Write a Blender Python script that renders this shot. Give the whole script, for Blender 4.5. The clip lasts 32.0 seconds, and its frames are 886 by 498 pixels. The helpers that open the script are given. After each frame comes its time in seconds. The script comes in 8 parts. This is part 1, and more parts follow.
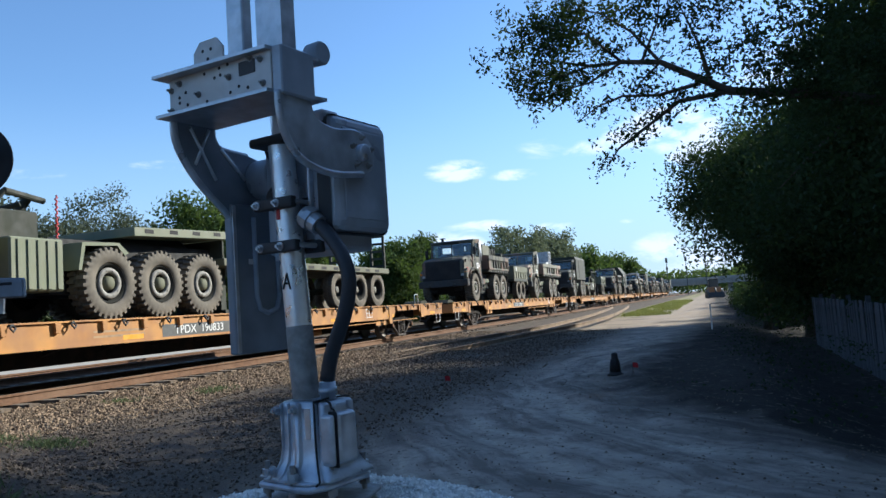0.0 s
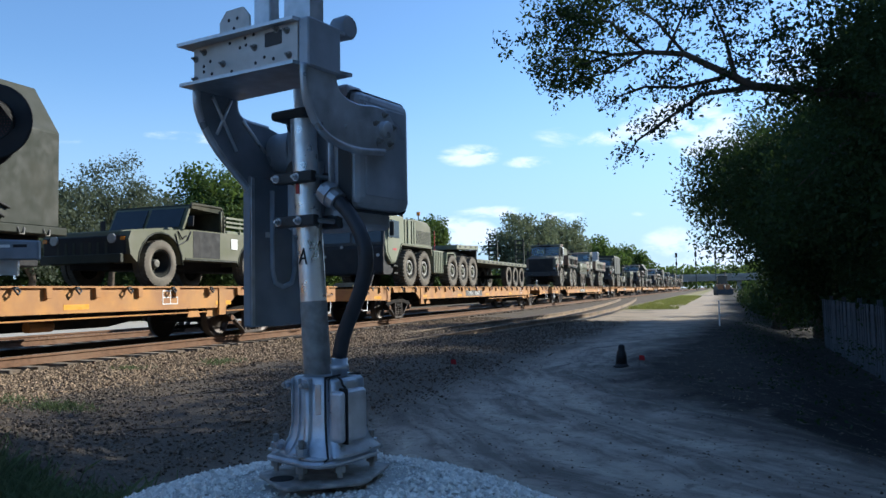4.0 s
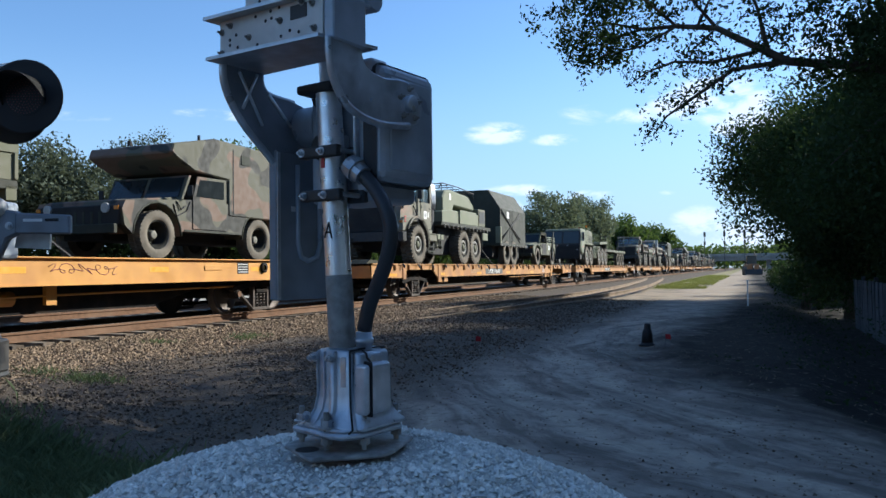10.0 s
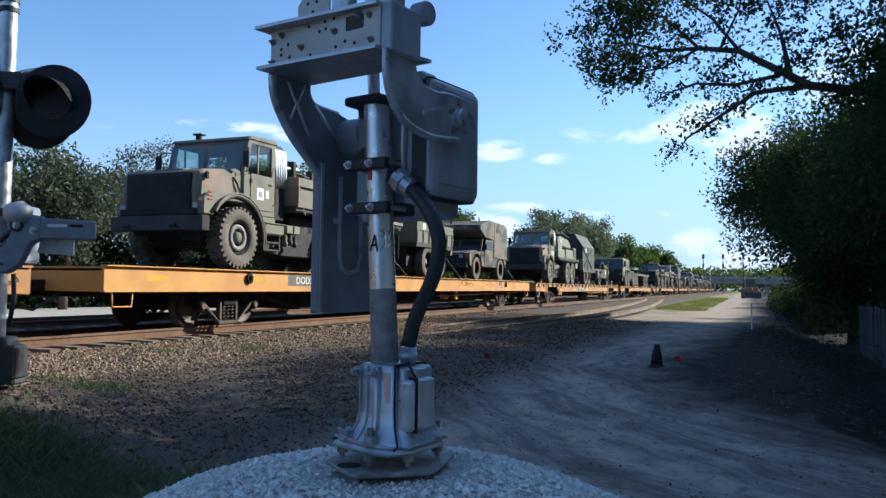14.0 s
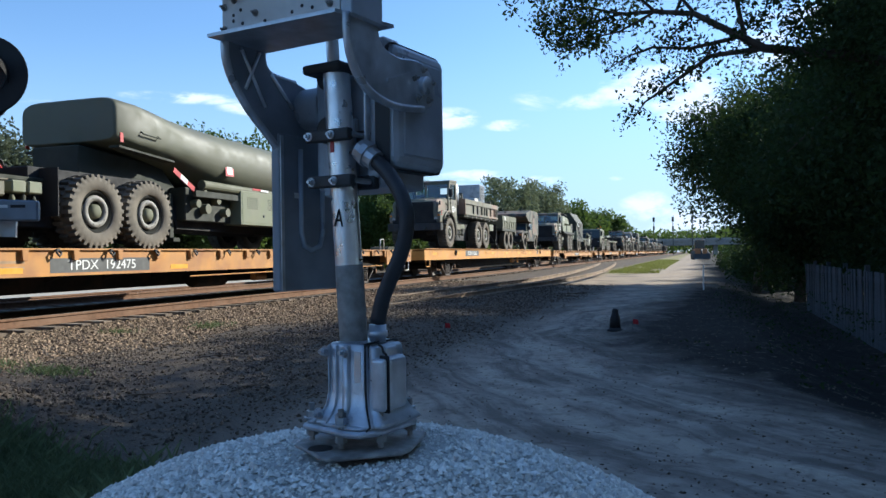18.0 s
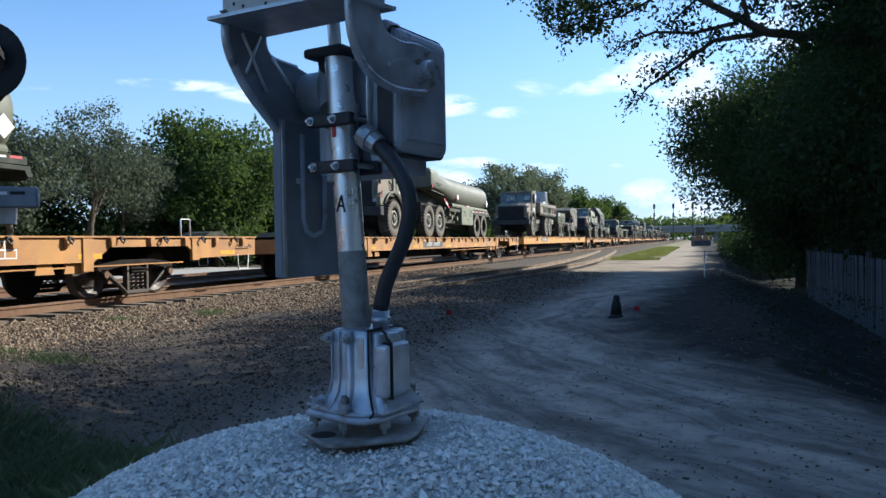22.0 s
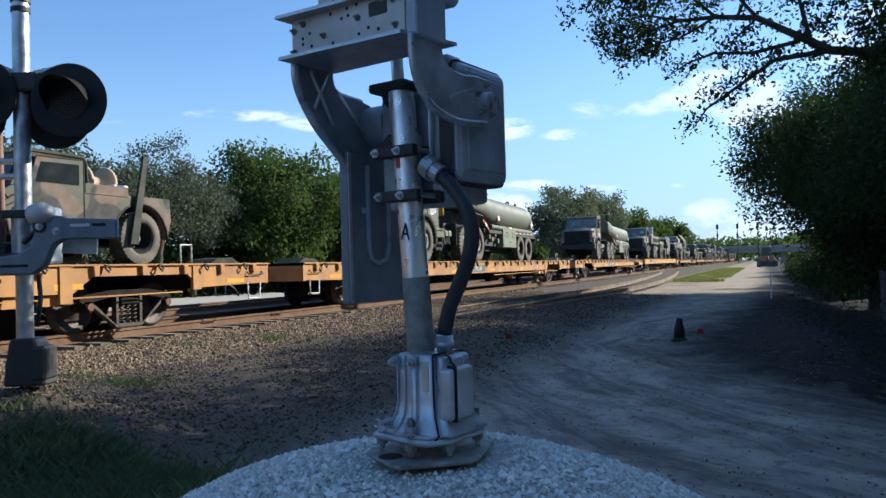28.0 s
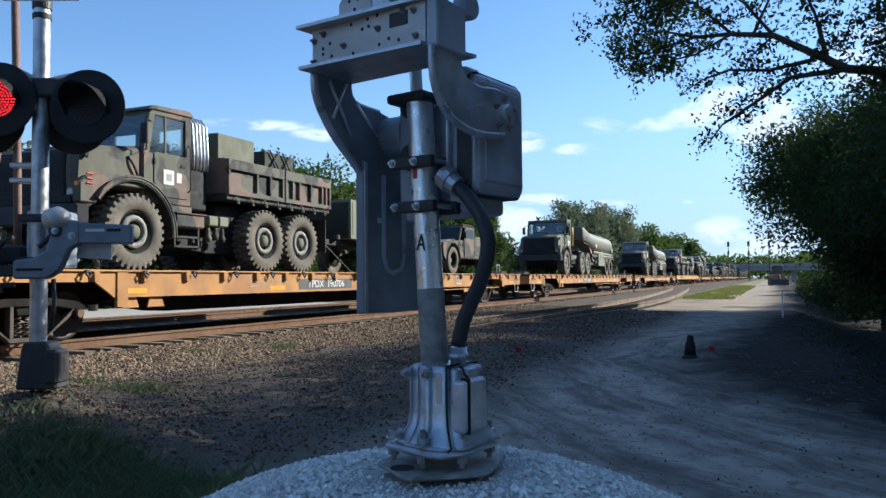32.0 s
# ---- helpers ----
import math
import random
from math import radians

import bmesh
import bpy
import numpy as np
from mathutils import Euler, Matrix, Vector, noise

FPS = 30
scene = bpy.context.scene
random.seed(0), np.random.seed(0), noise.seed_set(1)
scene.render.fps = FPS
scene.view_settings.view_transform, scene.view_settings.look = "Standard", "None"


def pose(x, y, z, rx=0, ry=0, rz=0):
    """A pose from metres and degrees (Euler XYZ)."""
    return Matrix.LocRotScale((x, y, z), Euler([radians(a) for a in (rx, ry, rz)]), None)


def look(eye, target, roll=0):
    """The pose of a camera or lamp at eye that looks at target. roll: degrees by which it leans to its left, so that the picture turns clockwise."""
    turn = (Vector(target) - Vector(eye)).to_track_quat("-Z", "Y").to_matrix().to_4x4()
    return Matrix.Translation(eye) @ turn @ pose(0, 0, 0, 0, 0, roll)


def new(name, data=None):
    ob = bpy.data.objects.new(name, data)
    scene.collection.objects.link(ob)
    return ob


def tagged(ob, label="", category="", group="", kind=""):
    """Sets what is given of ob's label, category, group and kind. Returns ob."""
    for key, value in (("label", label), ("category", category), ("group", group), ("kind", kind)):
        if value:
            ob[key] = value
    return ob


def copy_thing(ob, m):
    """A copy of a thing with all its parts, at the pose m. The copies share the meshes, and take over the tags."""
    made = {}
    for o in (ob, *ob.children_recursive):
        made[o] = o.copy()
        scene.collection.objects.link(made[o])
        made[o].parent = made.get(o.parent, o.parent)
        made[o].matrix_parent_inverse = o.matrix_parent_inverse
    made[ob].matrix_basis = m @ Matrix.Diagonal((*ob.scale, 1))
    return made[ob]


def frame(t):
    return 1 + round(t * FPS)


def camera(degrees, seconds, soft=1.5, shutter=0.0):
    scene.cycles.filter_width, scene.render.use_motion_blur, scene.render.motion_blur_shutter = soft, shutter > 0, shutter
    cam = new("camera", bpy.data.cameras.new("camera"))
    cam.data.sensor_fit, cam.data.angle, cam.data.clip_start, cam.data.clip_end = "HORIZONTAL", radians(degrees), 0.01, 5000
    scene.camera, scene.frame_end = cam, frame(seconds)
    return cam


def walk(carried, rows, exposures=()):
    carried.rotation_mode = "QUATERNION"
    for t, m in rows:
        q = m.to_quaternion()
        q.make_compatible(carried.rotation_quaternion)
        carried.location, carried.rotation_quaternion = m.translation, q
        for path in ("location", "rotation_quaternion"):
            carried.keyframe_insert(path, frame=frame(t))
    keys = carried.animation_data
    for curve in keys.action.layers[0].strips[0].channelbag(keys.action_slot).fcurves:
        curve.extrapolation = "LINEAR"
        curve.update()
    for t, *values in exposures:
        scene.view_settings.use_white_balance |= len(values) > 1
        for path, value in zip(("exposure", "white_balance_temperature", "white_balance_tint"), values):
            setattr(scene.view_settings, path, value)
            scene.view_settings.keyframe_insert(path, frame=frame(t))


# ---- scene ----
cam = camera(60.0, 32.0, soft=1.5)
PATH = [
    (0, (0.002, 0.641, 1.306), (-0.648, 2.526, 1.459), -3.9),
    (0.5, (-0.009, 0.641, 1.305), (-0.683, 2.518, 1.463), -3.3),
    (1, (-0.026, 0.637, 1.303), (-0.702, 2.512, 1.461), -2.8),
    (1.5, (-0.053, 0.64, 1.3), (-0.727, 2.517, 1.449), -2.1),
    (2, (-0.056, 0.644, 1.297), (-0.726, 2.524, 1.432), -1.8),
    (2.5, (-0.047, 0.651, 1.295), (-0.704, 2.536, 1.422), -2.0),
    (3, (-0.041, 0.649, 1.301), (-0.696, 2.535, 1.425), -1.8),
    (3.5, (-0.041, 0.648, 1.302), (-0.705, 2.53, 1.423), -1.4),
    (5.5, (-0.039, 0.656, 1.291), (-0.734, 2.53, 1.362), -0.9),
    (6, (-0.038, 0.656, 1.29), (-0.747, 2.525, 1.358), -1.3),
    (6.5, (-0.045, 0.666, 1.285), (-0.762, 2.531, 1.347), -1.1),
    (7, (-0.044, 0.658, 1.284), (-0.772, 2.52, 1.341), -0.5),
    (7.5, (-0.045, 0.659, 1.281), (-0.78, 2.518, 1.339), -0.3),
    (8, (-0.044, 0.663, 1.283), (-0.781, 2.522, 1.338), -0.3),
    (8.5, (-0.039, 0.656, 1.283), (-0.775, 2.515, 1.336), -0.4),
    (9, (-0.041, 0.654, 1.286), (-0.774, 2.514, 1.339), -0.5),
    (9.5, (-0.044, 0.657, 1.288), (-0.782, 2.516, 1.342), -0.6),
    (10, (-0.039, 0.656, 1.286), (-0.779, 2.513, 1.342), -0.7),
    (10.5, (-0.045, 0.662, 1.285), (-0.789, 2.518, 1.342), -0.8),
    (11, (-0.042, 0.667, 1.284), (-0.788, 2.522, 1.332), -0.8),
    (11.5, (-0.042, 0.677, 1.281), (-0.789, 2.531, 1.323), -0.9),
    (12, (-0.061, 0.65, 1.28), (-0.799, 2.508, 1.329), -1.1),
    (12.5, (-0.142, 0.578, 1.296), (-0.837, 2.453, 1.356), -1.8),
    (13, (-0.205, 0.604, 1.296), (-0.872, 2.488, 1.38), -1.4),
    (13.5, (-0.246, 0.633, 1.289), (-0.991, 2.485, 1.403), -0.0),
    (14, (-0.247, 0.61, 1.285), (-0.982, 2.467, 1.382), 0.7),
    (14.5, (-0.254, 0.563, 1.294), (-0.97, 2.43, 1.328), 0.2),
    (15, (-0.301, 0.615, 1.29), (-0.975, 2.497, 1.298), 0.4),
    (15.5, (-0.333, 0.688, 1.303), (-0.989, 2.577, 1.333), 0.5),
    (17.5, (-0.34, 0.702, 1.308), (-0.951, 2.606, 1.323), -0.3),
    (18, (-0.337, 0.687, 1.307), (-0.962, 2.587, 1.323), -0.9),
    (18.5, (-0.341, 0.7, 1.305), (-0.987, 2.592, 1.315), -1.2),
    (19, (-0.343, 0.702, 1.303), (-0.992, 2.593, 1.304), -1.0),
    (19.5, (-0.348, 0.708, 1.303), (-0.992, 2.602, 1.291), -0.6),
    (20, (-0.354, 0.711, 1.297), (-1.003, 2.603, 1.271), -0.6),
    (20.5, (-0.355, 0.712, 1.298), (-1.009, 2.601, 1.265), -0.6),
    (21, (-0.36, 0.714, 1.297), (-1.012, 2.604, 1.266), -0.7),
    (21.5, (-0.36, 0.718, 1.3), (-1.01, 2.61, 1.273), -0.8),
    (22, (-0.357, 0.707, 1.3), (-0.983, 2.606, 1.283), -1.0),
    (22.5, (-0.354, 0.7, 1.301), (-0.951, 2.609, 1.295), -1.4),
    (23, (-0.338, 0.701, 1.3), (-0.958, 2.603, 1.308), -1.8),
    (23.5, (-0.305, 0.712, 1.295), (-0.95, 2.605, 1.313), -1.5),
    (24, (-0.318, 0.684, 1.304), (-0.943, 2.584, 1.332), -1.0),
    (24.5, (-0.319, 0.657, 1.306), (-0.934, 2.56, 1.336), -0.9),
    (25, (-0.323, 0.652, 1.311), (-0.965, 2.547, 1.344), -1.0),
    (25.5, (-0.323, 0.654, 1.308), (-0.983, 2.542, 1.35), -0.9),
    (27.5, (-0.34, 0.634, 1.312), (-1.062, 2.499, 1.364), -0.9),
    (28, (-0.343, 0.619, 1.311), (-1.109, 2.466, 1.359), -1.6),
    (28.5, (-0.342, 0.594, 1.31), (-1.168, 2.414, 1.373), -1.9),
    (29, (-0.351, 0.6, 1.315), (-1.197, 2.411, 1.399), -1.5),
    (29.5, (-0.362, 0.602, 1.313), (-1.207, 2.413, 1.403), -0.9),
    (30, (-0.373, 0.608, 1.313), (-1.222, 2.417, 1.398), -0.5),
    (30.5, (-0.371, 0.607, 1.314), (-1.216, 2.418, 1.398), -0.5),
    (31, (-0.367, 0.604, 1.312), (-1.2, 2.42, 1.401), -0.7),
    (31.5, (-0.365, 0.607, 1.311), (-1.181, 2.431, 1.398), -0.6),
    (32, (-0.368, 0.612, 1.308), (-1.156, 2.449, 1.388), -0.5),
]
walk(cam, [(t, look(eye, target, roll)) for t, eye, target, roll in PATH], exposures=[(0, 0.93, 5450, 7.0), (9, 0.89, 5450, 7.0), (14, 0.91, 5450, 7.0), (18, 0.99, 5450, 7.0), (25, 0.99, 5450, 7.0), (28, 0.89, 5450, 7.0), (32, 0.89, 5450, 7.0)])

# ---- light ----
SUN_AZ, SUN_EL = 50.0, 26.0        # from +X towards +Y, and above the horizon
sun_dir = Vector((math.cos(radians(SUN_EL)) * math.cos(radians(SUN_AZ)), math.cos(radians(SUN_EL)) * math.sin(radians(SUN_AZ)), math.sin(radians(SUN_EL))))
world = bpy.data.worlds.new("sky")
scene.world = world
world.use_nodes = True


def sky_nodes():
    nt = world.node_tree
    N, L = nt.nodes, nt.links
    sky = N.new("ShaderNodeTexSky")
    sky.sky_type, sky.sun_disc = "NISHITA", False
    sky.sun_elevation, sky.sun_rotation = radians(SUN_EL), radians(90 - SUN_AZ)
    sky.dust_density, sky.ozone_density, sky.air_density = 0.25, 3.0, 1.0
    # fair-weather clouds: (bearing from +Y, height, half width, half height in degrees, density)
    co = N.new("ShaderNodeTexCoord")
    sep = N.new("ShaderNodeSeparateXYZ")
    L.new(co.outputs["Generated"], sep.inputs[0])

    def op(kind, a, b=None, c=None):
        n = N.new("ShaderNodeMath")
        n.operation = kind
        for slot, v in enumerate((a, b, c)):
            if v is None:
                continue
            if isinstance(v, (int, float)):
                n.inputs[slot].default_value = v
            else:
                L.new(v, n.inputs[slot])
        return n.outputs[0]

    bearing = op("MULTIPLY", op("ARCTAN2", sep.outputs[0], sep.outputs[1]), 57.2958)
    height = op("MULTIPLY", op("ARCSINE", sep.outputs[2]), 57.2958)
    flat = N.new("ShaderNodeCombineXYZ")
    L.new(op("MULTIPLY", bearing, 0.16), flat.inputs[0])
    L.new(op("MULTIPLY", height, 0.42), flat.inputs[1])
    no = N.new("ShaderNodeTexNoise")
    no.inputs["Scale"].default_value, no.inputs["Detail"].default_value, no.inputs["Roughness"].default_value = 1.7, 8.0, 0.6
    no.inputs["Distortion"].default_value = 0.4
    L.new(flat.outputs[0], no.inputs["Vector"])
    cover = None
    for az, el, w, h, k in ((-36.5, 11.3, 5.5, 0.55, 0.85), (-32.5, 10.7, 2.6, 0.7, 0.8), (-47.0, 10.6, 3.0, 0.5, 0.5), (-17.6, 10.1, 3.0, 1.0, 1.1), (-13.2, 9.5, 2.4, 0.55, 0.9), (-11.0, 11.2, 3.2, 1.0, 0.5), (-18.6, 4.0, 3.6, 2.0, 1.25), (-15.8, 5.9, 3.8, 0.55, 0.95), (-11.0, 5.4, 2.6, 0.5, 0.7), (-21.5, 2.6, 5.0, 1.4, 1.0), (-2.4, 11.6, 5.0, 2.0, 1.1), (-7.4, 11.0, 3.6, 0.9, 0.6), (0.5, 9.8, 3.5, 1.5, 0.9), (-3.2, 3.2, 2.6, 1.5, 0.85), (-0.5, 2.0, 4.0, 1.4, 0.75), (-5.3, 5.4, 0.8, 0.25, 0.7), (9.0, 14.0, 8.0, 3.0, 0.9), (40.0, 12.0, 14.0, 3.0, 0.7), (120.0, 14.0, 16.0, 4.0, 0.8), (-110.0, 13.0, 16.0, 3.0, 0.7), (180.0, 18.0, 14.0, 4.0, 0.7)):
        dx = op("DIVIDE", op("SUBTRACT", bearing, az), w)
        dy = op("DIVIDE", op("SUBTRACT", height, el), h)
        m = op("MULTIPLY", op("MAXIMUM", op("SUBTRACT", 1.0, op("ADD", op("MULTIPLY", dx, dx), op("MULTIPLY", dy, dy))), 0.0), k)
        cover = m if cover is None else op("MAXIMUM", cover, m)
    veil = op("MULTIPLY", cover, op("MULTIPLY_ADD", no.outputs[0], 2.6, -0.80))
    hz = N.new("ShaderNodeMapRange")
    hz.interpolation_type = "SMOOTHSTEP"
    hz.inputs[1].default_value, hz.inputs[2].default_value = 0.10, 0.52
    L.new(veil, hz.inputs[0])
    mul = op("MULTIPLY", hz.outputs[0], 0.92)
    mix = N.new("ShaderNodeMix")
    mix.data_type = "RGBA"
    L.new(mul, mix.inputs[0])
    # blue haze in the lowest part of the sky
    low = N.new("ShaderNodeMapRange")
    low.interpolation_type = "SMOOTHSTEP"
    low.inputs[1].default_value, low.inputs[2].default_value, low.inputs[3].default_value, low.inputs[4].default_value = 1.0, 17.0, 0.78, 0.0
    L.new(height, low.inputs[0])
    haze = N.new("ShaderNodeMix")
    haze.data_type = "RGBA"
    L.new(low.outputs[0], haze.inputs[0])
    L.new(sky.outputs[0], haze.inputs[6])
    haze.inputs[7].default_value = (2.9, 3.75, 4.65, 1)
    L.new(haze.outputs[2], mix.inputs[6])
    mix.inputs[7].default_value = (6.0, 6.2, 6.6, 1)
    L.new(mix.outputs[2], N["Background"].inputs[0])
    N["Background"].inputs[1].default_value = 0.096


sky_nodes()
lamp = bpy.data.lights.new("sun", "SUN")
lamp.energy, lamp.angle, lamp.color = 4.8, radians(0.5), (1.0, 0.87, 0.67)
new("sun", lamp).matrix_world = look(sun_dir * 100, (0, 0, 0))


# ---- materials ----
def surface(name, col, rough=0.7, metal=0.0, var=0.3, scale=6.0, bump=0.15, fine=60.0, dirt=None, amount=0.5, dscale=1.3, island=0.0, world_space=False, spread=(0.45, 0.7)):
    """A weathered surface: grain at two scales, stains of another colour and fine relief."""
    m = bpy.data.materials.new(name)
    m.use_nodes = True
    nt = m.node_tree
    N, L = nt.nodes, nt.links
    b = N["Principled BSDF"]
    b.inputs["Metallic"].default_value = metal
    if rough >= 0.85:
        b.inputs["Specular IOR Level"].default_value = 0.12
    if world_space:
        src = N.new("ShaderNodeNewGeometry").outputs["Position"]
    else:
        src = N.new("ShaderNodeTexCoord").outputs["Object"]

    def noise_at(s, detail=6.0):
        n = N.new("ShaderNodeTexNoise")
        n.inputs["Scale"].default_value, n.inputs["Detail"].default_value = s, detail
        L.new(src, n.inputs["Vector"])
        return n.outputs[0]

    def mixed(fac, a, c):
        x = N.new("ShaderNodeMix")
        x.data_type = "RGBA"
        for slot, v in ((0, fac), (6, a), (7, c)):
            if isinstance(v, tuple):
                x.inputs[slot].default_value = (*v, 1)
            elif isinstance(v, (int, float)):
                x.inputs[slot].default_value = v
            else:
                L.new(v, x.inputs[slot])
        return x.outputs[2]

    def ramped(v, lo, hi):
        r = N.new("ShaderNodeMapRange")
        r.inputs[1].default_value, r.inputs[2].default_value = lo, hi
        L.new(v, r.inputs[0])
        return r.outputs[0]

    grain = ramped(noise_at(scale), 0.3, 0.7)
    c = mixed(grain, tuple(v * (1 - var) for v in col), tuple(min(1.0, v * (1 + var)) for v in col))
    if dirt:
        f = ramped(noise_at(dscale, 8.0), *spread)
        f2 = N.new("ShaderNodeMath")
        f2.operation = "MULTIPLY"
        L.new(f, f2.inputs[0])
        f2.inputs[1].default_value = amount
        c = mixed(f2.outputs[0], c, dirt)
    if island:
        g = N.new("ShaderNodeNewGeometry")
        i = N.new("ShaderNodeObjectInfo")
        a = N.new("ShaderNodeMath")
        a.operation = "ADD"
        L.new(g.outputs["Random Per Island"], a.inputs[0])
        L.new(i.outputs["Random"], a.inputs[1])
        fr = N.new("ShaderNodeMath")
        fr.operation = "FRACT"
        L.new(a.outputs[0], fr.inputs[0])
        hv = N.new("ShaderNodeHueSaturation")
        vr = N.new("ShaderNodeMapRange")
        vr.inputs[3].default_value, vr.inputs[4].default_value = 1 - island, 1 + island
        L.new(fr.outputs[0], vr.inputs[0])
        L.new(vr.outputs[0], hv.inputs["Value"])
        L.new(c, hv.inputs["Color"])
        c = hv.outputs[0]
    L.new(c, b.inputs["Base Color"])
    rr = N.new("ShaderNodeMapRange")
    rr.inputs[3].default_value, rr.inputs[4].default_value = max(0.05, rough - 0.12), min(1.0, rough + 0.12)
    L.new(grain, rr.inputs[0])
    L.new(rr.outputs[0], b.inputs["Roughness"])
    if bump:
        bp = N.new("ShaderNodeBump")
        bp.inputs["Strength"].default_value, bp.inputs["Distance"].default_value = bump, 0.02
        L.new(noise_at(fine), bp.inputs["Height"])
        L.new(bp.outputs[0], b.inputs["Normal"])
    return m


def camouflage(name, dull=1.0):
    """Woodland camouflage paint: soft-edged patches of green, brown and black."""
    k = 0.62 + 0.38 * dull
    m = surface(name, (0.138 * k, 0.136 * k, 0.092 * k), 0.75, 0.0, 0.15, 8.0, 0.05)
    nt = m.node_tree
    N, L = nt.nodes, nt.links
    b = N["Principled BSDF"]
    old = b.inputs["Base Color"].links[0].from_socket
    co = N.new("ShaderNodeTexCoord").outputs["Object"]
    for s, lo, colr in ((0.75 + 0.25 * (1 - dull), 0.53, (0.235 * k, 0.150 * k, 0.105 * k)), (0.95 + 0.3 * (1 - dull), 0.60 - 0.03 * (1 - dull), (0.060 * dull + 0.022, 0.062 * dull + 0.023, 0.052 * dull + 0.02))):
        n = N.new("ShaderNodeTexNoise")
        n.inputs["Scale"].default_value, n.inputs["Detail"].default_value = s, 1.0
        sh = N.new("ShaderNodeVectorMath")
        sh.operation = "ADD"
        sh.inputs[1].default_value = (s * 11, s * 7, s * 3)
        L.new(co, sh.inputs[0])
        L.new(sh.outputs[0], n.inputs["Vector"])
        r = N.new("ShaderNodeMapRange")
        r.inputs[1].default_value, r.inputs[2].default_value = lo, lo + 0.02 + 0.05 * dull
        L.new(n.outputs[0], r.inputs[0])
        x = N.new("ShaderNodeMix")
        x.data_type = "RGBA"
        L.new(r.outputs[0], x.inputs[0])
        L.new(old, x.inputs[6])
        x.inputs[7].default_value = (*colr, 1)
        old = x.outputs[2]
    # road dust over everything
    n = N.new("ShaderNodeTexNoise")
    n.inputs["Scale"].default_value = 2.3
    L.new(co, n.inputs["Vector"])
    r = N.new("ShaderNodeMapRange")
    r.inputs[1].default_value, r.inputs[2].default_value, r.inputs[4].default_value = 0.25, 0.72, 0.10 + 0.35 * dull
    L.new(n.outputs[0], r.inputs[0])
    x = N.new("ShaderNodeMix")
    x.data_type = "RGBA"
    L.new(r.outputs[0], x.inputs[0])
    L.new(old, x.inputs[6])
    x.inputs[7].default_value = (0.235, 0.203, 0.165, 1)
    L.new(x.outputs[2], b.inputs["Base Color"])
    return m


def leafy(name, col, through_col):
    m = bpy.data.materials.new(name)
    m.use_nodes = True
    N, L = m.node_tree.nodes, m.node_tree.links
    b = N["Principled BSDF"]
    b.inputs["Roughness"].default_value = 0.8
    b.inputs["Specular IOR Level"].default_value = 0.12
    g = N.new("ShaderNodeNewGeometry")
    r = N.new("ShaderNodeValToRGB")
    r.color_ramp.elements[0].color = (*(v * 0.55 for v in col), 1)
    r.color_ramp.elements[1].color = (*(v * 1.5 for v in col), 1)
    L.new(g.outputs["Random Per Island"], r.inputs[0])
    L.new(r.outputs[0], b.inputs["Base Color"])
    t = N.new("ShaderNodeBsdfTranslucent")
    t.inputs[0].default_value = (*through_col, 1)
    x = N.new("ShaderNodeMixShader")
    x.inputs[0].default_value = 0.27
    L.new(b.outputs[0], x.inputs[1])
    L.new(t.outputs[0], x.inputs[2])
    L.new(x.outputs[0], N["Material Output"].inputs[0])
    return m


def glowing(name, col, power):
    m = bpy.data.materials.new(name)
    m.use_nodes = True
    b = m.node_tree.nodes["Principled BSDF"]
    b.inputs["Base Color"].default_value = (*col, 1)
    b.inputs["Emission Color"].default_value = (*col, 1)
    b.inputs["Emission Strength"].default_value = power
    return m


DUST = (0.20, 0.175, 0.14)
galv = surface("galvanised_steel", (0.50, 0.52, 0.545), 0.42, 0.75, 0.25, 14, 0.06, 90, (0.22, 0.24, 0.26), 0.5, 5)
cast = surface("cast_aluminium", (0.57, 0.595, 0.63), 0.36, 0.55, 0.2, 9, 0.12, 120, (0.20, 0.21, 0.23), 0.6, 6)
bright = surface("aluminium_paint", (0.78, 0.79, 0.80), 0.34, 0.8, 0.05, 18, 0.015, 150, (0.45, 0.45, 0.46), 0.2, 8)
cream = surface("primed_plate", (0.58, 0.57, 0.54), 0.55, 0.1, 0.12, 12, 0.05, 100, (0.36, 0.33, 0.28), 0.4, 7)
housing = surface("grey_enamel", (0.39, 0.42, 0.46), 0.36, 0.1, 0.15, 7, 0.06, 90, (0.20, 0.21, 0.22), 0.5, 4)
rusty_pipe = surface("rusty_conduit", (0.20, 0.115, 0.09), 0.75, 0.1, 0.3, 12, 0.12, 80, (0.27, 0.20, 0.17), 0.6, 5)
oldzinc = surface("stained_zinc", (0.30, 0.29, 0.27), 0.7, 0.3, 0.3, 20, 0.15, 90, (0.10, 0.09, 0.08), 0.8, 9)
canister = surface("yellow_canister", (0.62, 0.36, 0.05), 0.5, 0.0, 0.1, 6, 0.03, 60, (0.40, 0.24, 0.08), 0.4, 4)
slate = surface("dark_grey_enamel", (0.31, 0.335, 0.37), 0.38, 0.1, 0.15, 7, 0.06, 90, (0.14, 0.15, 0.165), 0.5, 4)
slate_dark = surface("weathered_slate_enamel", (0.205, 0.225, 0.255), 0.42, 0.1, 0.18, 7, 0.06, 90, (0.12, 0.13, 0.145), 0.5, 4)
dark = surface("dark_steel", (0.035, 0.037, 0.04), 0.6, 0.3, 0.3, 8, 0.1, 80, (0.09, 0.07, 0.05), 0.4, 3)
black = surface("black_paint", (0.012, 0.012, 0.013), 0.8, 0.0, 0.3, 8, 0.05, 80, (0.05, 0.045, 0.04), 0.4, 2)
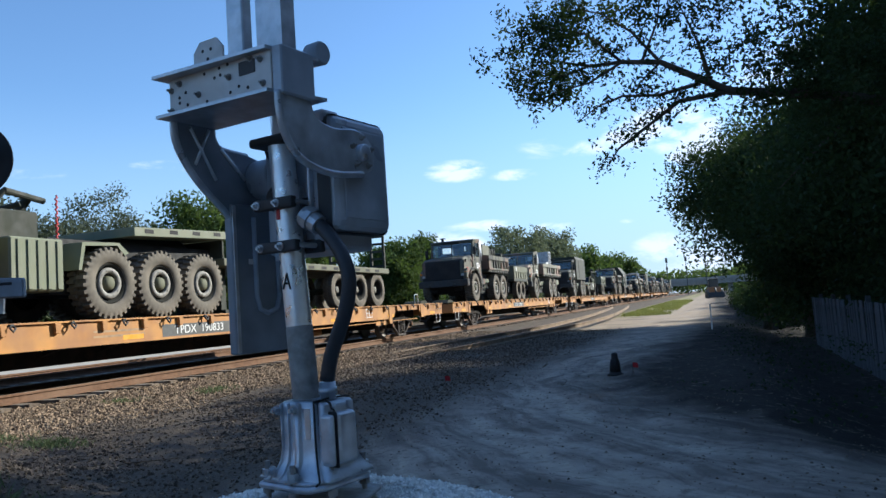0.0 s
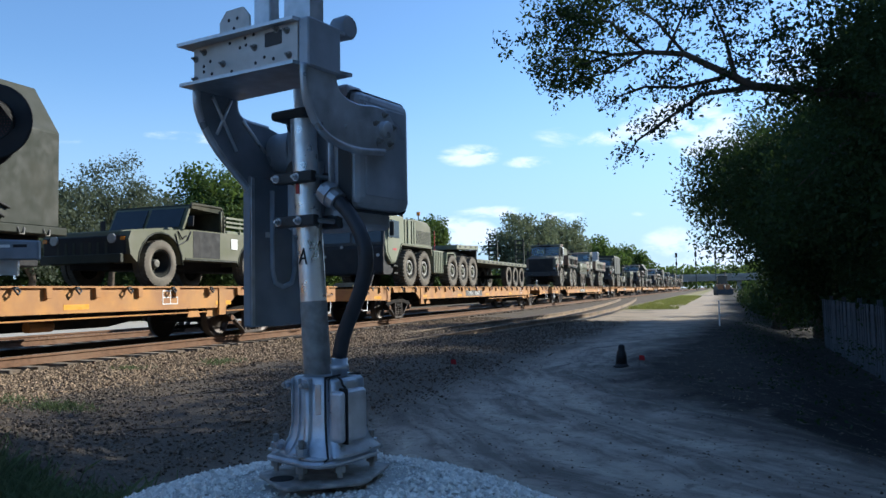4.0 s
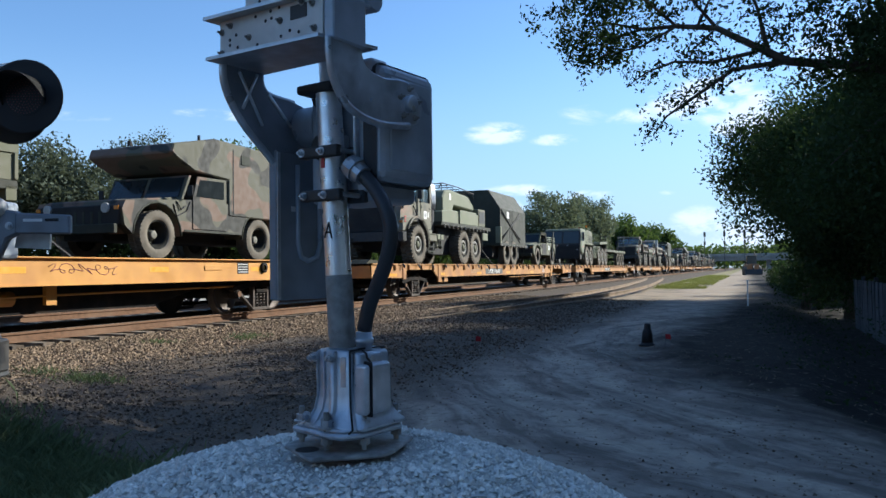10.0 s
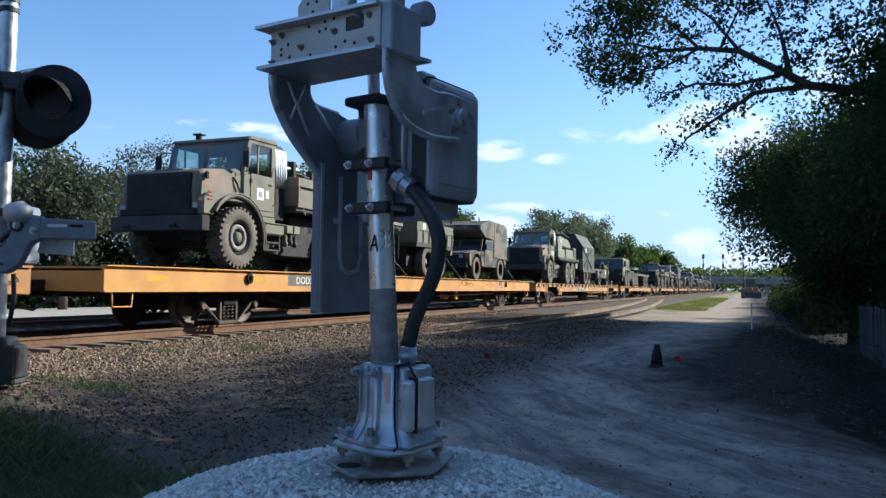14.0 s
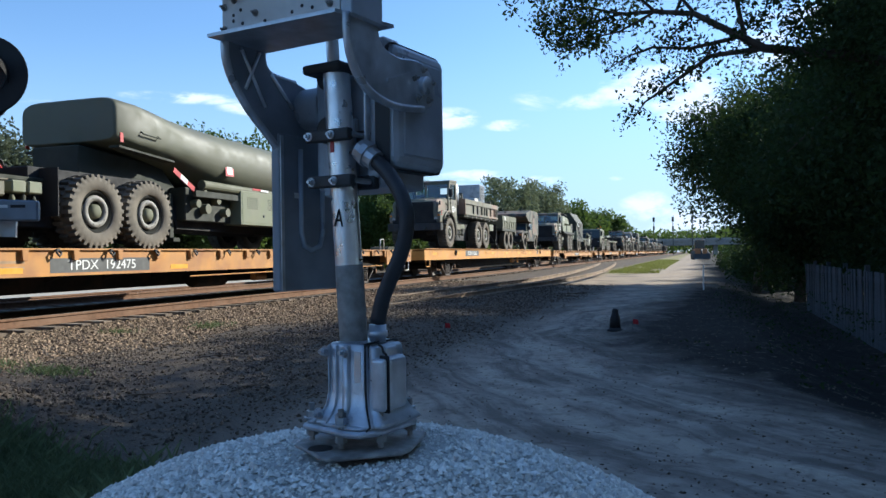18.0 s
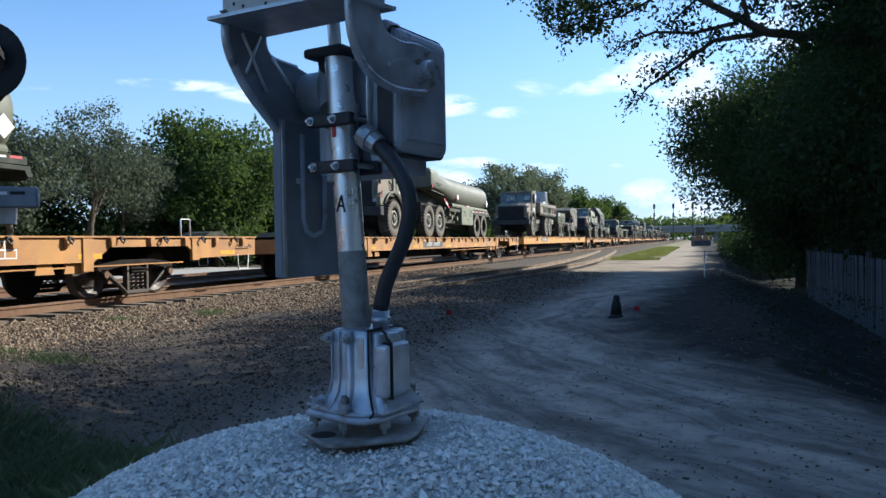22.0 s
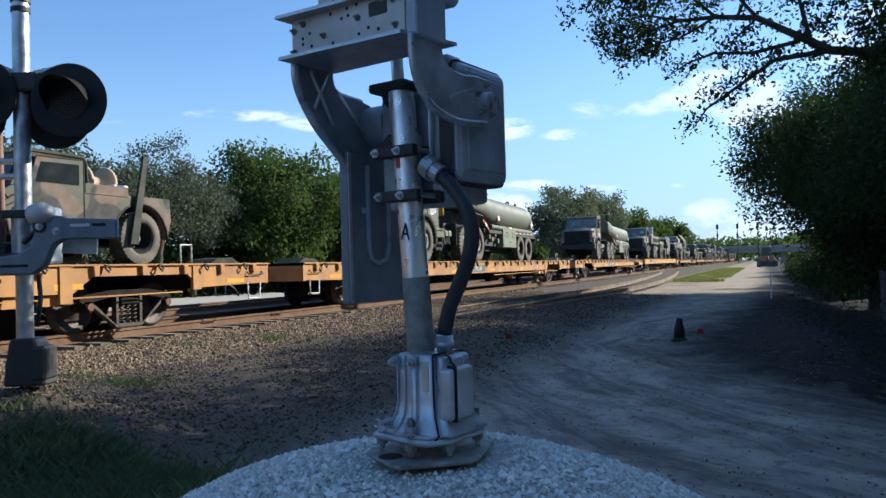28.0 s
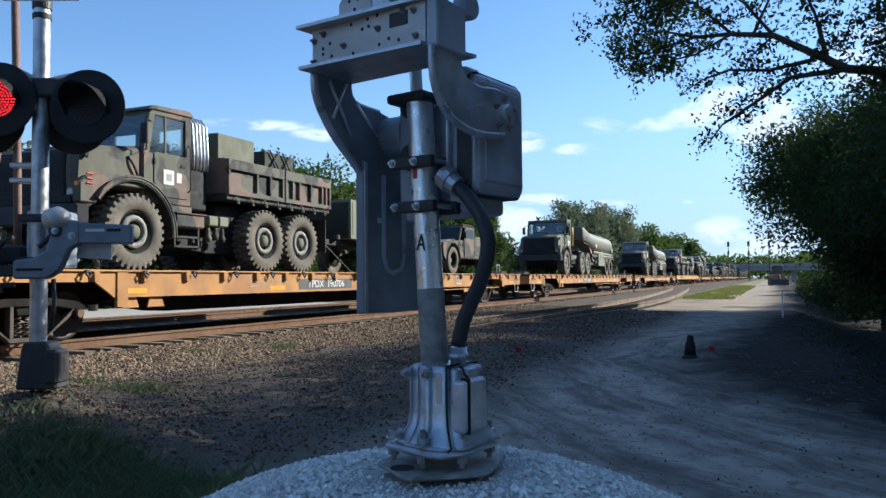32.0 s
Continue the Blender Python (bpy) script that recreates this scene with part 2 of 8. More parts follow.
rubber = surface("black_hose_rubber", (0.025, 0.026, 0.03), 0.5, 0.0, 0.2, 12, 0.08, 60)
tyre = surface("dusty_tyre_rubber", (0.095, 0.086, 0.072), 0.92, 0.0, 0.2, 9, 0.2, 70, (0.24, 0.212, 0.17), 0.75, 2.2, spread=(0.25, 0.7))
yellow = surface("faded_yellow_paint", (0.43, 0.205, 0.048), 0.65, 0.0, 0.14, 3, 0.06, 60, (0.25, 0.105, 0.038), 0.8, 1.6, spread=(0.42, 0.70))
yellow2 = surface("fresh_yellow_paint", (0.53, 0.255, 0.045), 0.55, 0.0, 0.10, 3, 0.04, 60, (0.36, 0.15, 0.035), 0.7, 1.2, spread=(0.45, 0.72))
reflector = surface("yellow_reflector", (0.68, 0.33, 0.03), 0.4, 0.0, 0.08, 10, 0.02)
underframe = surface("grimy_underframe", (0.018, 0.016, 0.015), 0.85, 0.0, 0.4, 5, 0.2, 40, (0.06, 0.040, 0.026), 0.45, 2.5)
wheel_steel = surface("railway_wheel", (0.075, 0.058, 0.048), 0.6, 0.4, 0.3, 10, 0.1, 60, (0.05, 0.045, 0.04), 0.6, 4)
polished = surface("polished_tread", (0.45, 0.43, 0.42), 0.25, 0.9, 0.1, 20, 0.02)
railrust = surface("rusty_rail", (0.165, 0.098, 0.062), 0.85, 0.1, 0.25, 9, 0.15, 70, (0.235, 0.158, 0.108), 0.5, 1.2, world_space=True)
tie_wood = surface("creosoted_tie", (0.13, 0.10, 0.075), 0.9, 0.0, 0.4, 14, 0.35, 40, (0.33, 0.29, 0.24), 0.75, 3, island=0.3)
olive = surface("olive_drab_paint", (0.105, 0.108, 0.062), 0.72, 0.0, 0.14, 5, 0.05, 70, (0.19, 0.175, 0.13), 0.4, 1.4)
olive_pale = surface("pale_olive_paint", (0.165, 0.18, 0.115), 0.72, 0.0, 0.10, 5, 0.05, 70, (0.24, 0.22, 0.16), 0.35, 1.4)
olive_dark = surface("dark_olive_paint", (0.027, 0.031, 0.021), 0.8, 0.0, 0.2, 5, 0.06, 70, (0.085, 0.076, 0.058), 0.3, 1.6)
camo = camouflage("woodland_camouflage")
camo_fresh = camouflage("fresh_woodland_camouflage", 0.0)
canvas = surface("olive_canvas", (0.055, 0.056, 0.042), 0.95, 0.0, 0.2, 4, 0.5, 9, (0.14, 0.125, 0.09), 0.5, 2)
tan = surface("desert_tan_paint", (0.38, 0.29, 0.18), 0.75, 0.0, 0.12, 5, 0.05)
redp = surface("red_hose", (0.42, 0.03, 0.03), 0.5, 0.0, 0.15, 8, 0.05)
white = surface("white_paint", (0.72, 0.72, 0.70), 0.55, 0.0, 0.06, 7, 0.03, 80, (0.45, 0.43, 0.39), 0.4, 3)
lens = surface("clear_lamp_glass", (0.35, 0.35, 0.34), 0.15, 0.0, 0.1, 30, 0.1)
amber = surface("amber_lens", (0.6, 0.2, 0.02), 0.2, 0.0, 0.1, 30, 0.1)
red_led = glowing("lit_red_led", (1.0, 0.02, 0.025), 2.6)
dim_led = surface("unlit_red_led", (0.10, 0.012, 0.014), 0.35, 0.0, 0.1, 30, 0.1)
glass = surface("vehicle_glass", (0.02, 0.025, 0.028), 0.08, 0.0, 0.1, 5, 0.0)


def clear_pane(name, tint, gloss):
    """Thin see-through window glass with a weak mirror on it."""
    m = bpy.data.materials.new(name)
    m.use_nodes = True
    N, L = m.node_tree.nodes, m.node_tree.links
    N.remove(N["Principled BSDF"])
    t = N.new("ShaderNodeBsdfTransparent")
    t.inputs[0].default_value = (*tint, 1)
    g = N.new("ShaderNodeBsdfGlossy")
    g.inputs["Roughness"].default_value = 0.04
    x = N.new("ShaderNodeMixShader")
    x.inputs[0].default_value = gloss
    L.new(t.outputs[0], x.inputs[1])
    L.new(g.outputs[0], x.inputs[2])
    L.new(x.outputs[0], N["Material Output"].inputs[0])
    return m


cab_glass = clear_pane("cab_window_glass", (0.80, 0.86, 0.84), 0.10)
concrete = surface("weathered_concrete", (0.36, 0.34, 0.31), 0.85, 0.0, 0.15, 3, 0.2, 30, (0.20, 0.19, 0.17), 0.5, 0.7)
pale_road = surface("pale_sunlit_pavement", (0.42, 0.40, 0.36), 0.9, 0.0, 0.12, 4, 0.2, 40, (0.38, 0.36, 0.33), 0.4, 1, world_space=True)
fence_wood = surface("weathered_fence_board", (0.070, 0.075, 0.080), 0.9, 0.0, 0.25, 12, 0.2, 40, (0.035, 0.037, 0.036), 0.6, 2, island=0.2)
bark = surface("tree_bark", (0.085, 0.068, 0.052), 0.95, 0.0, 0.4, 10, 0.6, 22)
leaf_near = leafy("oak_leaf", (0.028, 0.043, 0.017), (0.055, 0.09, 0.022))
leaf_far = leafy("tree_leaf", (0.052, 0.080, 0.024), (0.12, 0.18, 0.035))
# darker leaf copy that puts shade into the brush and undergrowth
leaf_shaded = leafy("shaded_brush_leaf", (0.020, 0.034, 0.013), (0.045, 0.075, 0.02))
# dull leaf lightened to paint distance haze onto two far trees
leaf_haze = leafy("hazed_leaf", (0.095, 0.115, 0.072), (0.18, 0.21, 0.11))
leaf_dull = leafy("dry_leaf", (0.078, 0.094, 0.066), (0.115, 0.135, 0.07))
grass_blade = leafy("grass_blade", (0.10, 0.128, 0.068), (0.20, 0.25, 0.10))
# lit copy of the grass: full sun is mixed into this yellow-green
grass_sun = leafy("sunlit_verge_grass", (0.16, 0.17, 0.055), (0.26, 0.28, 0.07))
stone_dark = surface("trodden_stone", (0.135, 0.107, 0.080), 0.92, 0.0, 0.3, 18, 0.3, 60, island=0.7)
# ballast colour lightened to put sunshine into the strip beside the track
stone_grey = surface("sunlit_ballast_stone", (0.225, 0.165, 0.108), 0.9, 0.0, 0.25, 18, 0.3, 60, island=0.65)
stone_white = surface("crushed_limestone", (0.80, 0.775, 0.715), 0.9, 0.0, 0.1, 25, 0.3, 80, island=0.27)
faint_paint = surface("faint_stencil", (0.33, 0.22, 0.12), 0.8)
cotton_red = surface("faded_red_cloth", (0.34, 0.03, 0.035), 0.9, 0.0, 0.2, 12, 0.3, 30)


# ---- mesh helpers ----
def part(name, bm, material, parent=None, label="", smooth=False):
    """Links a bmesh (or a mesh) as one object under a thing or a part."""
    if isinstance(bm, bpy.types.Mesh):
        me = bm
    else:
        me = bpy.data.meshes.new(name)
        bm.normal_update()
        if smooth:
            for f in bm.faces:
                f.smooth = True
        bm.to_mesh(me)
        bm.free()
        me.materials.append(material)
    ob = new(name, me)
    if parent is not None:
        ob.parent = parent
    if label:
        ob["label"] = label
    return ob


def thing(name, label, category, m=None, group="", kind=""):
    ob = new(name)
    ob.empty_display_size = 0.2
    if m is not None:
        ob.matrix_basis = m
    return tagged(ob, label, category, group, kind)


def bm_box(x0, x1, y0, y1, z0, z1, bevel=0.0, bm=None, m=None, seg=1):
    own = bmesh.new()
    r = bmesh.ops.create_cube(own, size=1, matrix=Matrix.LocRotScale(((x0 + x1) / 2, (y0 + y1) / 2, (z0 + z1) / 2), None, (abs(x1 - x0), abs(y1 - y0), abs(z1 - z0))))
    if bevel:
        bmesh.ops.bevel(own, geom=own.edges[:], offset=bevel, segments=seg, affect="EDGES", profile=0.5)
    return joined(bm, own, m)


def joined(bm, own, m=None):
    if m is not None:
        bmesh.ops.transform(own, matrix=m, verts=own.verts[:])
    if bm is None:
        return own
    me = bpy.data.meshes.new("tmp")
    own.to_mesh(me)
    own.free()
    bm.from_mesh(me)
    bpy.data.meshes.remove(me)
    return bm


def bm_cyl(p0, p1, r, r2=None, seg=14, bm=None, caps=True, bevel=0.0):
    p0, p1 = Vector(p0), Vector(p1)
    d = p1 - p0
    own = bmesh.new()
    bmesh.ops.create_cone(own, cap_ends=caps, segments=seg, radius1=r, radius2=r if r2 is None else r2, depth=d.length)
    if bevel:
        rims = [e for e in own.edges if abs(e.verts[0].co.z - e.verts[1].co.z) < 1e-6]
        bmesh.ops.bevel(own, geom=rims, offset=bevel, segments=2, affect="EDGES", profile=0.5)
    m = Matrix.Translation((p0 + p1) / 2) @ d.to_track_quat("Z", "Y").to_matrix().to_4x4()
    return joined(bm, own, m)


def bm_prism(poly, lo, hi, axis="x", bm=None, bevel=0.0, m=None):
    """A polygon extruded along an axis. The polygon's two numbers are (y, z) for x, (x, z) for y, (x, y) for z."""
    own = bmesh.new()

    def at(a, b, c):
        return (c, a, b) if axis == "x" else (a, c, b) if axis == "y" else (a, b, c)

    lov = [own.verts.new(at(a, b, lo)) for a, b in poly]
    hiv = [own.verts.new(at(a, b, hi)) for a, b in poly]
    own.faces.new(lov)
    own.faces.new(hiv)
    n = len(poly)
    for i in range(n):
        own.faces.new((lov[i], lov[(i + 1) % n], hiv[(i + 1) % n], hiv[i]))
    bmesh.ops.recalc_face_normals(own, faces=own.faces[:])
    if bevel:
        bmesh.ops.bevel(own, geom=own.edges[:], offset=bevel, segments=1, affect="EDGES", profile=0.5)
    return joined(bm, own, m)


def bm_tube(pts, r, seg=8, bm=None, taper=None):
    """A tube along a line of points; taper gives the radius at the far end."""
    bm = bm or bmesh.new()
    pts = [Vector(p) for p in pts]
    rings = []
    for i, p in enumerate(pts):
        d = (pts[min(i + 1, len(pts) - 1)] - pts[max(i - 1, 0)]).normalized()
        side = d.orthogonal().normalized() if not rings else (last - d * last.dot(d)).normalized()
        last = side
        up = d.cross(side)
        k = r if taper is None else r + (taper - r) * i / (len(pts) - 1)
        rings.append([bm.verts.new(p + (side * math.cos(a) + up * math.sin(a)) * k) for a in (2 * math.pi * j / seg for j in range(seg))])
    for a, b in zip(rings, rings[1:]):
        for j in range(seg):
            bm.faces.new((a[j], a[(j + 1) % seg], b[(j + 1) % seg], b[j])).smooth = True
    bm.faces.new(rings[0][::-1])
    bm.faces.new(rings[-1])
    return bm


def bm_lathe(profile, axis_from, axis_to, seg=28, bm=None, ends=True):
    """A turned body: profile of (distance along the axis, radius)."""
    own = bmesh.new()
    rings = []
    for a, r in profile:
        rings.append([own.verts.new((r * math.cos(t), r * math.sin(t), a)) for t in (2 * math.pi * j / seg for j in range(seg))])
    for p, q in zip(rings, rings[1:]):
        for j in range(seg):
            own.faces.new((p[j], p[(j + 1) % seg], q[(j + 1) % seg], q[j])).smooth = True
    if ends:
        own.faces.new(rings[0][::-1])
        own.faces.new(rings[-1])
    d = Vector(axis_to) - Vector(axis_from)
    m = Matrix.Translation(axis_from) @ d.to_track_quat("Z", "Y").to_matrix().to_4x4()
    return joined(bm, own, m)


def lettering(body, size, material, m, parent, name="lettering", wide=1.0):
    """Raised letters in the built-in font, as a mesh."""
    cu = bpy.data.curves.new("text", "FONT")
    cu.body, cu.size, cu.extrude = body, size, 0.002
    cu.align_x, cu.align_y = "CENTER", "CENTER"
    tmp = new("text", cu)
    me = bpy.data.meshes.new_from_object(tmp.evaluated_get(bpy.context.evaluated_depsgraph_get()))
    bpy.data.objects.remove(tmp)
    bpy.data.curves.remove(cu)
    me.transform(m @ Matrix.Diagonal((wide, 1, 1, 1)))
    me.materials.clear()
    me.materials.append(material)
    return part(name, me, material, parent)


def mesh_from(name, verts, faces, material, smooth=False):
    me = bpy.data.meshes.new(name)
    me.from_pydata(verts, [], faces)
    if smooth:
        me.polygons.foreach_set("use_smooth", [True] * len(me.polygons))
    me.materials.append(material)
    me.update()
    return me


def pebbles(name, places, sizes, material, rng):
    """Many small broken stones in one mesh."""
    n = len(places)
    base = np.array([(1, 0, 0), (-1, 0, 0), (0, 1, 0), (0, -1, 0), (0, 0, 1), (0, 0, -1)], float)
    tri = np.array([(0, 2, 4), (2, 1, 4), (1, 3, 4), (3, 0, 4), (2, 0, 5), (1, 2, 5), (3, 1, 5), (0, 3, 5)])
    v = base[None] * (0.65 + 0.7 * rng.random((n, 6, 1))) + rng.normal(0, 0.22, (n, 6, 3))
    v[:, :, 2] *= 0.75
    a = rng.random(n) * 6.283
    c, s = np.cos(a)[:, None], np.sin(a)[:, None]
    x, y = v[:, :, 0] * c - v[:, :, 1] * s, v[:, :, 0] * s + v[:, :, 1] * c
    v[:, :, 0], v[:, :, 1] = x, y
    v = v * np.asarray(sizes)[:, None, None] + np.asarray(places)[:, None, :]
    f = tri[None] + 6 * np.arange(n)[:, None, None]
    return mesh_from(name, v.reshape(-1, 3).tolist(), f.reshape(-1, 3).tolist(), material)


def leaves(name, centres, spread, per, size, material, rng, flat=0.7):
    """Small folded leaves scattered in clumps round the centres."""
    centres = np.asarray(centres)
    n = len(centres) * per
    q = rng.normal(0, 1, (n, 3))
    q *= (1.9 * rng.random(n) ** 0.5 / np.linalg.norm(q, axis=1))[:, None]
    c = np.repeat(centres, per, 0) + q * np.array(spread)
    d1 = rng.normal(0, 1, (n, 3))
    d1 /= np.linalg.norm(d1, axis=1)[:, None]
    d2 = rng.normal(0, 1, (n, 3))
    d2 -= (d1 * d2).sum(1)[:, None] * d1
    d2 /= np.linalg.norm(d2, axis=1)[:, None]
    k = (size * (0.6 + 0.8 * rng.random(n)))[:, None]
    v = np.stack([c - d1 * k, c + d2 * k * 0.5, c + d1 * k, c - d2 * k * 0.5], 1)
    f = np.arange(4 * n).reshape(-1, 4)
    return mesh_from(name, v.reshape(-1, 3).tolist(), f.tolist(), material)


def grass_mesh(name, places, height, rng, material):
    n = len(places)
    p = np.asarray(places)
    a = rng.random(n) * 6.283
    side = np.stack([np.cos(a), np.sin(a), 0 * a], 1) * np.where(p[:, 1:2] > 30, 0.012, 0.004)
    lean = rng.normal(0, 0.35, (n, 3))
    lean[:, 2] = 1
    h = (height * (0.5 + rng.random(n)))[:, None]
    v = np.stack([p - side, p + side, p + side * 0.6 + lean * h * 0.6, p + lean * h * [1.4, 1.4, 1.0]], 1)
    f = np.arange(4 * n).reshape(-1, 4)
    return mesh_from(name, v.reshape(-1, 3).tolist(), f.tolist(), material)


# ---- ground ----
GATE = (-1.764, 3.655)
HEAP = (-1.69, 3.62)       # middle of the stone heap under the gate
XING = (-5.6, 4.85)
RUT = (8.5, 15.5)          # what the lane bends round


def ground_z(x, y):
    """Height of the ground: a flat lane, a shoulder that rises to the track bed, a heap of stone round each signal."""
    x, y = np.asarray(x, float), np.asarray(y, float)
    z = 0.16 * np.clip((-4.5 - x) / 4.5, 0, 1)
    z = np.where(x < -13.2, 0.16 + 0.0 * x, z)
    d = np.hypot(x - HEAP[0], y - HEAP[1])
    z = z + 0.50 * (1.0 - np.clip((d - 0.34) / 1.24, 0, 1) ** 1.9)
    d2 = np.hypot(x - XING[0], y - XING[1])
    z = z + 0.42 * np.exp(-(d2 / 0.9) ** 2)
    r = np.hypot(x - RUT[0], y - RUT[1])
    lane = np.clip((x + 4.2) / 1.0, 0, 1) * np.clip((3.0 - x) / 1.0, 0, 1)
    z = z + lane * 0.016 * (np.sin(r * 5.2) + 0.6 * np.sin(r * 11.3 + 1.0)) * (d > 1.6)
    k = np.clip((x - 0.3) / 2.0, 0, 1)
    z = z - 0.52 * k * k * (3 - 2 * k) * np.clip((y - 6) / 4, 0, 1) * np.clip((60 - y) / 20, 0, 1)
    z = z + 0.012 * np.sin(x * 3.1 + 1.7 * np.sin(y * 1.3)) * np.sin(y * 2.7 + x)
    return z


def ground_material():
    m = surface("packed_dirt", (0.345, 0.29, 0.237), 0.95, 0.0, 0.35, 3.0, 0.9, 30, (0.115, 0.095, 0.08), 0.7, 0.45, world_space=True)
    nt = m.node_tree
    N, L = nt.nodes, nt.links
    b = N["Principled BSDF"]
    col = b.inputs["Base Color"].links[0].from_socket
    pos = N.new("ShaderNodeNewGeometry").outputs["Position"]
    sep = N.new("ShaderNodeSeparateXYZ")
    L.new(pos, sep.inputs[0])

    def math_(op, a, c=None, e=None):
        n = N.new("ShaderNodeMath")
        n.operation = op
        for i, v in ((0, a), (1, c), (2, e)):
            if v is None:
                continue
            if isinstance(v, (int, float)):
                n.inputs[i].default_value = v
            else:
                L.new(v, n.inputs[i])
        return n.outputs[0]

    def noise_at(s, detail=5.0):
        n = N.new("ShaderNodeTexNoise")
        n.inputs["Scale"].default_value, n.inputs["Detail"].default_value = s, detail
        L.new(pos, n.inputs["Vector"])
        return n.outputs[0]

    def span(v, a, c):
        r = N.new("ShaderNodeMapRange")
        r.inputs[1].default_value, r.inputs[2].default_value = a, c
        L.new(v, r.inputs[0])
        return r.outputs[0]

    def blend(f, a, c):
        x = N.new("ShaderNodeMix")
        x.data_type = "RGBA"
        L.new(f, x.inputs[0])
        L.new(a, x.inputs[6])
        x.inputs[7].default_value = (*c, 1)
        return x.outputs[2]

    # pale wheel tracks that bend with the lane
    dx, dy = math_("SUBTRACT", sep.outputs[0], RUT[0]), math_("SUBTRACT", sep.outputs[1], RUT[1])
    r = math_("SQRT", math_("ADD", math_("MULTIPLY", dx, dx), math_("MULTIPLY", dy, dy)))
    r = math_("ADD", r, math_("MULTIPLY", noise_at(0.35), 1.3))
    ang = math_("MULTIPLY", math_("ARCTAN2", dy, dx), 7.0)
    along = N.new("ShaderNodeCombineXYZ")
    L.new(math_("MULTIPLY", r, 4.2), along.inputs[0])
    L.new(ang, along.inputs[1])
    streak = N.new("ShaderNodeTexNoise")
    streak.inputs["Scale"].default_value, streak.inputs["Detail"].default_value, streak.inputs["Roughness"].default_value = 1.0, 8.0, 0.65
    L.new(along.outputs[0], streak.inputs["Vector"])
    wave = math_("SINE", math_("MULTIPLY", r, 5.2))
    pale = math_("ADD", math_("MULTIPLY", wave, 0.06), streak.outputs[0])
    grit = span(noise_at(16.0, 8.0), 0.32, 0.62)
    w = math_("MULTIPLY", span(pale, 0.47, 0.66), math_("MULTIPLY_ADD", grit, 0.6, 0.4))
    lane = math_("MULTIPLY", math_("MULTIPLY", span(sep.outputs[0], -4.6, -3.4), span(sep.outputs[0], 2.4, 1.0)), span(sep.outputs[1], 34.0, 16.0))
    col = blend(math_("MULTIPLY", w, lane), col, (0.50, 0.425, 0.335))
    deep = math_("MULTIPLY", math_("MULTIPLY", span(pale, 0.48, 0.36), lane), 0.65)
    col = blend(deep, col, (0.13, 0.108, 0.088))
    clods = math_("MULTIPLY", span(noise_at(9.0, 8.0), 0.56, 0.68), lane)
    col = blend(math_("MULTIPLY", clods, 0.6), col, (0.15, 0.125, 0.10))
    # grey stone chips towards the track
    st = math_("MULTIPLY", span(sep.outputs[0], -2.6, -4.0), span(noise_at(0.8), 0.05, 0.35))
    col = blend(math_("MULTIPLY", st, 0.92), col, (0.085, 0.068, 0.050))
    chips = math_("MULTIPLY", st, span(noise_at(38.0), 0.55, 0.7))
    col = blend(chips, col, (0.17, 0.135, 0.10))
    # pale limestone round the gate, darker than the stones to paint shaded gaps
    gx, gy = math_("SUBTRACT", sep.outputs[0], HEAP[0]), math_("SUBTRACT", sep.outputs[1], HEAP[1])
    g = math_("SQRT", math_("ADD", math_("MULTIPLY", gx, gx), math_("MULTIPLY", gy, gy)))
    g = math_("ADD", g, math_("MULTIPLY", noise_at(4.0), 0.25))
    col = blend(span(g, 1.68, 1.57), col, (0.50, 0.48, 0.44))
    # thin grass far off and beside the lane, sunlight put into its yellow-green
    gr = math_("MULTIPLY", span(noise_at(0.5), 0.40, 0.55), math_("MULTIPLY", span(sep.outputs[1], 44.0, 52.0), math_("MULTIPLY", span(sep.outputs[0], -2.2, -3.4), span(sep.outputs[0], -6.6, -5.4))))
    col = blend(gr, col, (0.23, 0.23, 0.08))
    # bare dirt beyond the shade, its sunlight painted in as a warmer tone
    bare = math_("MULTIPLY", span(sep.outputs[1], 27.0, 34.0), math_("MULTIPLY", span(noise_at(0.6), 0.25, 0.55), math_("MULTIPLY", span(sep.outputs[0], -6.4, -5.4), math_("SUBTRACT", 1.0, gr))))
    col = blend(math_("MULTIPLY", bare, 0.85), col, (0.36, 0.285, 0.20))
    # dark litter soil on the verge, blackened further to paint the trees' shade
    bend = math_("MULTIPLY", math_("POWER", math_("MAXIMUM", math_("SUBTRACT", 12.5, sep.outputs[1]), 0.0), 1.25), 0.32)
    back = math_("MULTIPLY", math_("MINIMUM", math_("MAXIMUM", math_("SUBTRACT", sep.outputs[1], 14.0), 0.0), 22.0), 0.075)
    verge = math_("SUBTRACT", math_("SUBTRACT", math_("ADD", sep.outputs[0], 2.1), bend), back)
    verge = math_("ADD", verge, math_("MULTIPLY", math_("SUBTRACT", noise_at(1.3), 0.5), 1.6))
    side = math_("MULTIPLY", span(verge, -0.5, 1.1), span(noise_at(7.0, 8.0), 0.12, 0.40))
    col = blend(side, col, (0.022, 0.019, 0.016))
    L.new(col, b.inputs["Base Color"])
    return m


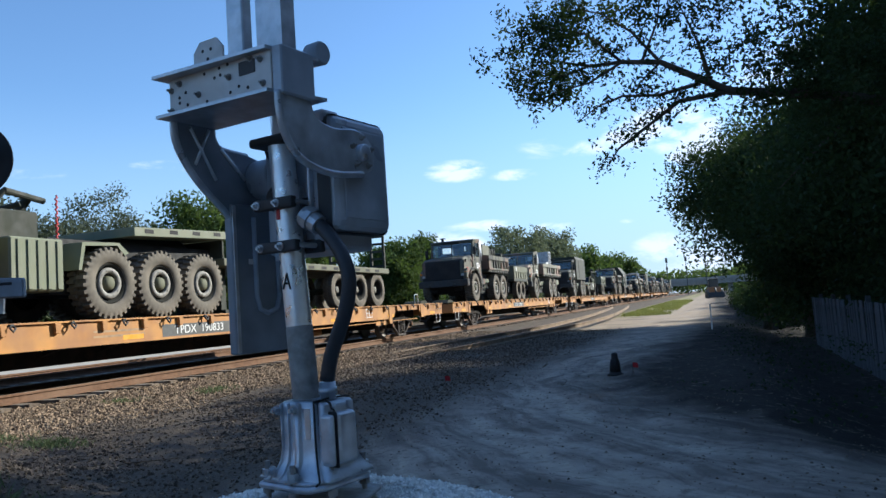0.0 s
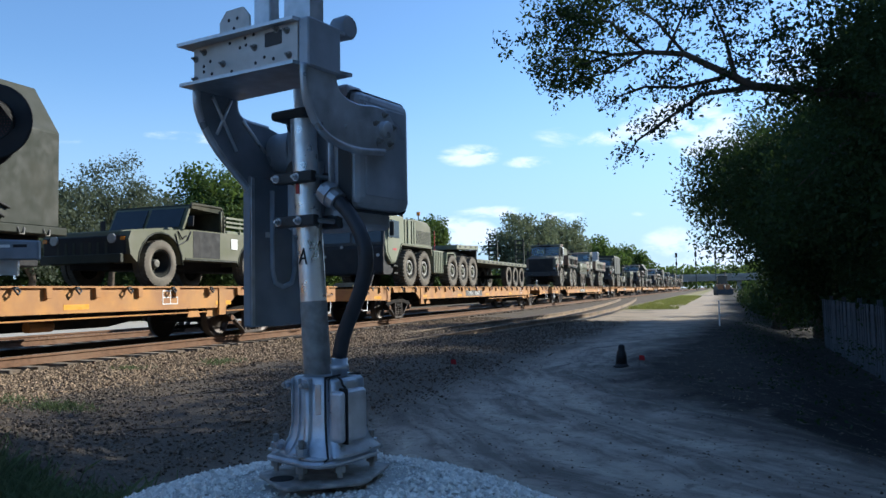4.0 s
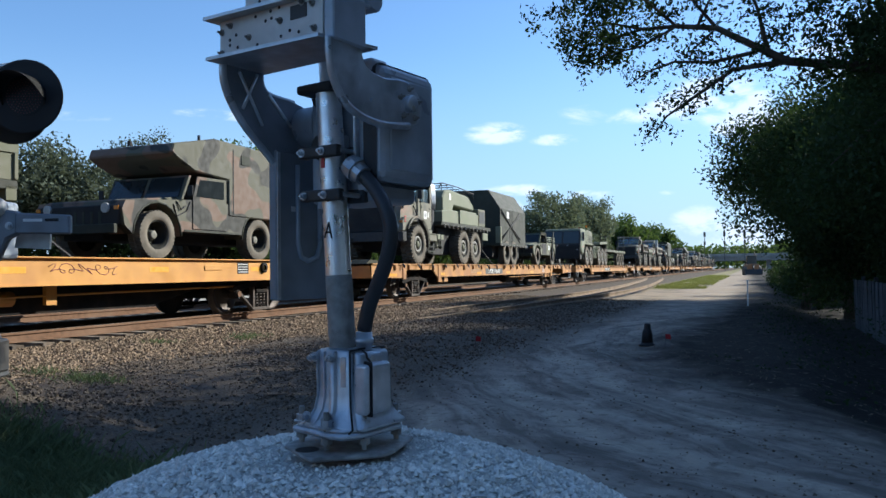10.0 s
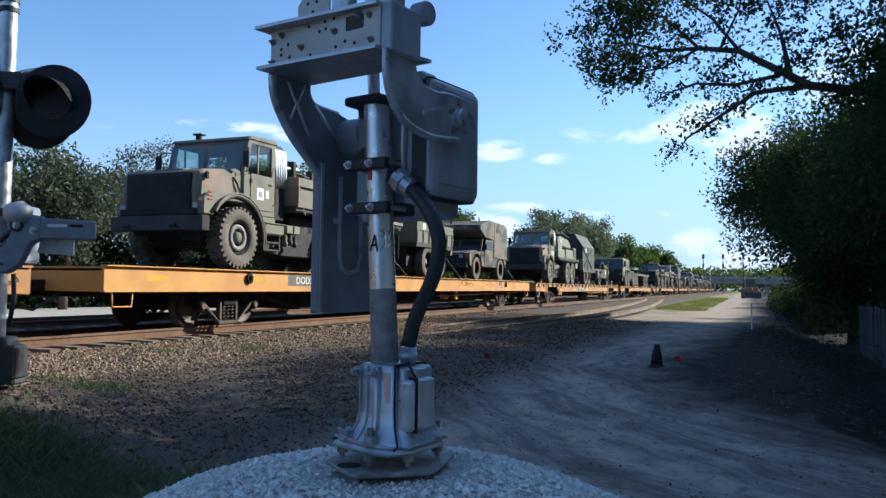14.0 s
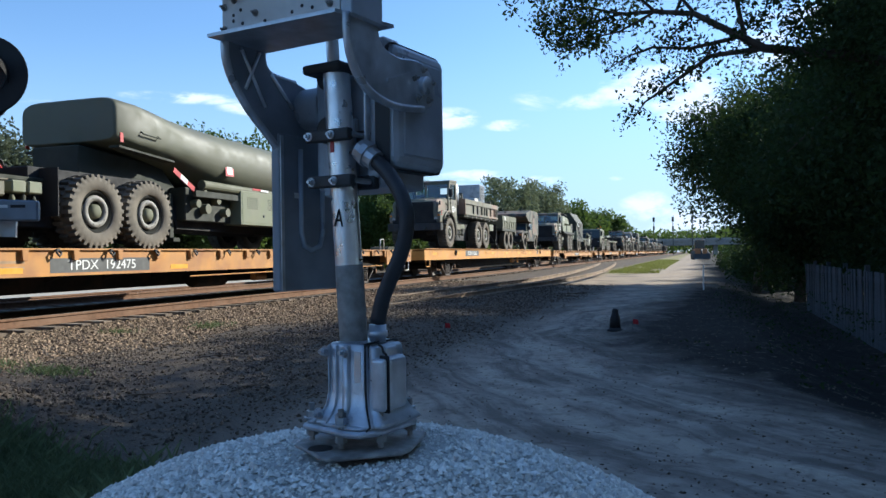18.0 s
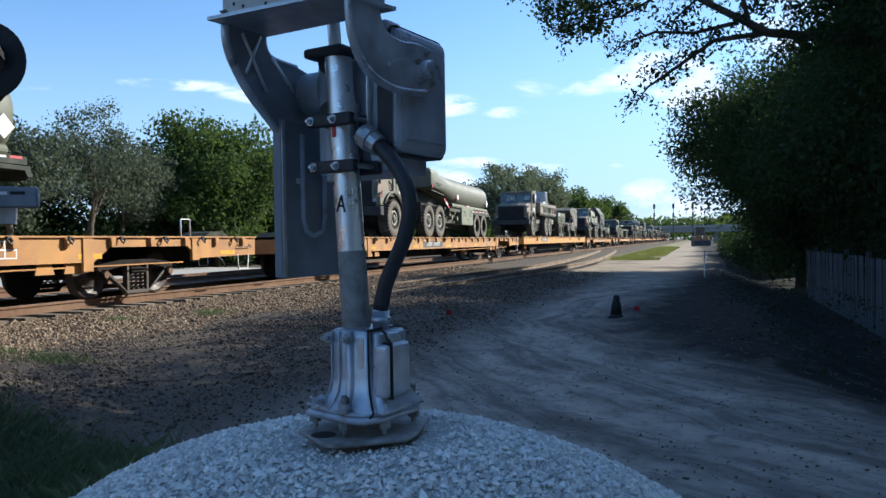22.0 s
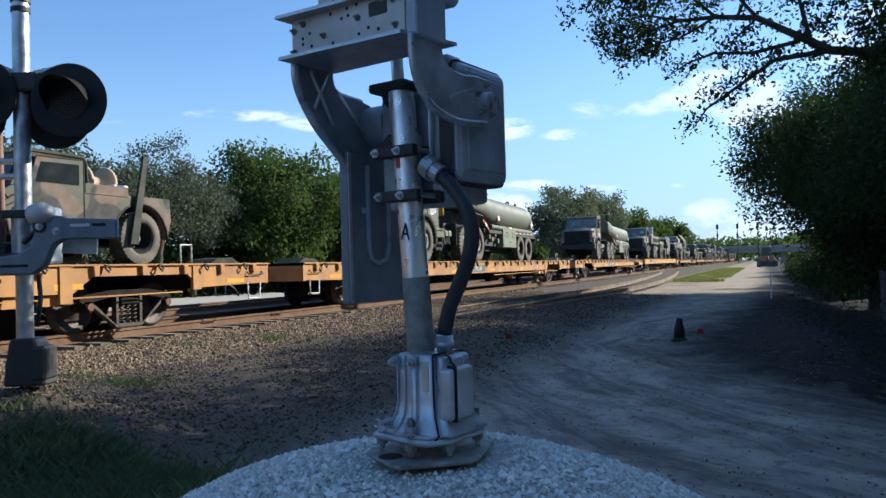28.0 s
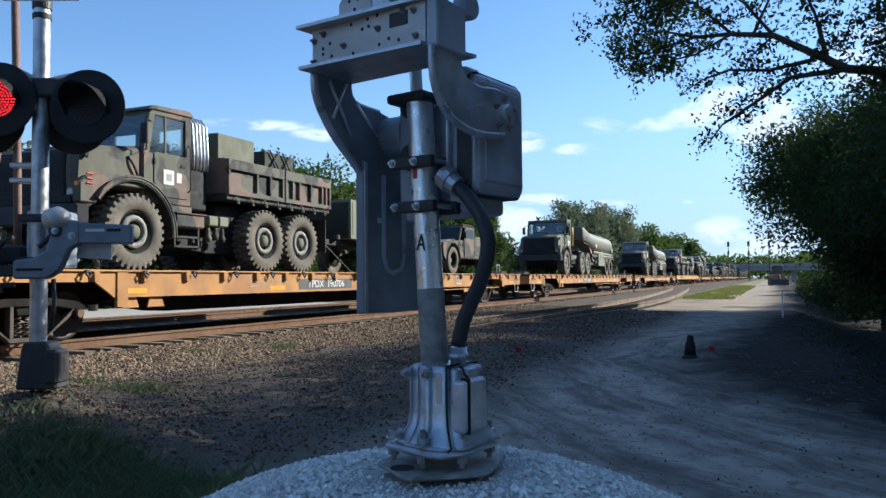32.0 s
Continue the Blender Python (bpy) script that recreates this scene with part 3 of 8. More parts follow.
def build_ground():
    xs = np.concatenate([[-900, -500, -250, -120, -60, -40, -30, -22, -18], np.arange(-15, -8, 0.35), np.arange(-8, 3.5, 0.09), np.arange(3.5, 9, 0.5), [12, 18, 30, 60, 120, 250, 500, 900]])
    ys = np.concatenate([[-900, -400, -150, -60, -25, -12, -6], np.arange(-3, 2, 0.5), np.arange(2, 12, 0.09), np.arange(12, 30, 0.25), np.arange(30, 80, 1.5), [90, 110, 140, 180, 240, 320, 450, 700, 1100, 1800]])
    X, Y = np.meshgrid(xs, ys, indexing="ij")
    Z = ground_z(X, Y)
    v = np.stack([X, Y, Z], -1).reshape(-1, 3)
    ny = len(ys)
    i, j = np.meshgrid(np.arange(len(xs) - 1), np.arange(ny - 1), indexing="ij")
    a = (i * ny + j).ravel()
    f = np.stack([a, a + ny, a + ny + 1, a + 1], 1)
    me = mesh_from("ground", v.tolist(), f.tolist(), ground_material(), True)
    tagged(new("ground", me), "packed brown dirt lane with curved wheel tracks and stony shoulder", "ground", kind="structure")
    rng = np.random.default_rng(5)
    # limestone heap
    n = 56000
    r, a = 0.20 + 1.44 * np.sqrt(rng.random(n)), rng.random(n) * 6.283
    x, y = HEAP[0] + r * np.cos(a), HEAP[1] + r * np.sin(a)
    sz = 0.005 + 0.015 * rng.random(n) ** 3.4
    keep = rng.random(n) < np.clip((1.60 + 0.08 * np.sin(a * 7) - r) / 0.14, 0.03, 1)
    keep &= (r > 0.42) | (sz < 0.012)
    x, y, sz = x[keep], y[keep], sz[keep]
    p = np.stack([x, y, ground_z(x, y) + sz * 0.4], 1)
    tagged(new("limestone_gravel", pebbles("limestone_gravel", p, sz, stone_white, rng)), "heap of crushed white limestone round the gate mast", "gravel", kind="stuff")
    # ballast shoulder and scattered stones
    n = 190000
    x = -10.6 + 7.4 * rng.random(n)
    y = 2.4 + 30 * rng.random(n) ** 1.7
    near = np.clip((-3.2 - x) / 2.2, 0.02, 1) * np.where(np.hypot(x - GATE[0], y - GATE[1]) < 1.6, 0, 1)
    clump = np.sin(x * 1.9 + 1.3 * np.sin(y * 0.8)) * np.sin(y * 1.1 + x * 0.7)
    keep = rng.random(n) < near * np.where(x < -7.6, 1.0, 0.55 + 0.45 * clump)
    x, y = x[keep], y[keep]
    sz = (0.007 + 0.019 * rng.random(len(x)) ** 2.2) * np.where(x < -7.8, 1.25, 1.0) * np.clip(0.75 + y / 40, 0.8, 1.3)
    p = np.stack([x, y, np.maximum(ground_z(x, y), bed_z(x)) + sz * 0.3], 1)
    # stones on the track side of this line take the sunlit colour
    by = x + 0.25 * np.sin(y * 1.7) < -7.5
    tagged(new("ballast_stones", pebbles("ballast_stones", p[by], sz[by], stone_grey, rng)), "ballast stones spilling from the track, tan lightened for the sunlit strip", "ballast", kind="stuff")
    tagged(new("dirt_stones", pebbles("dirt_stones", p[~by], sz[~by], stone_dark, rng)), "dark brown stones trodden into the dirt", "stones", kind="stuff")
    n = 16000
    x, y = -4.6 + 6.2 * rng.random(n), 4.5 + 22 * rng.random(n) ** 1.8
    keep = (np.hypot(x - HEAP[0], y - HEAP[1]) > 1.6) & (rng.random(n) < 0.35 + 0.5 * np.sin(np.hypot(x - RUT[0], y - RUT[1]) * 5.2) ** 2)
    x, y = x[keep], y[keep]
    sz = 0.003 + 0.011 * rng.random(len(x)) ** 3
    tagged(new("lane_grit", pebbles("lane_grit", np.stack([x, y, ground_z(x, y) + sz * 0.2], 1), sz, stone_dark, rng)), "loose grit scattered over the dirt lane", "grit", kind="stuff")
    # grass tufts
    tufts = []
    for cx, cy, rx, ry, k in ((-3.8, 4.2, 0.5, 0.35, 3400), (-4.6, 4.4, 0.6, 0.35, 2300), (-3.35, 3.8, 0.35, 0.4, 2600), (-4.9, 3.6, 0.9, 0.55, 4000), (-3.9, 3.75, 0.45, 0.3, 1200), (-5.9, 3.3, 0.6, 0.4, 1400), (-7.0, 7.3, 0.45, 0.25, 450), (-8.3, 12.0, 0.3, 0.5, 350), (-9.0, 10.6, 0.3, 0.3, 150), (-7.9, 7.4, 0.3, 0.3, 150)):
        q = rng.normal(0, 0.5, (k, 2)) * [rx, ry] + [cx, cy]
        tufts.append(q)
    q = np.concatenate(tufts)
    p = np.stack([q[:, 0], q[:, 1], np.maximum(ground_z(q[:, 0], q[:, 1]), bed_z(q[:, 0])) - 0.01], 1)
    h = np.where(q[:, 1] < 5.0, 0.10, 0.07)
    tagged(new("grass_tufts", grass_mesh("grass_tufts", p, h, rng, grass_blade)), "short green weeds growing through the stones", "grass", kind="stuff")
    k = 16000
    q = np.stack([-5.5 + rng.random(k) * 3.0, 49 + 70 * rng.random(k) ** 1.2], 1)
    q = q[np.sin(q[:, 0] * 1.7) * np.sin(q[:, 1] * 0.31) + 0.55 * rng.random(k) > -0.1]
    p = np.stack([q[:, 0], q[:, 1], ground_z(q[:, 0], q[:, 1]) - 0.01], 1)
    tagged(new("verge_grass", grass_mesh("verge_grass", p, np.full(len(q), 0.16), rng, grass_sun)), "grass tinted yellow-green for full sun between the lane and the track", "grass", kind="stuff")


# ---- track ----
CX = -11.75                # the track's centre line


def bed_z(x):
    d = np.abs(np.asarray(x, float) - CX)
    return np.clip(0.15 - np.clip(d - 1.62, 0, None) * 0.26, -1, 0.15)


def rail_profile():
    return [(-0.070, 0), (0.070, 0), (0.070, 0.012), (0.012, 0.03), (0.010, 0.115), (0.036, 0.125), (0.036, 0.158), (0.028, 0.165), (-0.028, 0.165), (-0.036, 0.158), (-0.036, 0.125), (-0.010, 0.115), (-0.012, 0.03), (-0.070, 0.012)]


def build_track():
    bed = part("track_bed", bm_prism([(CX - 3.2, -0.3), (CX - 1.6, 0.15), (CX + 1.62, 0.15), (CX + 2.25, 0.0), (CX + 2.9, -0.3)], -120, 700, "y"), surface("ballast_bed", (0.22, 0.175, 0.13), 0.95, 0.0, 0.5, 9, 0.9, 22, (0.10, 0.08, 0.06), 0.6, 1.2, world_space=True))
    tagged(bed, "bed of dirty grey crushed stone under the track", "track bed", kind="structure")
    track = thing("railway_track", "rusty steel rails on creosoted wooden ties", "railway track", kind="structure")
    for n, x in enumerate((CX + 0.755, CX - 0.755)):
        rail = part("rail", bm_prism([(x + a, 0.215 + b) for a, b in rail_profile()], -120, 700, "y"), railrust, track)
        part("rail_head", bm_box(x - 0.026, x + 0.026, -120, 700, 0.3805, 0.3825), polished, rail, "shiny worn running surface")
    tie = bm_box(-1.30, 1.30, -0.115, 0.115, 0, 0.17, 0.012)
    me = bpy.data.meshes.new("tie")
    tie.to_mesh(me)
    tie.free()
    me.materials.append(tie_wood)
    rng = random.Random(3)
    y = 2.0
    far = bmesh.new()
    for k in range(190):
        if k < 110:
            ob = part("tie", me, tie_wood, track)
            ob.matrix_basis = pose(CX + rng.uniform(-0.06, 0.06), y, 0.045, 0, 0, rng.uniform(-1.2, 1.2))
        else:
            bm_box(CX - 1.3, CX + 1.3, y - 0.115, y + 0.115, 0.045, 0.215, 0, far)
        y += 0.55 + rng.uniform(-0.03, 0.03)
    tagged(part("far_ties", far, tie_wood, track), kind="stuff")
    # the empty track beyond the train
    second = thing("second_track", "empty rusty track parallel to the train's track", "railway track", kind="structure")
    for x in (-15.45, -16.96):
        rail = part("rail", bm_prism([(x + a, 0.215 + b) for a, b in rail_profile()], -60, 240, "y"), railrust, second)
        part("rail_head", bm_box(x - 0.026, x + 0.026, -60, 240, 0.3805, 0.3825), polished, rail, "shiny worn running surface")
    for k in range(70):
        ob = part("tie", me, tie_wood, second)
        ob.matrix_basis = pose(-16.2 + rng.uniform(-0.05, 0.05), 4.0 + k * 0.56, 0.047, 0, 0, rng.uniform(-1.0, 1.0))
    # the old siding that runs out of the lane's dirt
    siding = thing("siding_track", "half-buried rusty siding rails joining the main track", "railway track", kind="structure")
    siding_rust = surface("dusty_old_rail", (0.25, 0.19, 0.135), 0.9, 0.1, 0.3, 5, 0.2, 50, (0.10, 0.08, 0.06), 0.6, 1.0, world_space=True)
    for off in (0.0, 1.5):
        bm = bmesh.new()
        prof = [(a, b) for a, b in rail_profile()]
        rings = []
        for k in range(40):
            t = k / 39
            yy = 18.0 + 60 * t
            xx = -7.6 + 2.4 * math.sin(min(1.0, t * 3.2) * 1.5708) - 4.6 * max(0, t - 0.36) ** 1.25 - off
            zz = 0.06 + 0.10 * min(1, t * 3) - 0.10 * max(0.0, 0.12 - t) / 0.12
            rings.append([bm.verts.new((xx + a, yy, zz + b)) for a, b in prof])
        for p, q in zip(rings, rings[1:]):
            for j in range(len(prof)):
                bm.faces.new((p[j], p[(j + 1) % len(prof)], q[(j + 1) % len(prof)], q[j]))
        part("rail", bm, siding_rust, siding)
    # sunlit pavement beyond the track
    tagged(part("pavement", bm_prism([(-26.5, -30), (-20.0, -30), (-20.0, 34), (-26.5, 36)], 0.10, 0.20, "z", None, 0.0), pale_road), "pale concrete pavement in full sun beyond the track", "pavement", kind="structure")


# ---- the crossing gate close to the camera ----
def bolt(parent, p, axis, r=0.014, h=0.018, mat=None):
    p, axis = Vector(p), Vector(axis)
    bm = bm_cyl(p - axis * 0.002, p + axis * 0.004, r * 1.45, None, 14)
    bm_cyl(p + axis * 0.004, p + axis * h, r, None, 6, bm)
    bm_cyl(p + axis * h, p + axis * (h + 0.012), r * 0.55, None, 8, bm)
    return part("bolt", bm, mat or galv, parent)


def build_gate():
    g = thing("crossing_gate", "grey metal railway crossing gate mechanism with its arm raised", "crossing gate", pose(GATE[0], GATE[1], 0, 0, 0, -12.6))

    def axis_u(z):
        return 0.047 - 0.0639 * (z - 1.066)

    mast = part("mast", bm_cyl((axis_u(0.98), 0, 0.98), (axis_u(2.10), 0, 2.10), 0.0575, None, 40, None, False), bright, g, "silver painted steel mast", True)
    part("stained_sleeve", bm_cyl((axis_u(0.93), 0, 0.93), (axis_u(1.27), 0, 1.27), 0.0592, None, 40, None, False), oldzinc, mast, "dirty bare lower length of the mast", True)
    part("mast_cap", bm_lathe([(0, 0.064), (0.025, 0.066), (0.04, 0.055), (0.045, 0.02)], (axis_u(2.1), 0, 2.09), (axis_u(2.1), 0, 2.2)), dark, mast)
    part("cap_clamp", bm_box(axis_u(2.1) - 0.13, axis_u(2.1) + 0.075, -0.075, 0.06, 2.085, 2.128, 0.014, None, None, 2), dark, mast)
    part("upper_pipe", bm_cyl((axis_u(2.12) - 0.012, 0, 2.12), (axis_u(2.26) - 0.012, 0, 2.26), 0.028, None, 24, None, False), bright, mast, "thin pipe above the mast cap", True)
    lettering("A", 0.105, black, Matrix.Translation((0.0296, -0.0590, 1.465)) @ pose(0, 0, 0, 0, 0, 8.0) @ pose(0, 0, 0, 90, 0, 0) @ pose(0, 0, 0, 0, 0, -3.5), mast, "letter", 0.62)
    part("sticker", bm_prism([(-0.010, 1.745), (0.010, 1.745), (0.010, 1.785), (0.0, 1.80), (-0.010, 1.785)], -0.0605, -0.0585, "y"), redp, mast, "small red arrow sticker")

    # base casting: two halves bolted together, flaring into a wide flange
    def flared(sections):
        """Rounded box lofted through (z, u0, u1, w0, w1)."""
        bm = bmesh.new()
        rings = []
        for z, u0, u1, w0, w1 in sections:
            c = 0.016
            rings.append([bm.verts.new((u, w, z)) for u, w in ((u0 + c, w0), (u1 - c, w0), (u1 - c * 0.3, w0 + c * 0.3), (u1, w0 + c), (u1, w1 - c), (u1 - c, w1), (u0 + c, w1), (u0, w1 - c), (u0, w0 + c), (u0 + c * 0.3, w0 + c * 0.3))])
        for p, q in zip(rings, rings[1:]):
            for j in range(10):
                bm.faces.new((p[j], p[(j + 1) % 10], q[(j + 1) % 10], q[j])).smooth = True
        bm.faces.new(rings[0][::-1])
        bm.faces.new(rings[-1])
        return bm

    def front_rib(u0, u1, out, u_foot=0.0):
        """Vertical rib on the front face that follows the flare."""
        bm = bmesh.new()
        rings = []
        for z, w, du in ((0.950, -0.114, 0), (0.945, -0.118 - out, 0), (0.76, -0.118 - out, 0), (0.705, -0.126 - out, 0.25), (0.668, -0.146 - out, 0.6), (0.640, -0.172 - out, 1.0), (0.632, -0.172, 1.0)):
            k = u_foot * du
            rings.append([bm.verts.new(p) for p in ((u0 + k - 0.006, w + out + 0.02, z), (u0 + k + 0.004, w, z), (u1 + k - 0.004, w, z), (u1 + k + 0.006, w + out + 0.02, z))])
        for p, q in zip(rings, rings[1:]):
            for j in range(3):
                bm.faces.new((p[j], p[j + 1], q[j + 1], q[j])).smooth = j == 1
        return bm

    left_half = [(0.632, -0.045, 0.262, -0.175, 0.17), (0.645, -0.042, 0.256, -0.170, 0.165), (0.668, -0.020, 0.232, -0.148, 0.14), (0.705, -0.002, 0.208, -0.126, 0.12), (0.76, 0.008, 0.198, -0.118, 0.11), (0.945, 0.010, 0.196, -0.116, 0.11), (0.955, 0.016, 0.190, -0.110, 0.104)]
    base = part("base_casting", flared(left_half), cast, g, "cast aluminium junction base")
    right_half = [(0.632, 0.20, 0.292, -0.150, 0.16), (0.645, 0.20, 0.288, -0.146, 0.155), (0.668, 0.20, 0.272, -0.128, 0.13), (0.705, 0.20, 0.256, -0.112, 0.11), (0.76, 0.20, 0.246, -0.106, 0.10), (0.935, 0.20, 0.242, -0.104, 0.10), (0.947, 0.20, 0.234, -0.098, 0.094)]
    box = part("side_casting", flared(right_half), cast, g, "second half of the cast base")
    part("rib", front_rib(0.052, 0.064, 0.010, -0.015), cast, base)
    part("rib", front_rib(0.092, 0.126, 0.016, 0.012), cast, base, "wide bolted rib")
    part("corner_rib", front_rib(0.012, 0.024, 0.008, -0.035), cast, base)
    part("cast_label", bm_box(0.145, 0.176, -0.1195, -0.1165, 0.80, 0.925), bright, base, "smooth pale pad")
    part("seam", bm_tube([(0.199, -0.118, 0.952), (0.200, -0.1185, 0.77), (0.210, -0.127, 0.705), (0.234, -0.149, 0.668), (0.260, -0.174, 0.640), (0.262, -0.20, 0.632)], 0.0045, 6), black, base, "dark joint between the two halves")
    part("seam", bm_tube([(0.199, -0.118, 0.954), (0.199, 0.0, 0.958), (0.199, 0.11, 0.954)], 0.0045, 6), black, base)
    # square side box with a raised cover
    sb = part("side_box", bm_box(0.226, 0.293, -0.085, 0.05, 0.690, 0.905, 0.022, None, None, 3), cast, g, "cast side box with a bolted cover")
    part("gasket", bm_box(0.250, 0.298, -0.094, -0.086, 0.684, 0.912, 0.0038), black, sb)
    part("cover", bm_box(0.228, 0.294, -0.126, -0.094, 0.692, 0.902, 0.016, None, None, 3), cast, sb, "smooth rounded cover")
    part("box_neck", bm_box(0.232, 0.262, -0.06, 0.03, 0.88, 0.942, 0.014, None, None, 2), cast, sb)
    part("gasket", bm_tube([(0.243, -0.088, 0.955), (0.262, -0.088, 0.945), (0.268, -0.088, 0.925), (0.284, -0.088, 0.914)], 0.005, 6), black, sb)
    part("hose_fitting", bm_lathe([(0, 0.034), (0.025, 0.034), (0.025, 0.041), (0.05, 0.041), (0.05, 0.036), (0.075, 0.036)], (0.178, 0.0, 0.95), (0.178, 0.0, 1.06), 12), galv, sb)
    for u, z in ((0.010, 0.922), (0.109, 0.922)):
        bolt(base, (u, -0.134, z), (0, -1, 0), 0.015, 0.026)
    for u, z in ((0.000, 0.672), (0.121, 0.676)):
        bolt(base, (u, -0.168, z), (0, -1, 0), 0.016, 0.026)
    flange = part("base_flange", bm_prism([(-0.100, -0.13), (-0.085, -0.175), (0.17, -0.222), (0.24, -0.212), (0.283, -0.13), (0.288, 0.12), (0.235, 0.19), (-0.07, 0.19), (-0.105, 0.12)], 0.600, 0.626, "z", None, 0.009), cast, g, "wide base flange")
    part("flange_lip", bm_prism([(-0.085, -0.12), (-0.072, -0.158), (0.165, -0.205), (0.228, -0.195), (0.268, -0.12), (0.272, 0.11), (0.22, 0.172), (-0.06, 0.172), (-0.088, 0.11)], 0.624, 0.640, "z", None, 0.006), cast, flange)
    plate = part("foundation_plate", bm_prism([(-0.145, -0.06), (-0.115, -0.19), (0.12, -0.31), (0.17, -0.31), (0.355, -0.10), (0.36, -0.04), (0.26, 0.24), (-0.10, 0.24)], 0.526, 0.544, "z", None, 0.006), oldzinc, g, "dull galvanised foundation plate on four studs")
    part("cable_hole", bm_cyl((0.04, -0.21, 0.5442), (0.04, -0.21, 0.5462), 0.050, None, 24), black, plate)
    for u, w in ((-0.070, -0.13), (0.13, -0.190), (0.258, -0.10), (0.245, 0.13), (-0.06, 0.13)):
        stud = part("stud", bm_cyl((u, w, 0.55), (u, w, 0.705), 0.012, None, 10), oldzinc, plate)
        part("nut", bm_cyl((u, w, 0.572), (u, w, 0.600), 0.024, None, 6), oldzinc, stud)
        part("washer", bm_cyl((u, w, 0.640), (u, w, 0.646), 0.034, None, 18), galv, stud)
        part("nut", bm_cyl((u, w, 0.646), (u, w, 0.672), 0.024, None, 6), galv, stud)

    # mechanism housing behind the mast, cover on the lane side
    body = part("mechanism_housing", bm_box(-0.20, 0.172, 0.075, 0.40, 1.60, 2.10, 0.02, None, None, 2), slate, g, "grey enamelled mechanism housing")
    part("mount_plate", bm_box(-0.125, 0.045, 0.035, 0.072, 1.57, 1.90, 0.006), slate, body, "flat mounting plate between the clamps")
    part("front_ridge", bm_box(0.10, 0.172, 0.050, 0.080, 1.64, 2.06, 0.012, None, None, 2), housing, body)
    part("bearing_boss", bm_cyl((-0.33, 0.16, 1.99), (-0.19, 0.16, 1.99), 0.095, None, 24, None, True, 0.01), slate, body, "", True)
    part("cable_gland", bm_cyl((-0.12, 0.05, 2.09), (-0.12, 0.2, 2.12), 0.05, None, 16), dark, body)
    part("rear_boss", bm_cyl((-0.10, 0.10, 1.86), (-0.10, 0.03, 1.86), 0.062, None, 20, None, True, 0.008), dark, body)
    cover = part("housing_cover", bm_box(0.13, 0.27, 0.03, 0.43, 1.675, 2.195, 0.045, None, None, 3), housing, g, "rounded grey housing cover")
    part("seam", bm_box(0.196, 0.203, 0.024, 0.436, 1.669, 2.201, 0.04, None, None, 3), dark, cover)
    part("top_lug", bm_box(0.10, 0.22, 0.02, 0.14, 2.15, 2.225, 0.02, None, None, 2), housing, cover)
    part("side_panel", bm_box(0.266, 0.276, 0.08, 0.38, 1.73, 2.14, 0.004), housing, cover)
    part("hinge_rib", bm_box(0.105, 0.120, 0.020, 0.052, 1.70, 2.05, 0.005), cast, cover)

    def eased(run, n=4):
        """Points of a smooth curve through the given corners."""
        out = []
        for k in range(len(run) - 1):
            p0, p1, p2, p3 = (Vector(run[max(0, min(len(run) - 1, k + d))]) for d in (-1, 0, 1, 2))
            for i in range(n):
                f = i / n
                out.append(tuple(0.5 * (2 * p1 + (p2 - p0) * f + (2 * p0 - 5 * p1 + 4 * p2 - p3) * f * f + (3 * p1 - p0 - 3 * p2 + p3) * f ** 3)))
        return out + [tuple(run[-1])]

    # conversion bracket: a perforated channel between the two side arms
    ch = part("bracket_channel", bm_box(-0.315, 0.29, -0.362, -0.350, 2.215, 2.378, 0.002), cream, g, "pale primed channel with bolt holes")
    part("top_flange", bm_prism([(-0.35, -0.425), (0.29, -0.39), (0.33, -0.12), (-0.33, -0.12)], 2.372, 2.386, "z"), galv, ch)
    part("bottom_flange", bm_prism([(-0.345, -0.415), (0.285, -0.385), (0.35, -0.10), (-0.33, -0.10)], 2.200, 2.214, "z"), galv, ch)
    part("label_plate", bm_box(0.115, 0.205, -0.3655, -0.362, 2.30, 2.355), dark, ch)
    for u, z in ((-0.30, 2.325), (-0.30, 2.235), (-0.245, 2.345), (-0.13, 2.275), (0.055, 2.31), (0.235, 2.345), (0.245, 2.245), (0.18, 2.36)):
        bolt(ch, (u, -0.362, z), (0, -1, 0), 0.010, 0.012, oldzinc)
    for u, z in ((-0.25, 2.285), (-0.25, 2.262), (-0.21, 2.30), (-0.09, 2.355), (-0.03, 2.325), (0.005, 2.33), (0.0, 2.36), (0.06, 2.245), (0.11, 2.26), (-0.08, 2.235), (0.05, 2.365), (0.16, 2.245), (-0.2, 2.245)):
        part("bolt_hole", bm_cyl((u, -0.3622, z), (u, -0.3635, z), 0.0075, None, 10), black, ch)

    # curved side arms
    near = part("near_arm", bm_prism([(-0.355, 2.37), (-0.18, 2.37)] + eased([(-0.172, 2.2), (-0.14, 2.13), (-0.03, 2.105), (0.10, 2.12), (0.19, 2.10), (0.245, 2.03), (0.225, 1.955), (0.15, 1.925), (-0.04, 1.905), (-0.18, 1.92), (-0.28, 1.965), (-0.34, 2.05), (-0.358, 2.15)]), 0.292, 0.325, "x", None, 0.006), cast, g, "curved cast side arm")
    part("arm_rim", bm_tube([(0.318, w, z) for w, z in eased([(-0.36, 2.2), (-0.358, 2.13), (-0.34, 2.05), (-0.28, 1.965), (-0.18, 1.92), (-0.04, 1.905), (0.15, 1.925)])], 0.016, 8), cast, near)
    part("arm_pad", bm_box(0.292, 0.345, -0.36, -0.165, 2.19, 2.385, 0.006), housing, near)
    hub = part("pivot_hub", bm_cyl((0.32, 0.146, 2.02), (0.352, 0.146, 2.02), 0.038, None, 20, None, True, 0.006), cast, near, "", True)
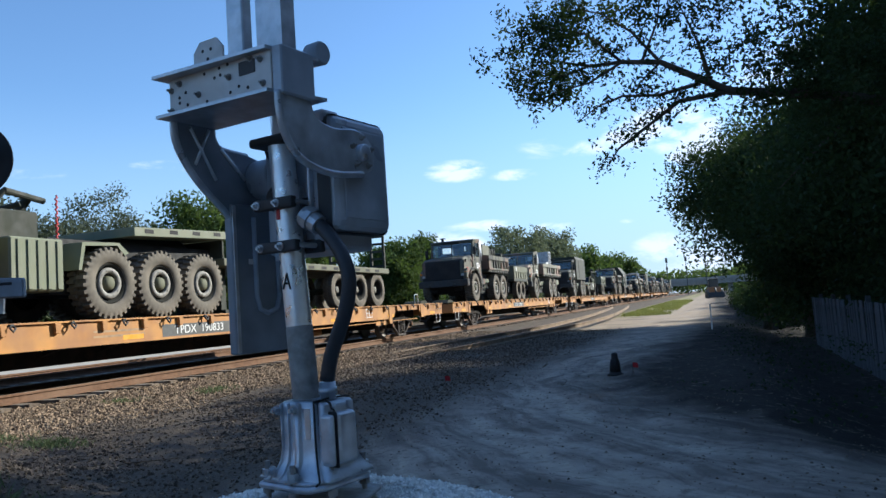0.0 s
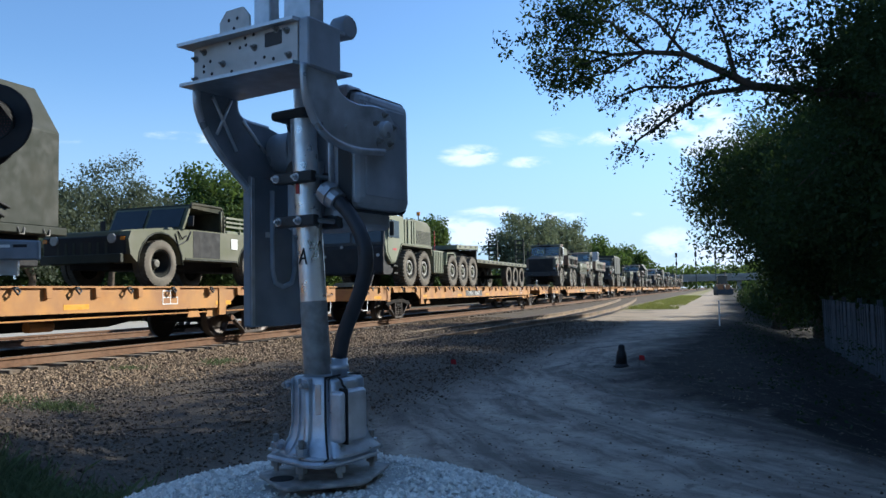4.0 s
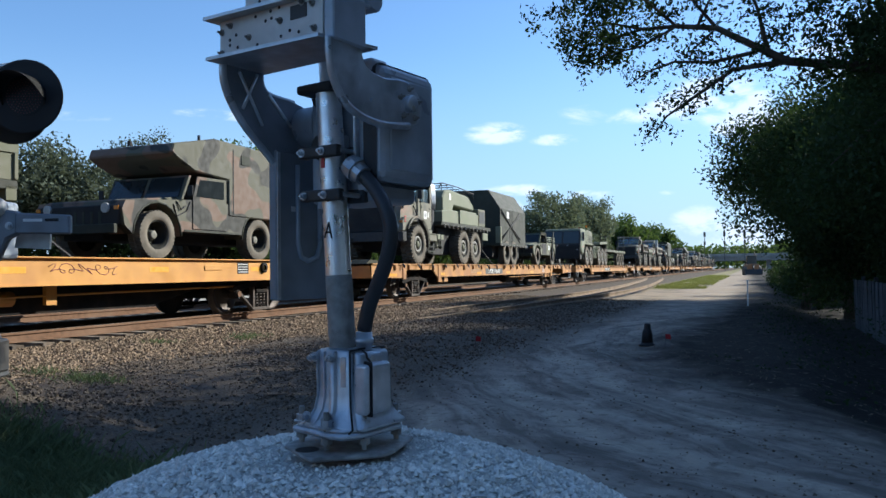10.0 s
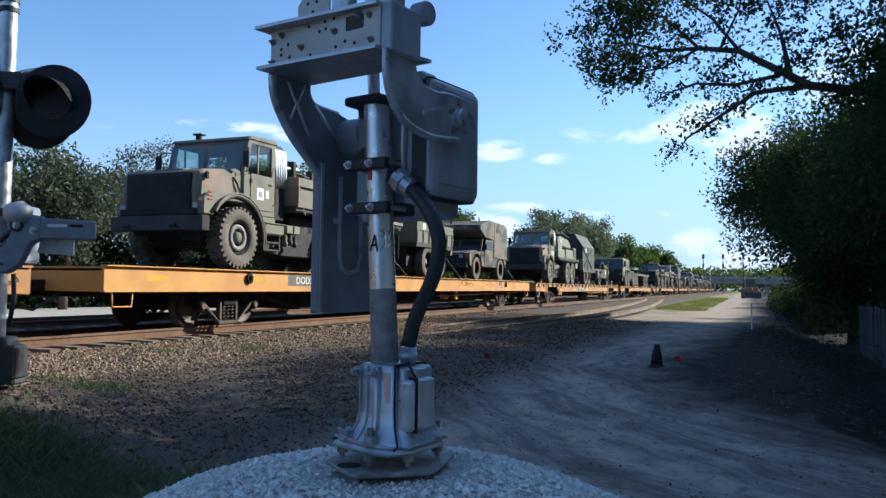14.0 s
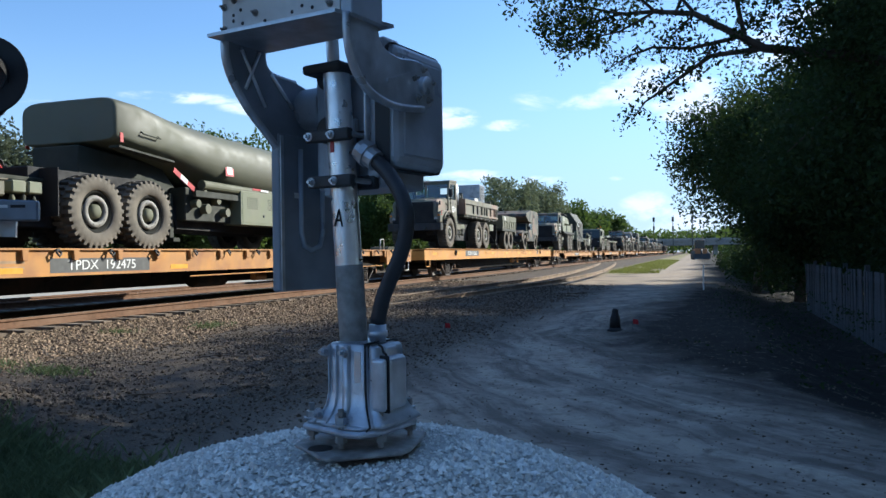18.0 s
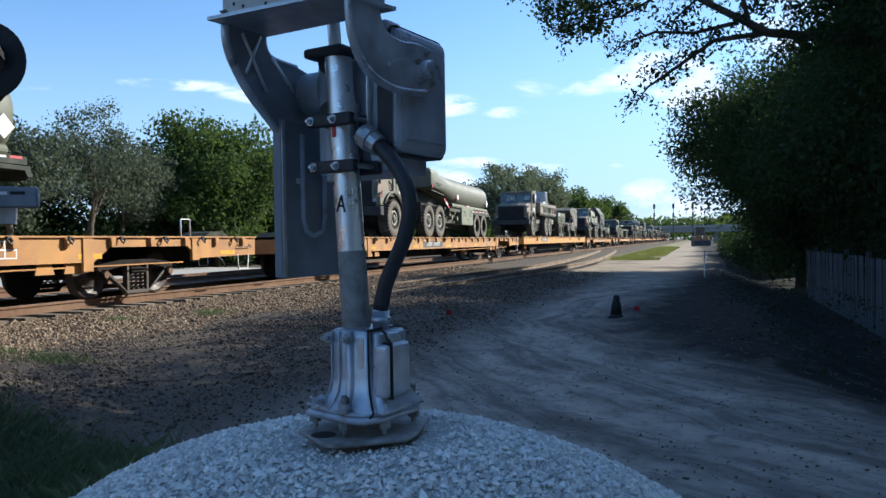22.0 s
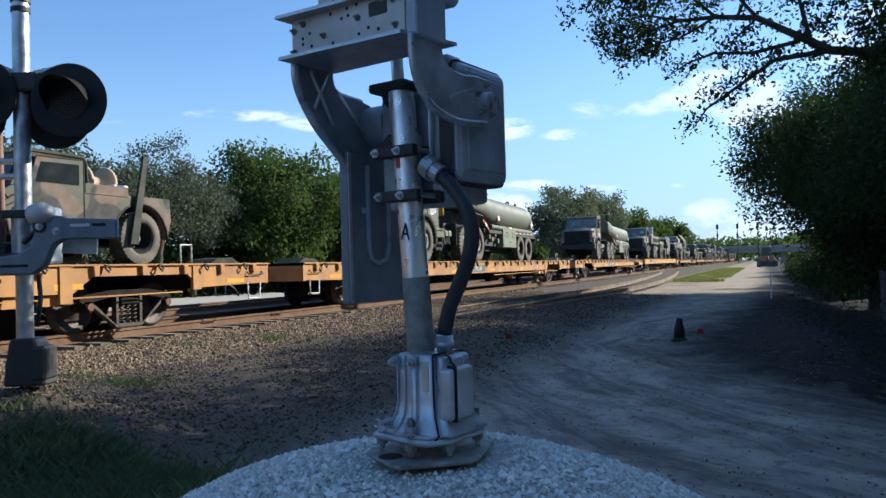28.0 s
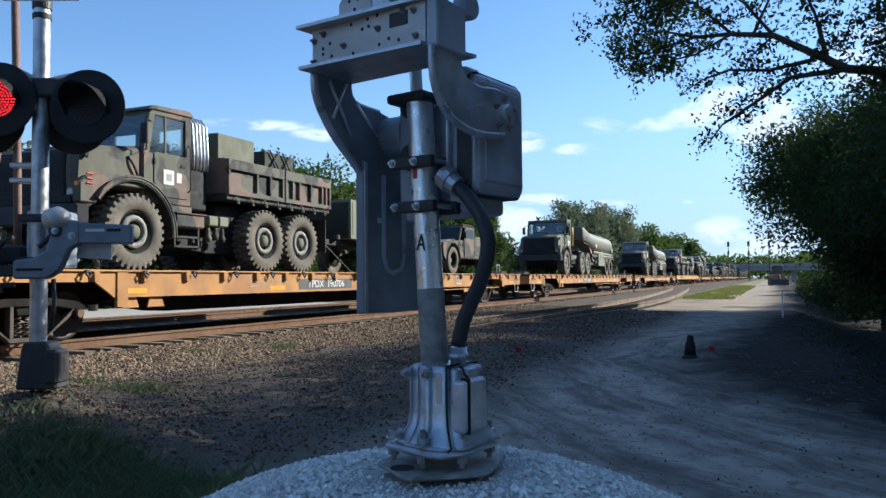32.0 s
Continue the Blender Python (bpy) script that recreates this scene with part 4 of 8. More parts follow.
    for k in range(5):
        a = k * 1.2566 + 0.3
        bolt(hub, (0.326, 0.146 + 0.068 * math.cos(a), 2.02 + 0.068 * math.sin(a)), (1, 0, 0), 0.010, 0.012, oldzinc)
    part("raised_web", bm_prism([(-0.12, 2.0), (0.08, 2.07), (0.08, 2.05), (-0.12, 1.985)], 0.325, 0.331, "x"), cast, near)
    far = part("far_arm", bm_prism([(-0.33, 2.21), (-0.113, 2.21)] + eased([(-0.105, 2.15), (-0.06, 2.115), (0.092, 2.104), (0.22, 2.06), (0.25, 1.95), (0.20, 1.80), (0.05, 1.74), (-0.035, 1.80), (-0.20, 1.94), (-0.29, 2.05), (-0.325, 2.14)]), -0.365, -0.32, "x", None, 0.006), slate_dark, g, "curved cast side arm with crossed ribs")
    for a, b in (((-0.26, 2.19), (-0.12, 1.96)), ((-0.15, 2.19), (-0.235, 2.02)), ((-0.08, 2.11), (0.06, 1.98))):
        part("rib", bm_tube([(-0.317, *a), (-0.317, *b)], 0.008, 6), bright, far, "bright worn rib")
    part("arm_rim", bm_tube([(-0.335, w, z) for w, z in eased([(-0.33, 2.2), (-0.325, 2.13), (-0.29, 2.05), (-0.20, 1.94), (-0.035, 1.80), (0.02, 1.70)])], 0.018, 8), cast, far)
    part("arm_rim", bm_tube([(-0.335, w, z) for w, z in eased([(-0.113, 2.2), (-0.105, 2.15), (-0.06, 2.115), (0.092, 2.104)])], 0.014, 8), cast, far)
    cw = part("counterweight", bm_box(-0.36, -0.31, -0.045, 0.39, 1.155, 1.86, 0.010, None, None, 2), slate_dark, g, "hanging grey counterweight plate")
    part("edge_strip", bm_box(-0.309, -0.302, -0.043, -0.022, 1.16, 1.85, 0.002), galv, cw)
    part("slot_rim", bm_tube([(-0.306, w, z) for w, z in ((0.09, 1.80), (0.09, 1.42), (0.11, 1.36), (0.16, 1.34), (0.22, 1.36), (0.24, 1.42), (0.24, 1.80))], 0.012, 8), housing, cw)
    part("caution_label", bm_box(-0.3095, -0.3075, 0.05, 0.085, 1.575, 1.60), white, cw)

    # clamps that hold the housing to the mast
    for z in (1.815, 1.622):
        u = axis_u(z)
        cl = part("clamp", bm_box(u - 0.125, u + 0.105, -0.088, -0.048, z - 0.025, z + 0.025, 0.008, None, None, 2), dark, g, "dark steel clamp bar")
        part("clamp_bar", bm_box(u - 0.11, u + 0.13, 0.05, 0.085, z - 0.03, z + 0.03, 0.006), dark, cl)
        for o in (-0.10, 0.018):
            bolt(cl, (u + o, -0.088, z), (0, -1, 0), 0.013, 0.016)
        part("clamp_bolt", bm_cyl((u + 0.10, -0.06, z), (u + 0.10, 0.08, z), 0.011, None, 10), galv, cl)
    # flexible conduit
    hose = part("conduit_hose", bm_tube([*eased([(0.13, 0.0, 1.735), (0.185, 0.0, 1.70), (0.25, -0.005, 1.64), (0.305, -0.01, 1.565), (0.335, -0.01, 1.48), (0.332, -0.01, 1.40), (0.30, -0.005, 1.31), (0.25, 0, 1.22), (0.205, 0, 1.13), (0.178, 0, 1.03)], 3)], 0.032, 14), rubber, g, "thick black flexible conduit")
    part("hose_collar", bm_cyl((0.105, 0.0, 1.755), (0.185, 0.0, 1.70), 0.050, 0.044, 12), galv, hose)
    part("hose_collar", bm_cyl((0.125, 0.0, 1.742), (0.15, 0.0, 1.725), 0.056, None, 8), galv, hose)

    # upright members of the raised arm
    up = part("arm_upright", bm_box(-0.11, -0.01, -0.21, -0.15, 2.386, 3.5, 0.006), galv, g, "upright galvanised arm member")
    part("gusset", bm_prism([(-0.19, 2.385), (-0.01, 2.385), (-0.01, 2.47), (-0.05, 2.515), (-0.15, 2.515), (-0.19, 2.47)], -0.33, -0.318, "y", None, 0.002), cream, up)
    for u, z in ((-0.13, 2.47), (-0.08, 2.47), (-0.10, 2.43)):
        part("bolt_hole", bm_cyl((u, -0.3302, z), (u, -0.3315, z), 0.008, None, 10), black, up)
    part("arm_upright", bm_prism([(0.16, -0.30), (0.30, -0.30), (0.30, -0.22), (0.285, -0.22), (0.285, -0.285), (0.16, -0.285)], 2.386, 3.5, "z"), galv, g, "upright galvanised angle")
    part("arm_bar", bm_box(-0.05, 0.2, -0.22, -0.15, 2.386, 2.44, 0.006), dark, g)
    part("buffer", bm_lathe([(0, 0.03), (0.04, 0.03), (0.04, 0.05), (0.10, 0.052), (0.11, 0.045)], (0.20, -0.06, 2.43), (0.32, -0.06, 2.43), 16), slate, g, "grey end buffer")
    return g


# ---- the flashing signal with its own gate further off ----
def build_signal():
    s = thing("crossing_signal", "crossing signal mast with red flashing lamps and a lowered gate arm", "crossing signal", pose(XING[0], XING[1], 0, 0, 0, 24.3))
    mast = part("mast", bm_cyl((0, 0, 0.8), (0, 0, 4.6), 0.062, None, 28, None, False), galv, s, "dull silver mast", True)
    part("mast_band", bm_cyl((0, 0, 3.46), (0, 0, 3.54), 0.072, None, 24), dark, mast)
    part("mast_band", bm_cyl((0, 0, 3.38), (0, 0, 3.42), 0.070, None, 24), dark, mast)
    part("junction_base", bm_prism([(-0.12, 0.50), (0.20, 0.50), (0.14, 0.80), (0.11, 0.86), (-0.06, 0.86), (-0.08, 0.80)], -0.11, 0.11, "y", None, 0.015), dark, s, "dull cast junction base")
    part("side_box", bm_box(0.10, 0.21, -0.13, 0.08, 0.54, 0.80, 0.02), dark, s)
    cross = part("lamp_crossarm", bm_tube([(-0.30, 0.0, 2.93), (-0.16, 0.0, 2.96), (0, 0, 2.88), (0.18, 0, 2.92), (0.37, 0, 2.95)], 0.026, 10), galv, s, "bent lamp crossarm")
    part("junction_box", bm_box(-0.05, 0.16, -0.09, 0.09, 2.75, 2.90, 0.02, None, None, 2), dark, cross)
    for u, lit in ((-0.27, True), (0.41, False)):
        for side in (-1, 1):
            z = (2.72 if lit else 2.66) if side < 0 else 2.62
            uu = u if side < 0 else u - 0.19
            w0 = 0.10 * side
            disc = part("lamp_background", bm_lathe([(0, 0.285), (0.012, 0.29), (0.012, 0.27), (0.02, 0.15)], (uu, w0, z), (uu, w0 + side * 0.1, z), 40), black, s, "round black lamp background", True)
            part("lamp_body", bm_lathe([(0, 0.16), (0.10, 0.15), (0.14, 0.09)], (uu, w0, z), (uu, w0 - side * 0.15, z), 24), black, disc)
            part("lens", bm_cyl((uu, w0 + side * 0.02, z), (uu, w0 + side * 0.026, z), 0.148, None, 32), black, disc)
            # hood over the lens
            hood = bmesh.new()
            r1 = [hood.verts.new((uu + 0.165 * math.cos(a), w0 + side * 0.02, z + 0.165 * math.sin(a))) for a in (radians(-20 + 220 * k / 20) for k in range(21))]
            r2 = [hood.verts.new((uu + 0.165 * math.cos(a), w0 + side * (0.04 + 0.22 * max(0, math.sin(a)) ** 0.6), z + 0.165 * math.sin(a) - 0.02)) for a in (radians(-20 + 220 * k / 20) for k in range(21))]
            for k in range(20):
                hood.faces.new((r1[k], r1[k + 1], r2[k + 1], r2[k]))
            bmesh.ops.solidify(hood, geom=hood.faces[:], thickness=0.006)
            part("hood", hood, black, disc)
            if side < 0:
                dots = bmesh.new()
                for ring, cnt in ((0, 1), (0.022, 6), (0.044, 12), (0.066, 18), (0.088, 24), (0.110, 30), (0.130, 36)):
                    for k in range(cnt):
                        a = 6.2832 * k / cnt
                        c = (uu + ring * math.cos(a), w0 + side * 0.027, z + ring * math.sin(a))
                        bm_cyl(c, (c[0], c[1] + side * 0.004, c[2]), 0.0048, None, 6, dots)
                part("led_panel", dots, red_led if lit else dim_led, disc, "lit red LED dots" if lit else "unlit red LED dots")
    # gate mechanism and the stub of its arm
    mech = part("gate_mechanism", bm_box(-0.10, 0.16, -0.02, 0.32, 1.42, 1.88, 0.03, None, None, 2), housing, s, "grey gate mechanism housing")
    part("clamp", bm_box(-0.12, 0.12, -0.10, -0.05, 1.78, 1.84, 0.008), dark, mech)
    part("clamp", bm_box(-0.12, 0.12, -0.10, -0.05, 1.45, 1.51, 0.008), dark, mech)
    crank = part("crank_arm", bm_prism([(-0.08, 1.34), (0.18, 1.34), (0.27, 1.40), (0.34, 1.56), (0.42, 1.60), (0.42, 1.77), (0.28, 1.79), (0.20, 1.72), (0.17, 1.56), (0.08, 1.50), (-0.08, 1.48)], -0.24, -0.16, "y", None, 0.016), slate_dark, s, "curved cast crank arm")
    part("shaft", bm_cyl((0.24, -0.25, 1.70), (0.24, 0.2, 1.70), 0.05, None, 18), dark, crank)
    part("round_head", bm_lathe([(0, 0.075), (0.10, 0.085), (0.16, 0.05)], (0.17, -0.2, 1.79), (0.30, -0.24, 1.80), 18), cream, crank, "cream domed cap", True)
    arm = part("gate_arm", bm_prism([(0.38, 1.60), (0.80, 1.595), (0.80, 1.74), (0.38, 1.76)], -0.235, -0.175, "y", None, 0.012), slate_dark, s, "stub of the lowered gate arm")
    part("reflective_strip", bm_box(0.46, 0.60, -0.238, -0.236, 1.69, 1.712), white, arm)
    part("slot", bm_box(0.62, 0.72, -0.238, -0.236, 1.69, 1.712), black, arm)
    part("counter_plate", bm_prism([(0.34, 1.50), (0.60, 1.485), (0.605, 1.60), (0.36, 1.615)], -0.12, -0.09, "y"), cream, s, "pale counterweight plate")
    part("lever_frame", bm_box(-0.42, -0.08, -0.2, 0.1, 1.36, 1.44, 0.01), dark, s, "dark lever frame")
    part("lever", bm_tube([(-0.32, -0.15, 1.42), (-0.2, -0.15, 1.62), (-0.12, -0.15, 1.66)], 0.016, 8), dark, s)
    part("lever", bm_tube([(-0.30, -0.1, 1.40), (-0.28, -0.1, 1.9)], 0.014, 8), dark, s)
    part("cable", bm_tube([(0.16, -0.1, 1.34), (0.17, -0.1, 1.15), (0.14, -0.1, 0.95)], 0.018, 8), rubber, s)
    part("warning_flag", bm_prism([(-0.27, 1.30), (-0.22, 1.30), (-0.20, 1.12), (-0.235, 1.08), (-0.25, 1.10)], -0.22, -0.205, "y"), cotton_red, s, "limp red cloth flag")
    sign = part("track_sign", bm_box(-0.27, 0.33, -0.085, -0.075, 3.50, 3.82, 0.004), white, s, "white sign plate")
    lettering("TRACKS", 0.135, black, Matrix.Translation((0.06, -0.0865, 3.60)) @ pose(0, 0, 0, 90, 0, 0), sign, "sign_text", 0.95)
    for a, b, r in (((-0.36, -0.12, 1.40), (-0.14, -0.12, 1.40), 0.03), ((-0.40, -0.16, 1.28), (-0.10, -0.16, 1.30), 0.018), ((-0.34, -0.2, 1.22), (-0.34, -0.2, 1.62), 0.016), ((-0.18, -0.2, 1.24), (-0.30, -0.2, 1.58), 0.014), ((0.10, -0.2, 1.58), (0.26, -0.22, 1.72), 0.02)):
        part("linkage", bm_cyl(a, b, r, None, 10), dark, s)
    for u, w, z in ((-0.33, -0.2, 1.50), (-0.22, -0.2, 1.44), (0.02, -0.1, 1.48), (0.24, -0.25, 1.70), (0.36, -0.24, 1.66)):
        bolt(s, (u, w, z), (0, -1, 0), 0.02, 0.02, galv)
    part("bracket_box", bm_box(-0.34, -0.12, -0.05, 0.12, 1.46, 1.60, 0.02, None, None, 2), dark, s)
    part("arm_slot", bm_box(-0.05, 0.15, -0.243, -0.238, 1.40, 1.42), black, crank)
    # rusty conduits behind the mast
    part("conduit", bm_tube([(-0.25, 0.16, 1.40), (-0.256, 0.16, 1.9), (-0.275, 0.16, 2.8), (-0.315, 0.16, 4.3)], 0.031, 14), rusty_pipe, s, "rust-brown upright conduit")
    part("conduit", bm_tube([(-0.56, 0.16, 1.38), (-0.50, 0.16, 1.85), (-0.40, 0.16, 2.5), (-0.37, 0.16, 2.75)], 0.029, 14), rusty_pipe, s, "rust-brown leaning conduit")
    part("conduit_clip", bm_box(-0.27, 0.0, 0.05, 0.15, 2.22, 2.26, 0.008), galv, s)
    part("conduit_clip", bm_box(-0.27, 0.0, 0.05, 0.15, 2.10, 2.14, 0.008), galv, s)
    return s


# ---- lane side: fence, marker, litter, bridge ----
def build_lane_side():
    fence = thing("wooden_fence", "weathered grey board fence in deep shade", "fence")
    rng = random.Random(9)
    y = 8.0
    bmb = bm_box(-0.012, 0.012, -0.07, 0.07, 0, 1.42, 0.004)
    me = bpy.data.meshes.new("board")
    bmb.to_mesh(me)
    bmb.free()
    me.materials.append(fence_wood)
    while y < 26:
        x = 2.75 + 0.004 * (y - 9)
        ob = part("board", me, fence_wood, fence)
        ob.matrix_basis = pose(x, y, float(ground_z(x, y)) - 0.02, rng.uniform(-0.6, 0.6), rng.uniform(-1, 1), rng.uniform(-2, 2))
        y += 0.155 + rng.uniform(0, 0.012)
    for k in range(8):
        yy = 8.2 + 2.4 * k
        x = 2.82 + 0.004 * (yy - 9)
        part("post", bm_box(x, x + 0.09, yy - 0.045, yy + 0.045, -0.6, 0.98, 0.006), fence_wood, fence)
    part("rail", bm_prism([(2.765, 8), (2.805, 8), (2.875, 26), (2.835, 26)], -0.10, -0.02, "z"), fence_wood, fence)
    part("rail", bm_prism([(2.765, 8), (2.805, 8), (2.875, 26), (2.835, 26)], 0.66, 0.74, "z"), fence_wood, fence)
    # black stub beside the lane
    st = thing("marker_post", "short black rubber marker post beside the lane", "marker post", pose(-1.64, 13.8, 0.0, 0, 0, 15) @ Matrix.Diagonal((0.9, 0.9, 0.72, 1)))
    part("foot", bm_lathe([(0, 0.15), (0.03, 0.15), (0.05, 0.12), (0.08, 0.105)], (0, 0, -0.01), (0, 0, 1), 18), black, st)
    part("shaft", bm_lathe([(0, 0.105), (0.20, 0.095), (0.30, 0.075), (0.32, 0.06), (0.42, 0.06), (0.45, 0.035)], (0, 0, 0.06), (0.02, 0, 1), 16), black, st, "", True)
    rag = thing("survey_flag", "small red survey flag on a wire", "survey flag", pose(-1.35, 13.75, 0))
    part("wire", bm_tube([(0, 0, -0.02), (0.01, 0, 0.20)], 0.004, 5), dark, rag)
    part("cloth", bm_prism([(0.01, 0.12), (0.10, 0.11), (0.09, 0.19), (0.01, 0.20)], -0.003, 0.003, "y"), cotton_red, rag)
    rag2 = copy_thing(rag, pose(-4.25, 12.6, 0.0, 0, 0, 30))
    st2 = thing("lane_stake", "thin pale survey stake at the lane's edge", "stake", pose(-0.1, 27.5, 0))
    part("stake", bm_box(-0.02, 0.02, -0.02, 0.02, -0.02, 0.85, 0.004), white, st2)
    # crumpled plastic
    bm = bmesh.new()
    bmesh.ops.create_icosphere(bm, subdivisions=3, radius=0.07)
    for v in bm.verts:
        v.co += noise.noise_vector(v.co * 30) * 0.028
        v.co.z = v.co.z * 0.55
        v.co.x *= 1.4
    lit = part("plastic_litter", bm, white)
    lit.matrix_basis = pose(-4.75, 3.25, float(ground_z(-4.75, 3.25)) + 0.03, 0, 0, 40)
    tagged(lit, "crumpled clear plastic litter in the grass", "litter")
    # a fallen twig or two
    rng = random.Random(4)
    for k, (x, y, a, ln) in enumerate(((-6.0, 9.0, 20, 0.7), (-4.6, 7.4, 75, 0.5), (-3.3, 6.9, 10, 0.35), (-5.2, 6.6, 50, 0.8))):
        bm = bm_tube([(-ln / 2, 0, 0.01), (-ln / 6, 0.03, 0.03), (ln / 4, -0.02, 0.02), (ln / 2, 0.03, 0.012)], 0.009, 6, None, 0.004)
        tw = part("twig", bm, tie_wood)
        tw.matrix_basis = pose(x, y, float(ground_z(x, y)), 0, 0, a)
        tagged(tw, "dry pale twig lying on the dirt", "twig")
    # road overpass across the far end
    br = thing("overpass", "concrete road overpass with a railing far down the track", "bridge")
    part("girder", bm_box(-60, 70, 268, 280, 3.3, 4.9, 0.05), concrete, br)
    part("parapet", bm_box(-60, 70, 267.6, 268.0, 4.6, 5.6), concrete, br)
    for x in (-40, -22, 6, 24, 44):
        part("pier", bm_box(x - 0.7, x + 0.7, 270, 278, -0.2, 3.35, 0.05), concrete, br)
    for k in range(44):
        x = -60 + 3 * k
        part("railing_post", bm_box(x, x + 0.12, 267.7, 267.9, 5.6, 7.4), dark, br)
    part("railing", bm_box(-60, 70, 267.72, 267.88, 7.3, 7.42), dark, br)
    for x in (-13.4, -7.3, -1.2):
        sig = thing("track_signal", "dark railway signal head on a tall post", "railway signal", pose(x, 266, 0), "signals before the bridge")
        part("post", bm_cyl((0, 0, -0.2), (0, 0, 11.0), 0.12, None, 10), dark, sig)
        part("head", bm_box(-0.35, 0.35, -0.2, 0.2, 11.2, 12.8, 0.08), black, sig)
        part("head", bm_box(-0.3, 0.3, -0.2, 0.2, 8.6, 9.8, 0.08), black, sig)
    return fence


def build_loader():
    ld = thing("wheel_loader", "dusty orange wheel loader parked far down the lane", "loader", pose(0.3, 128, 0, 0, 0, 6))
    part("body", bm_prism([(-1.8, 0.7), (1.8, 0.7), (1.8, 1.5), (0.6, 1.7), (-1.8, 1.7)], -0.9, 0.9, "x", None, 0.06), surface("dusty_orange_paint", (0.40, 0.17, 0.06), 0.7, 0, 0.2, 4, 0.05, 60, DUST, 0.5, 2), ld)
    part("cab", bm_box(-0.7, 0.7, -0.5, 0.8, 1.65, 3.0, 0.08), glass, ld)
    part("cab_roof", bm_box(-0.8, 0.8, -0.6, 0.9, 3.0, 3.12, 0.03), surface("pale_roof", (0.5, 0.45, 0.38), 0.7), ld)
    part("boom", bm_tube([(0, -1.4, 1.4), (0, -2.3, 1.5), (0, -2.9, 0.6)], 0.14, 8), dark, ld)
    part("rear_boom", bm_tube([(0.5, 1.7, 1.2), (0.55, 2.0, 2.6), (0.6, 1.6, 3.6), (0.7, 2.3, 2.4)], 0.12, 8), dark, ld)
    part("bucket", bm_prism([(-3.3, 0.1), (-2.7, 0.1), (-2.6, 0.8), (-3.0, 0.9)], -1.2, 1.2, "x"), dark, ld)
    for x in (-1.0, 1.0):
        for y in (-1.2, 1.2):
            part("wheel", bm_lathe([(-0.22, 0.5), (-0.22, 0.6), (-0.1, 0.68), (0.1, 0.68), (0.22, 0.6), (0.22, 0.5)], (x, y, 0.68), (x + 1, y, 0.68), 20), tyre, ld)


# ---- trees ----
def build_tree(name, x, y, h, crown, label, seed, per=26, clumps=150, leaf=0.16, mat=None, low=0.25, open_=1.0, trunk_r=0.22, z0=None, lean=0.0, skew=(0, 0)):
    rng = np.random.default_rng(seed)
    z0 = float(ground_z(x, y)) - 0.1 if z0 is None else z0
    t = thing(name, label, "tree", pose(x, y, z0))
    pts = [(0, 0, 0)]
    for k in range(1, 6):
        pts.append((lean * k / 5 + rng.normal(0, 0.10), rng.normal(0, 0.10), h * 0.75 * k / 5))
    trunk = part("trunk", bm_tube(pts, trunk_r, 10, None, trunk_r * 0.25), bark, t)
    rx, ry = (crown, crown) if isinstance(crown, (int, float)) else crown
    cz, rz = h * (1 + low) / 2, h * (1 - low) / 2
    c = []
    while len(c) < clumps:
        p = rng.normal(0, 1, 3)
        p /= np.linalg.norm(p)
        rad = (0.35 + 0.65 * rng.random() ** 0.45)
        bump = 0.76 + 0.60 * noise.noise(Vector(p * 2.1) + Vector((seed, 0, 0)))
        q = p * rad * bump
        c.append((q[0] * rx + skew[0] * (q[2] + 0.3) + lean * 0.7, q[1] * ry + skew[1] * q[2], cz + q[2] * rz))
    c = np.array(c)
    limbs = bmesh.new()
    for k in range(9):
        tip = Vector(c[rng.integers(len(c))]) * 0.92
        b = Vector(pts[2 + k % 3])
        mid = (b + tip) / 2 + Vector((rng.normal(0, 0.15), rng.normal(0, 0.15), 0.25))
        bm_tube([b, mid, tip], trunk_r * 0.38, 6, limbs, trunk_r * 0.06)
    part("limb_work", limbs, bark, t)
    s = min(rx, ry) * 0.13 * open_
    part("crown", leaves("crown", c, (s, s, s * 0.8), per, leaf, mat or leaf_far, rng), mat or leaf_far, t)
    return t


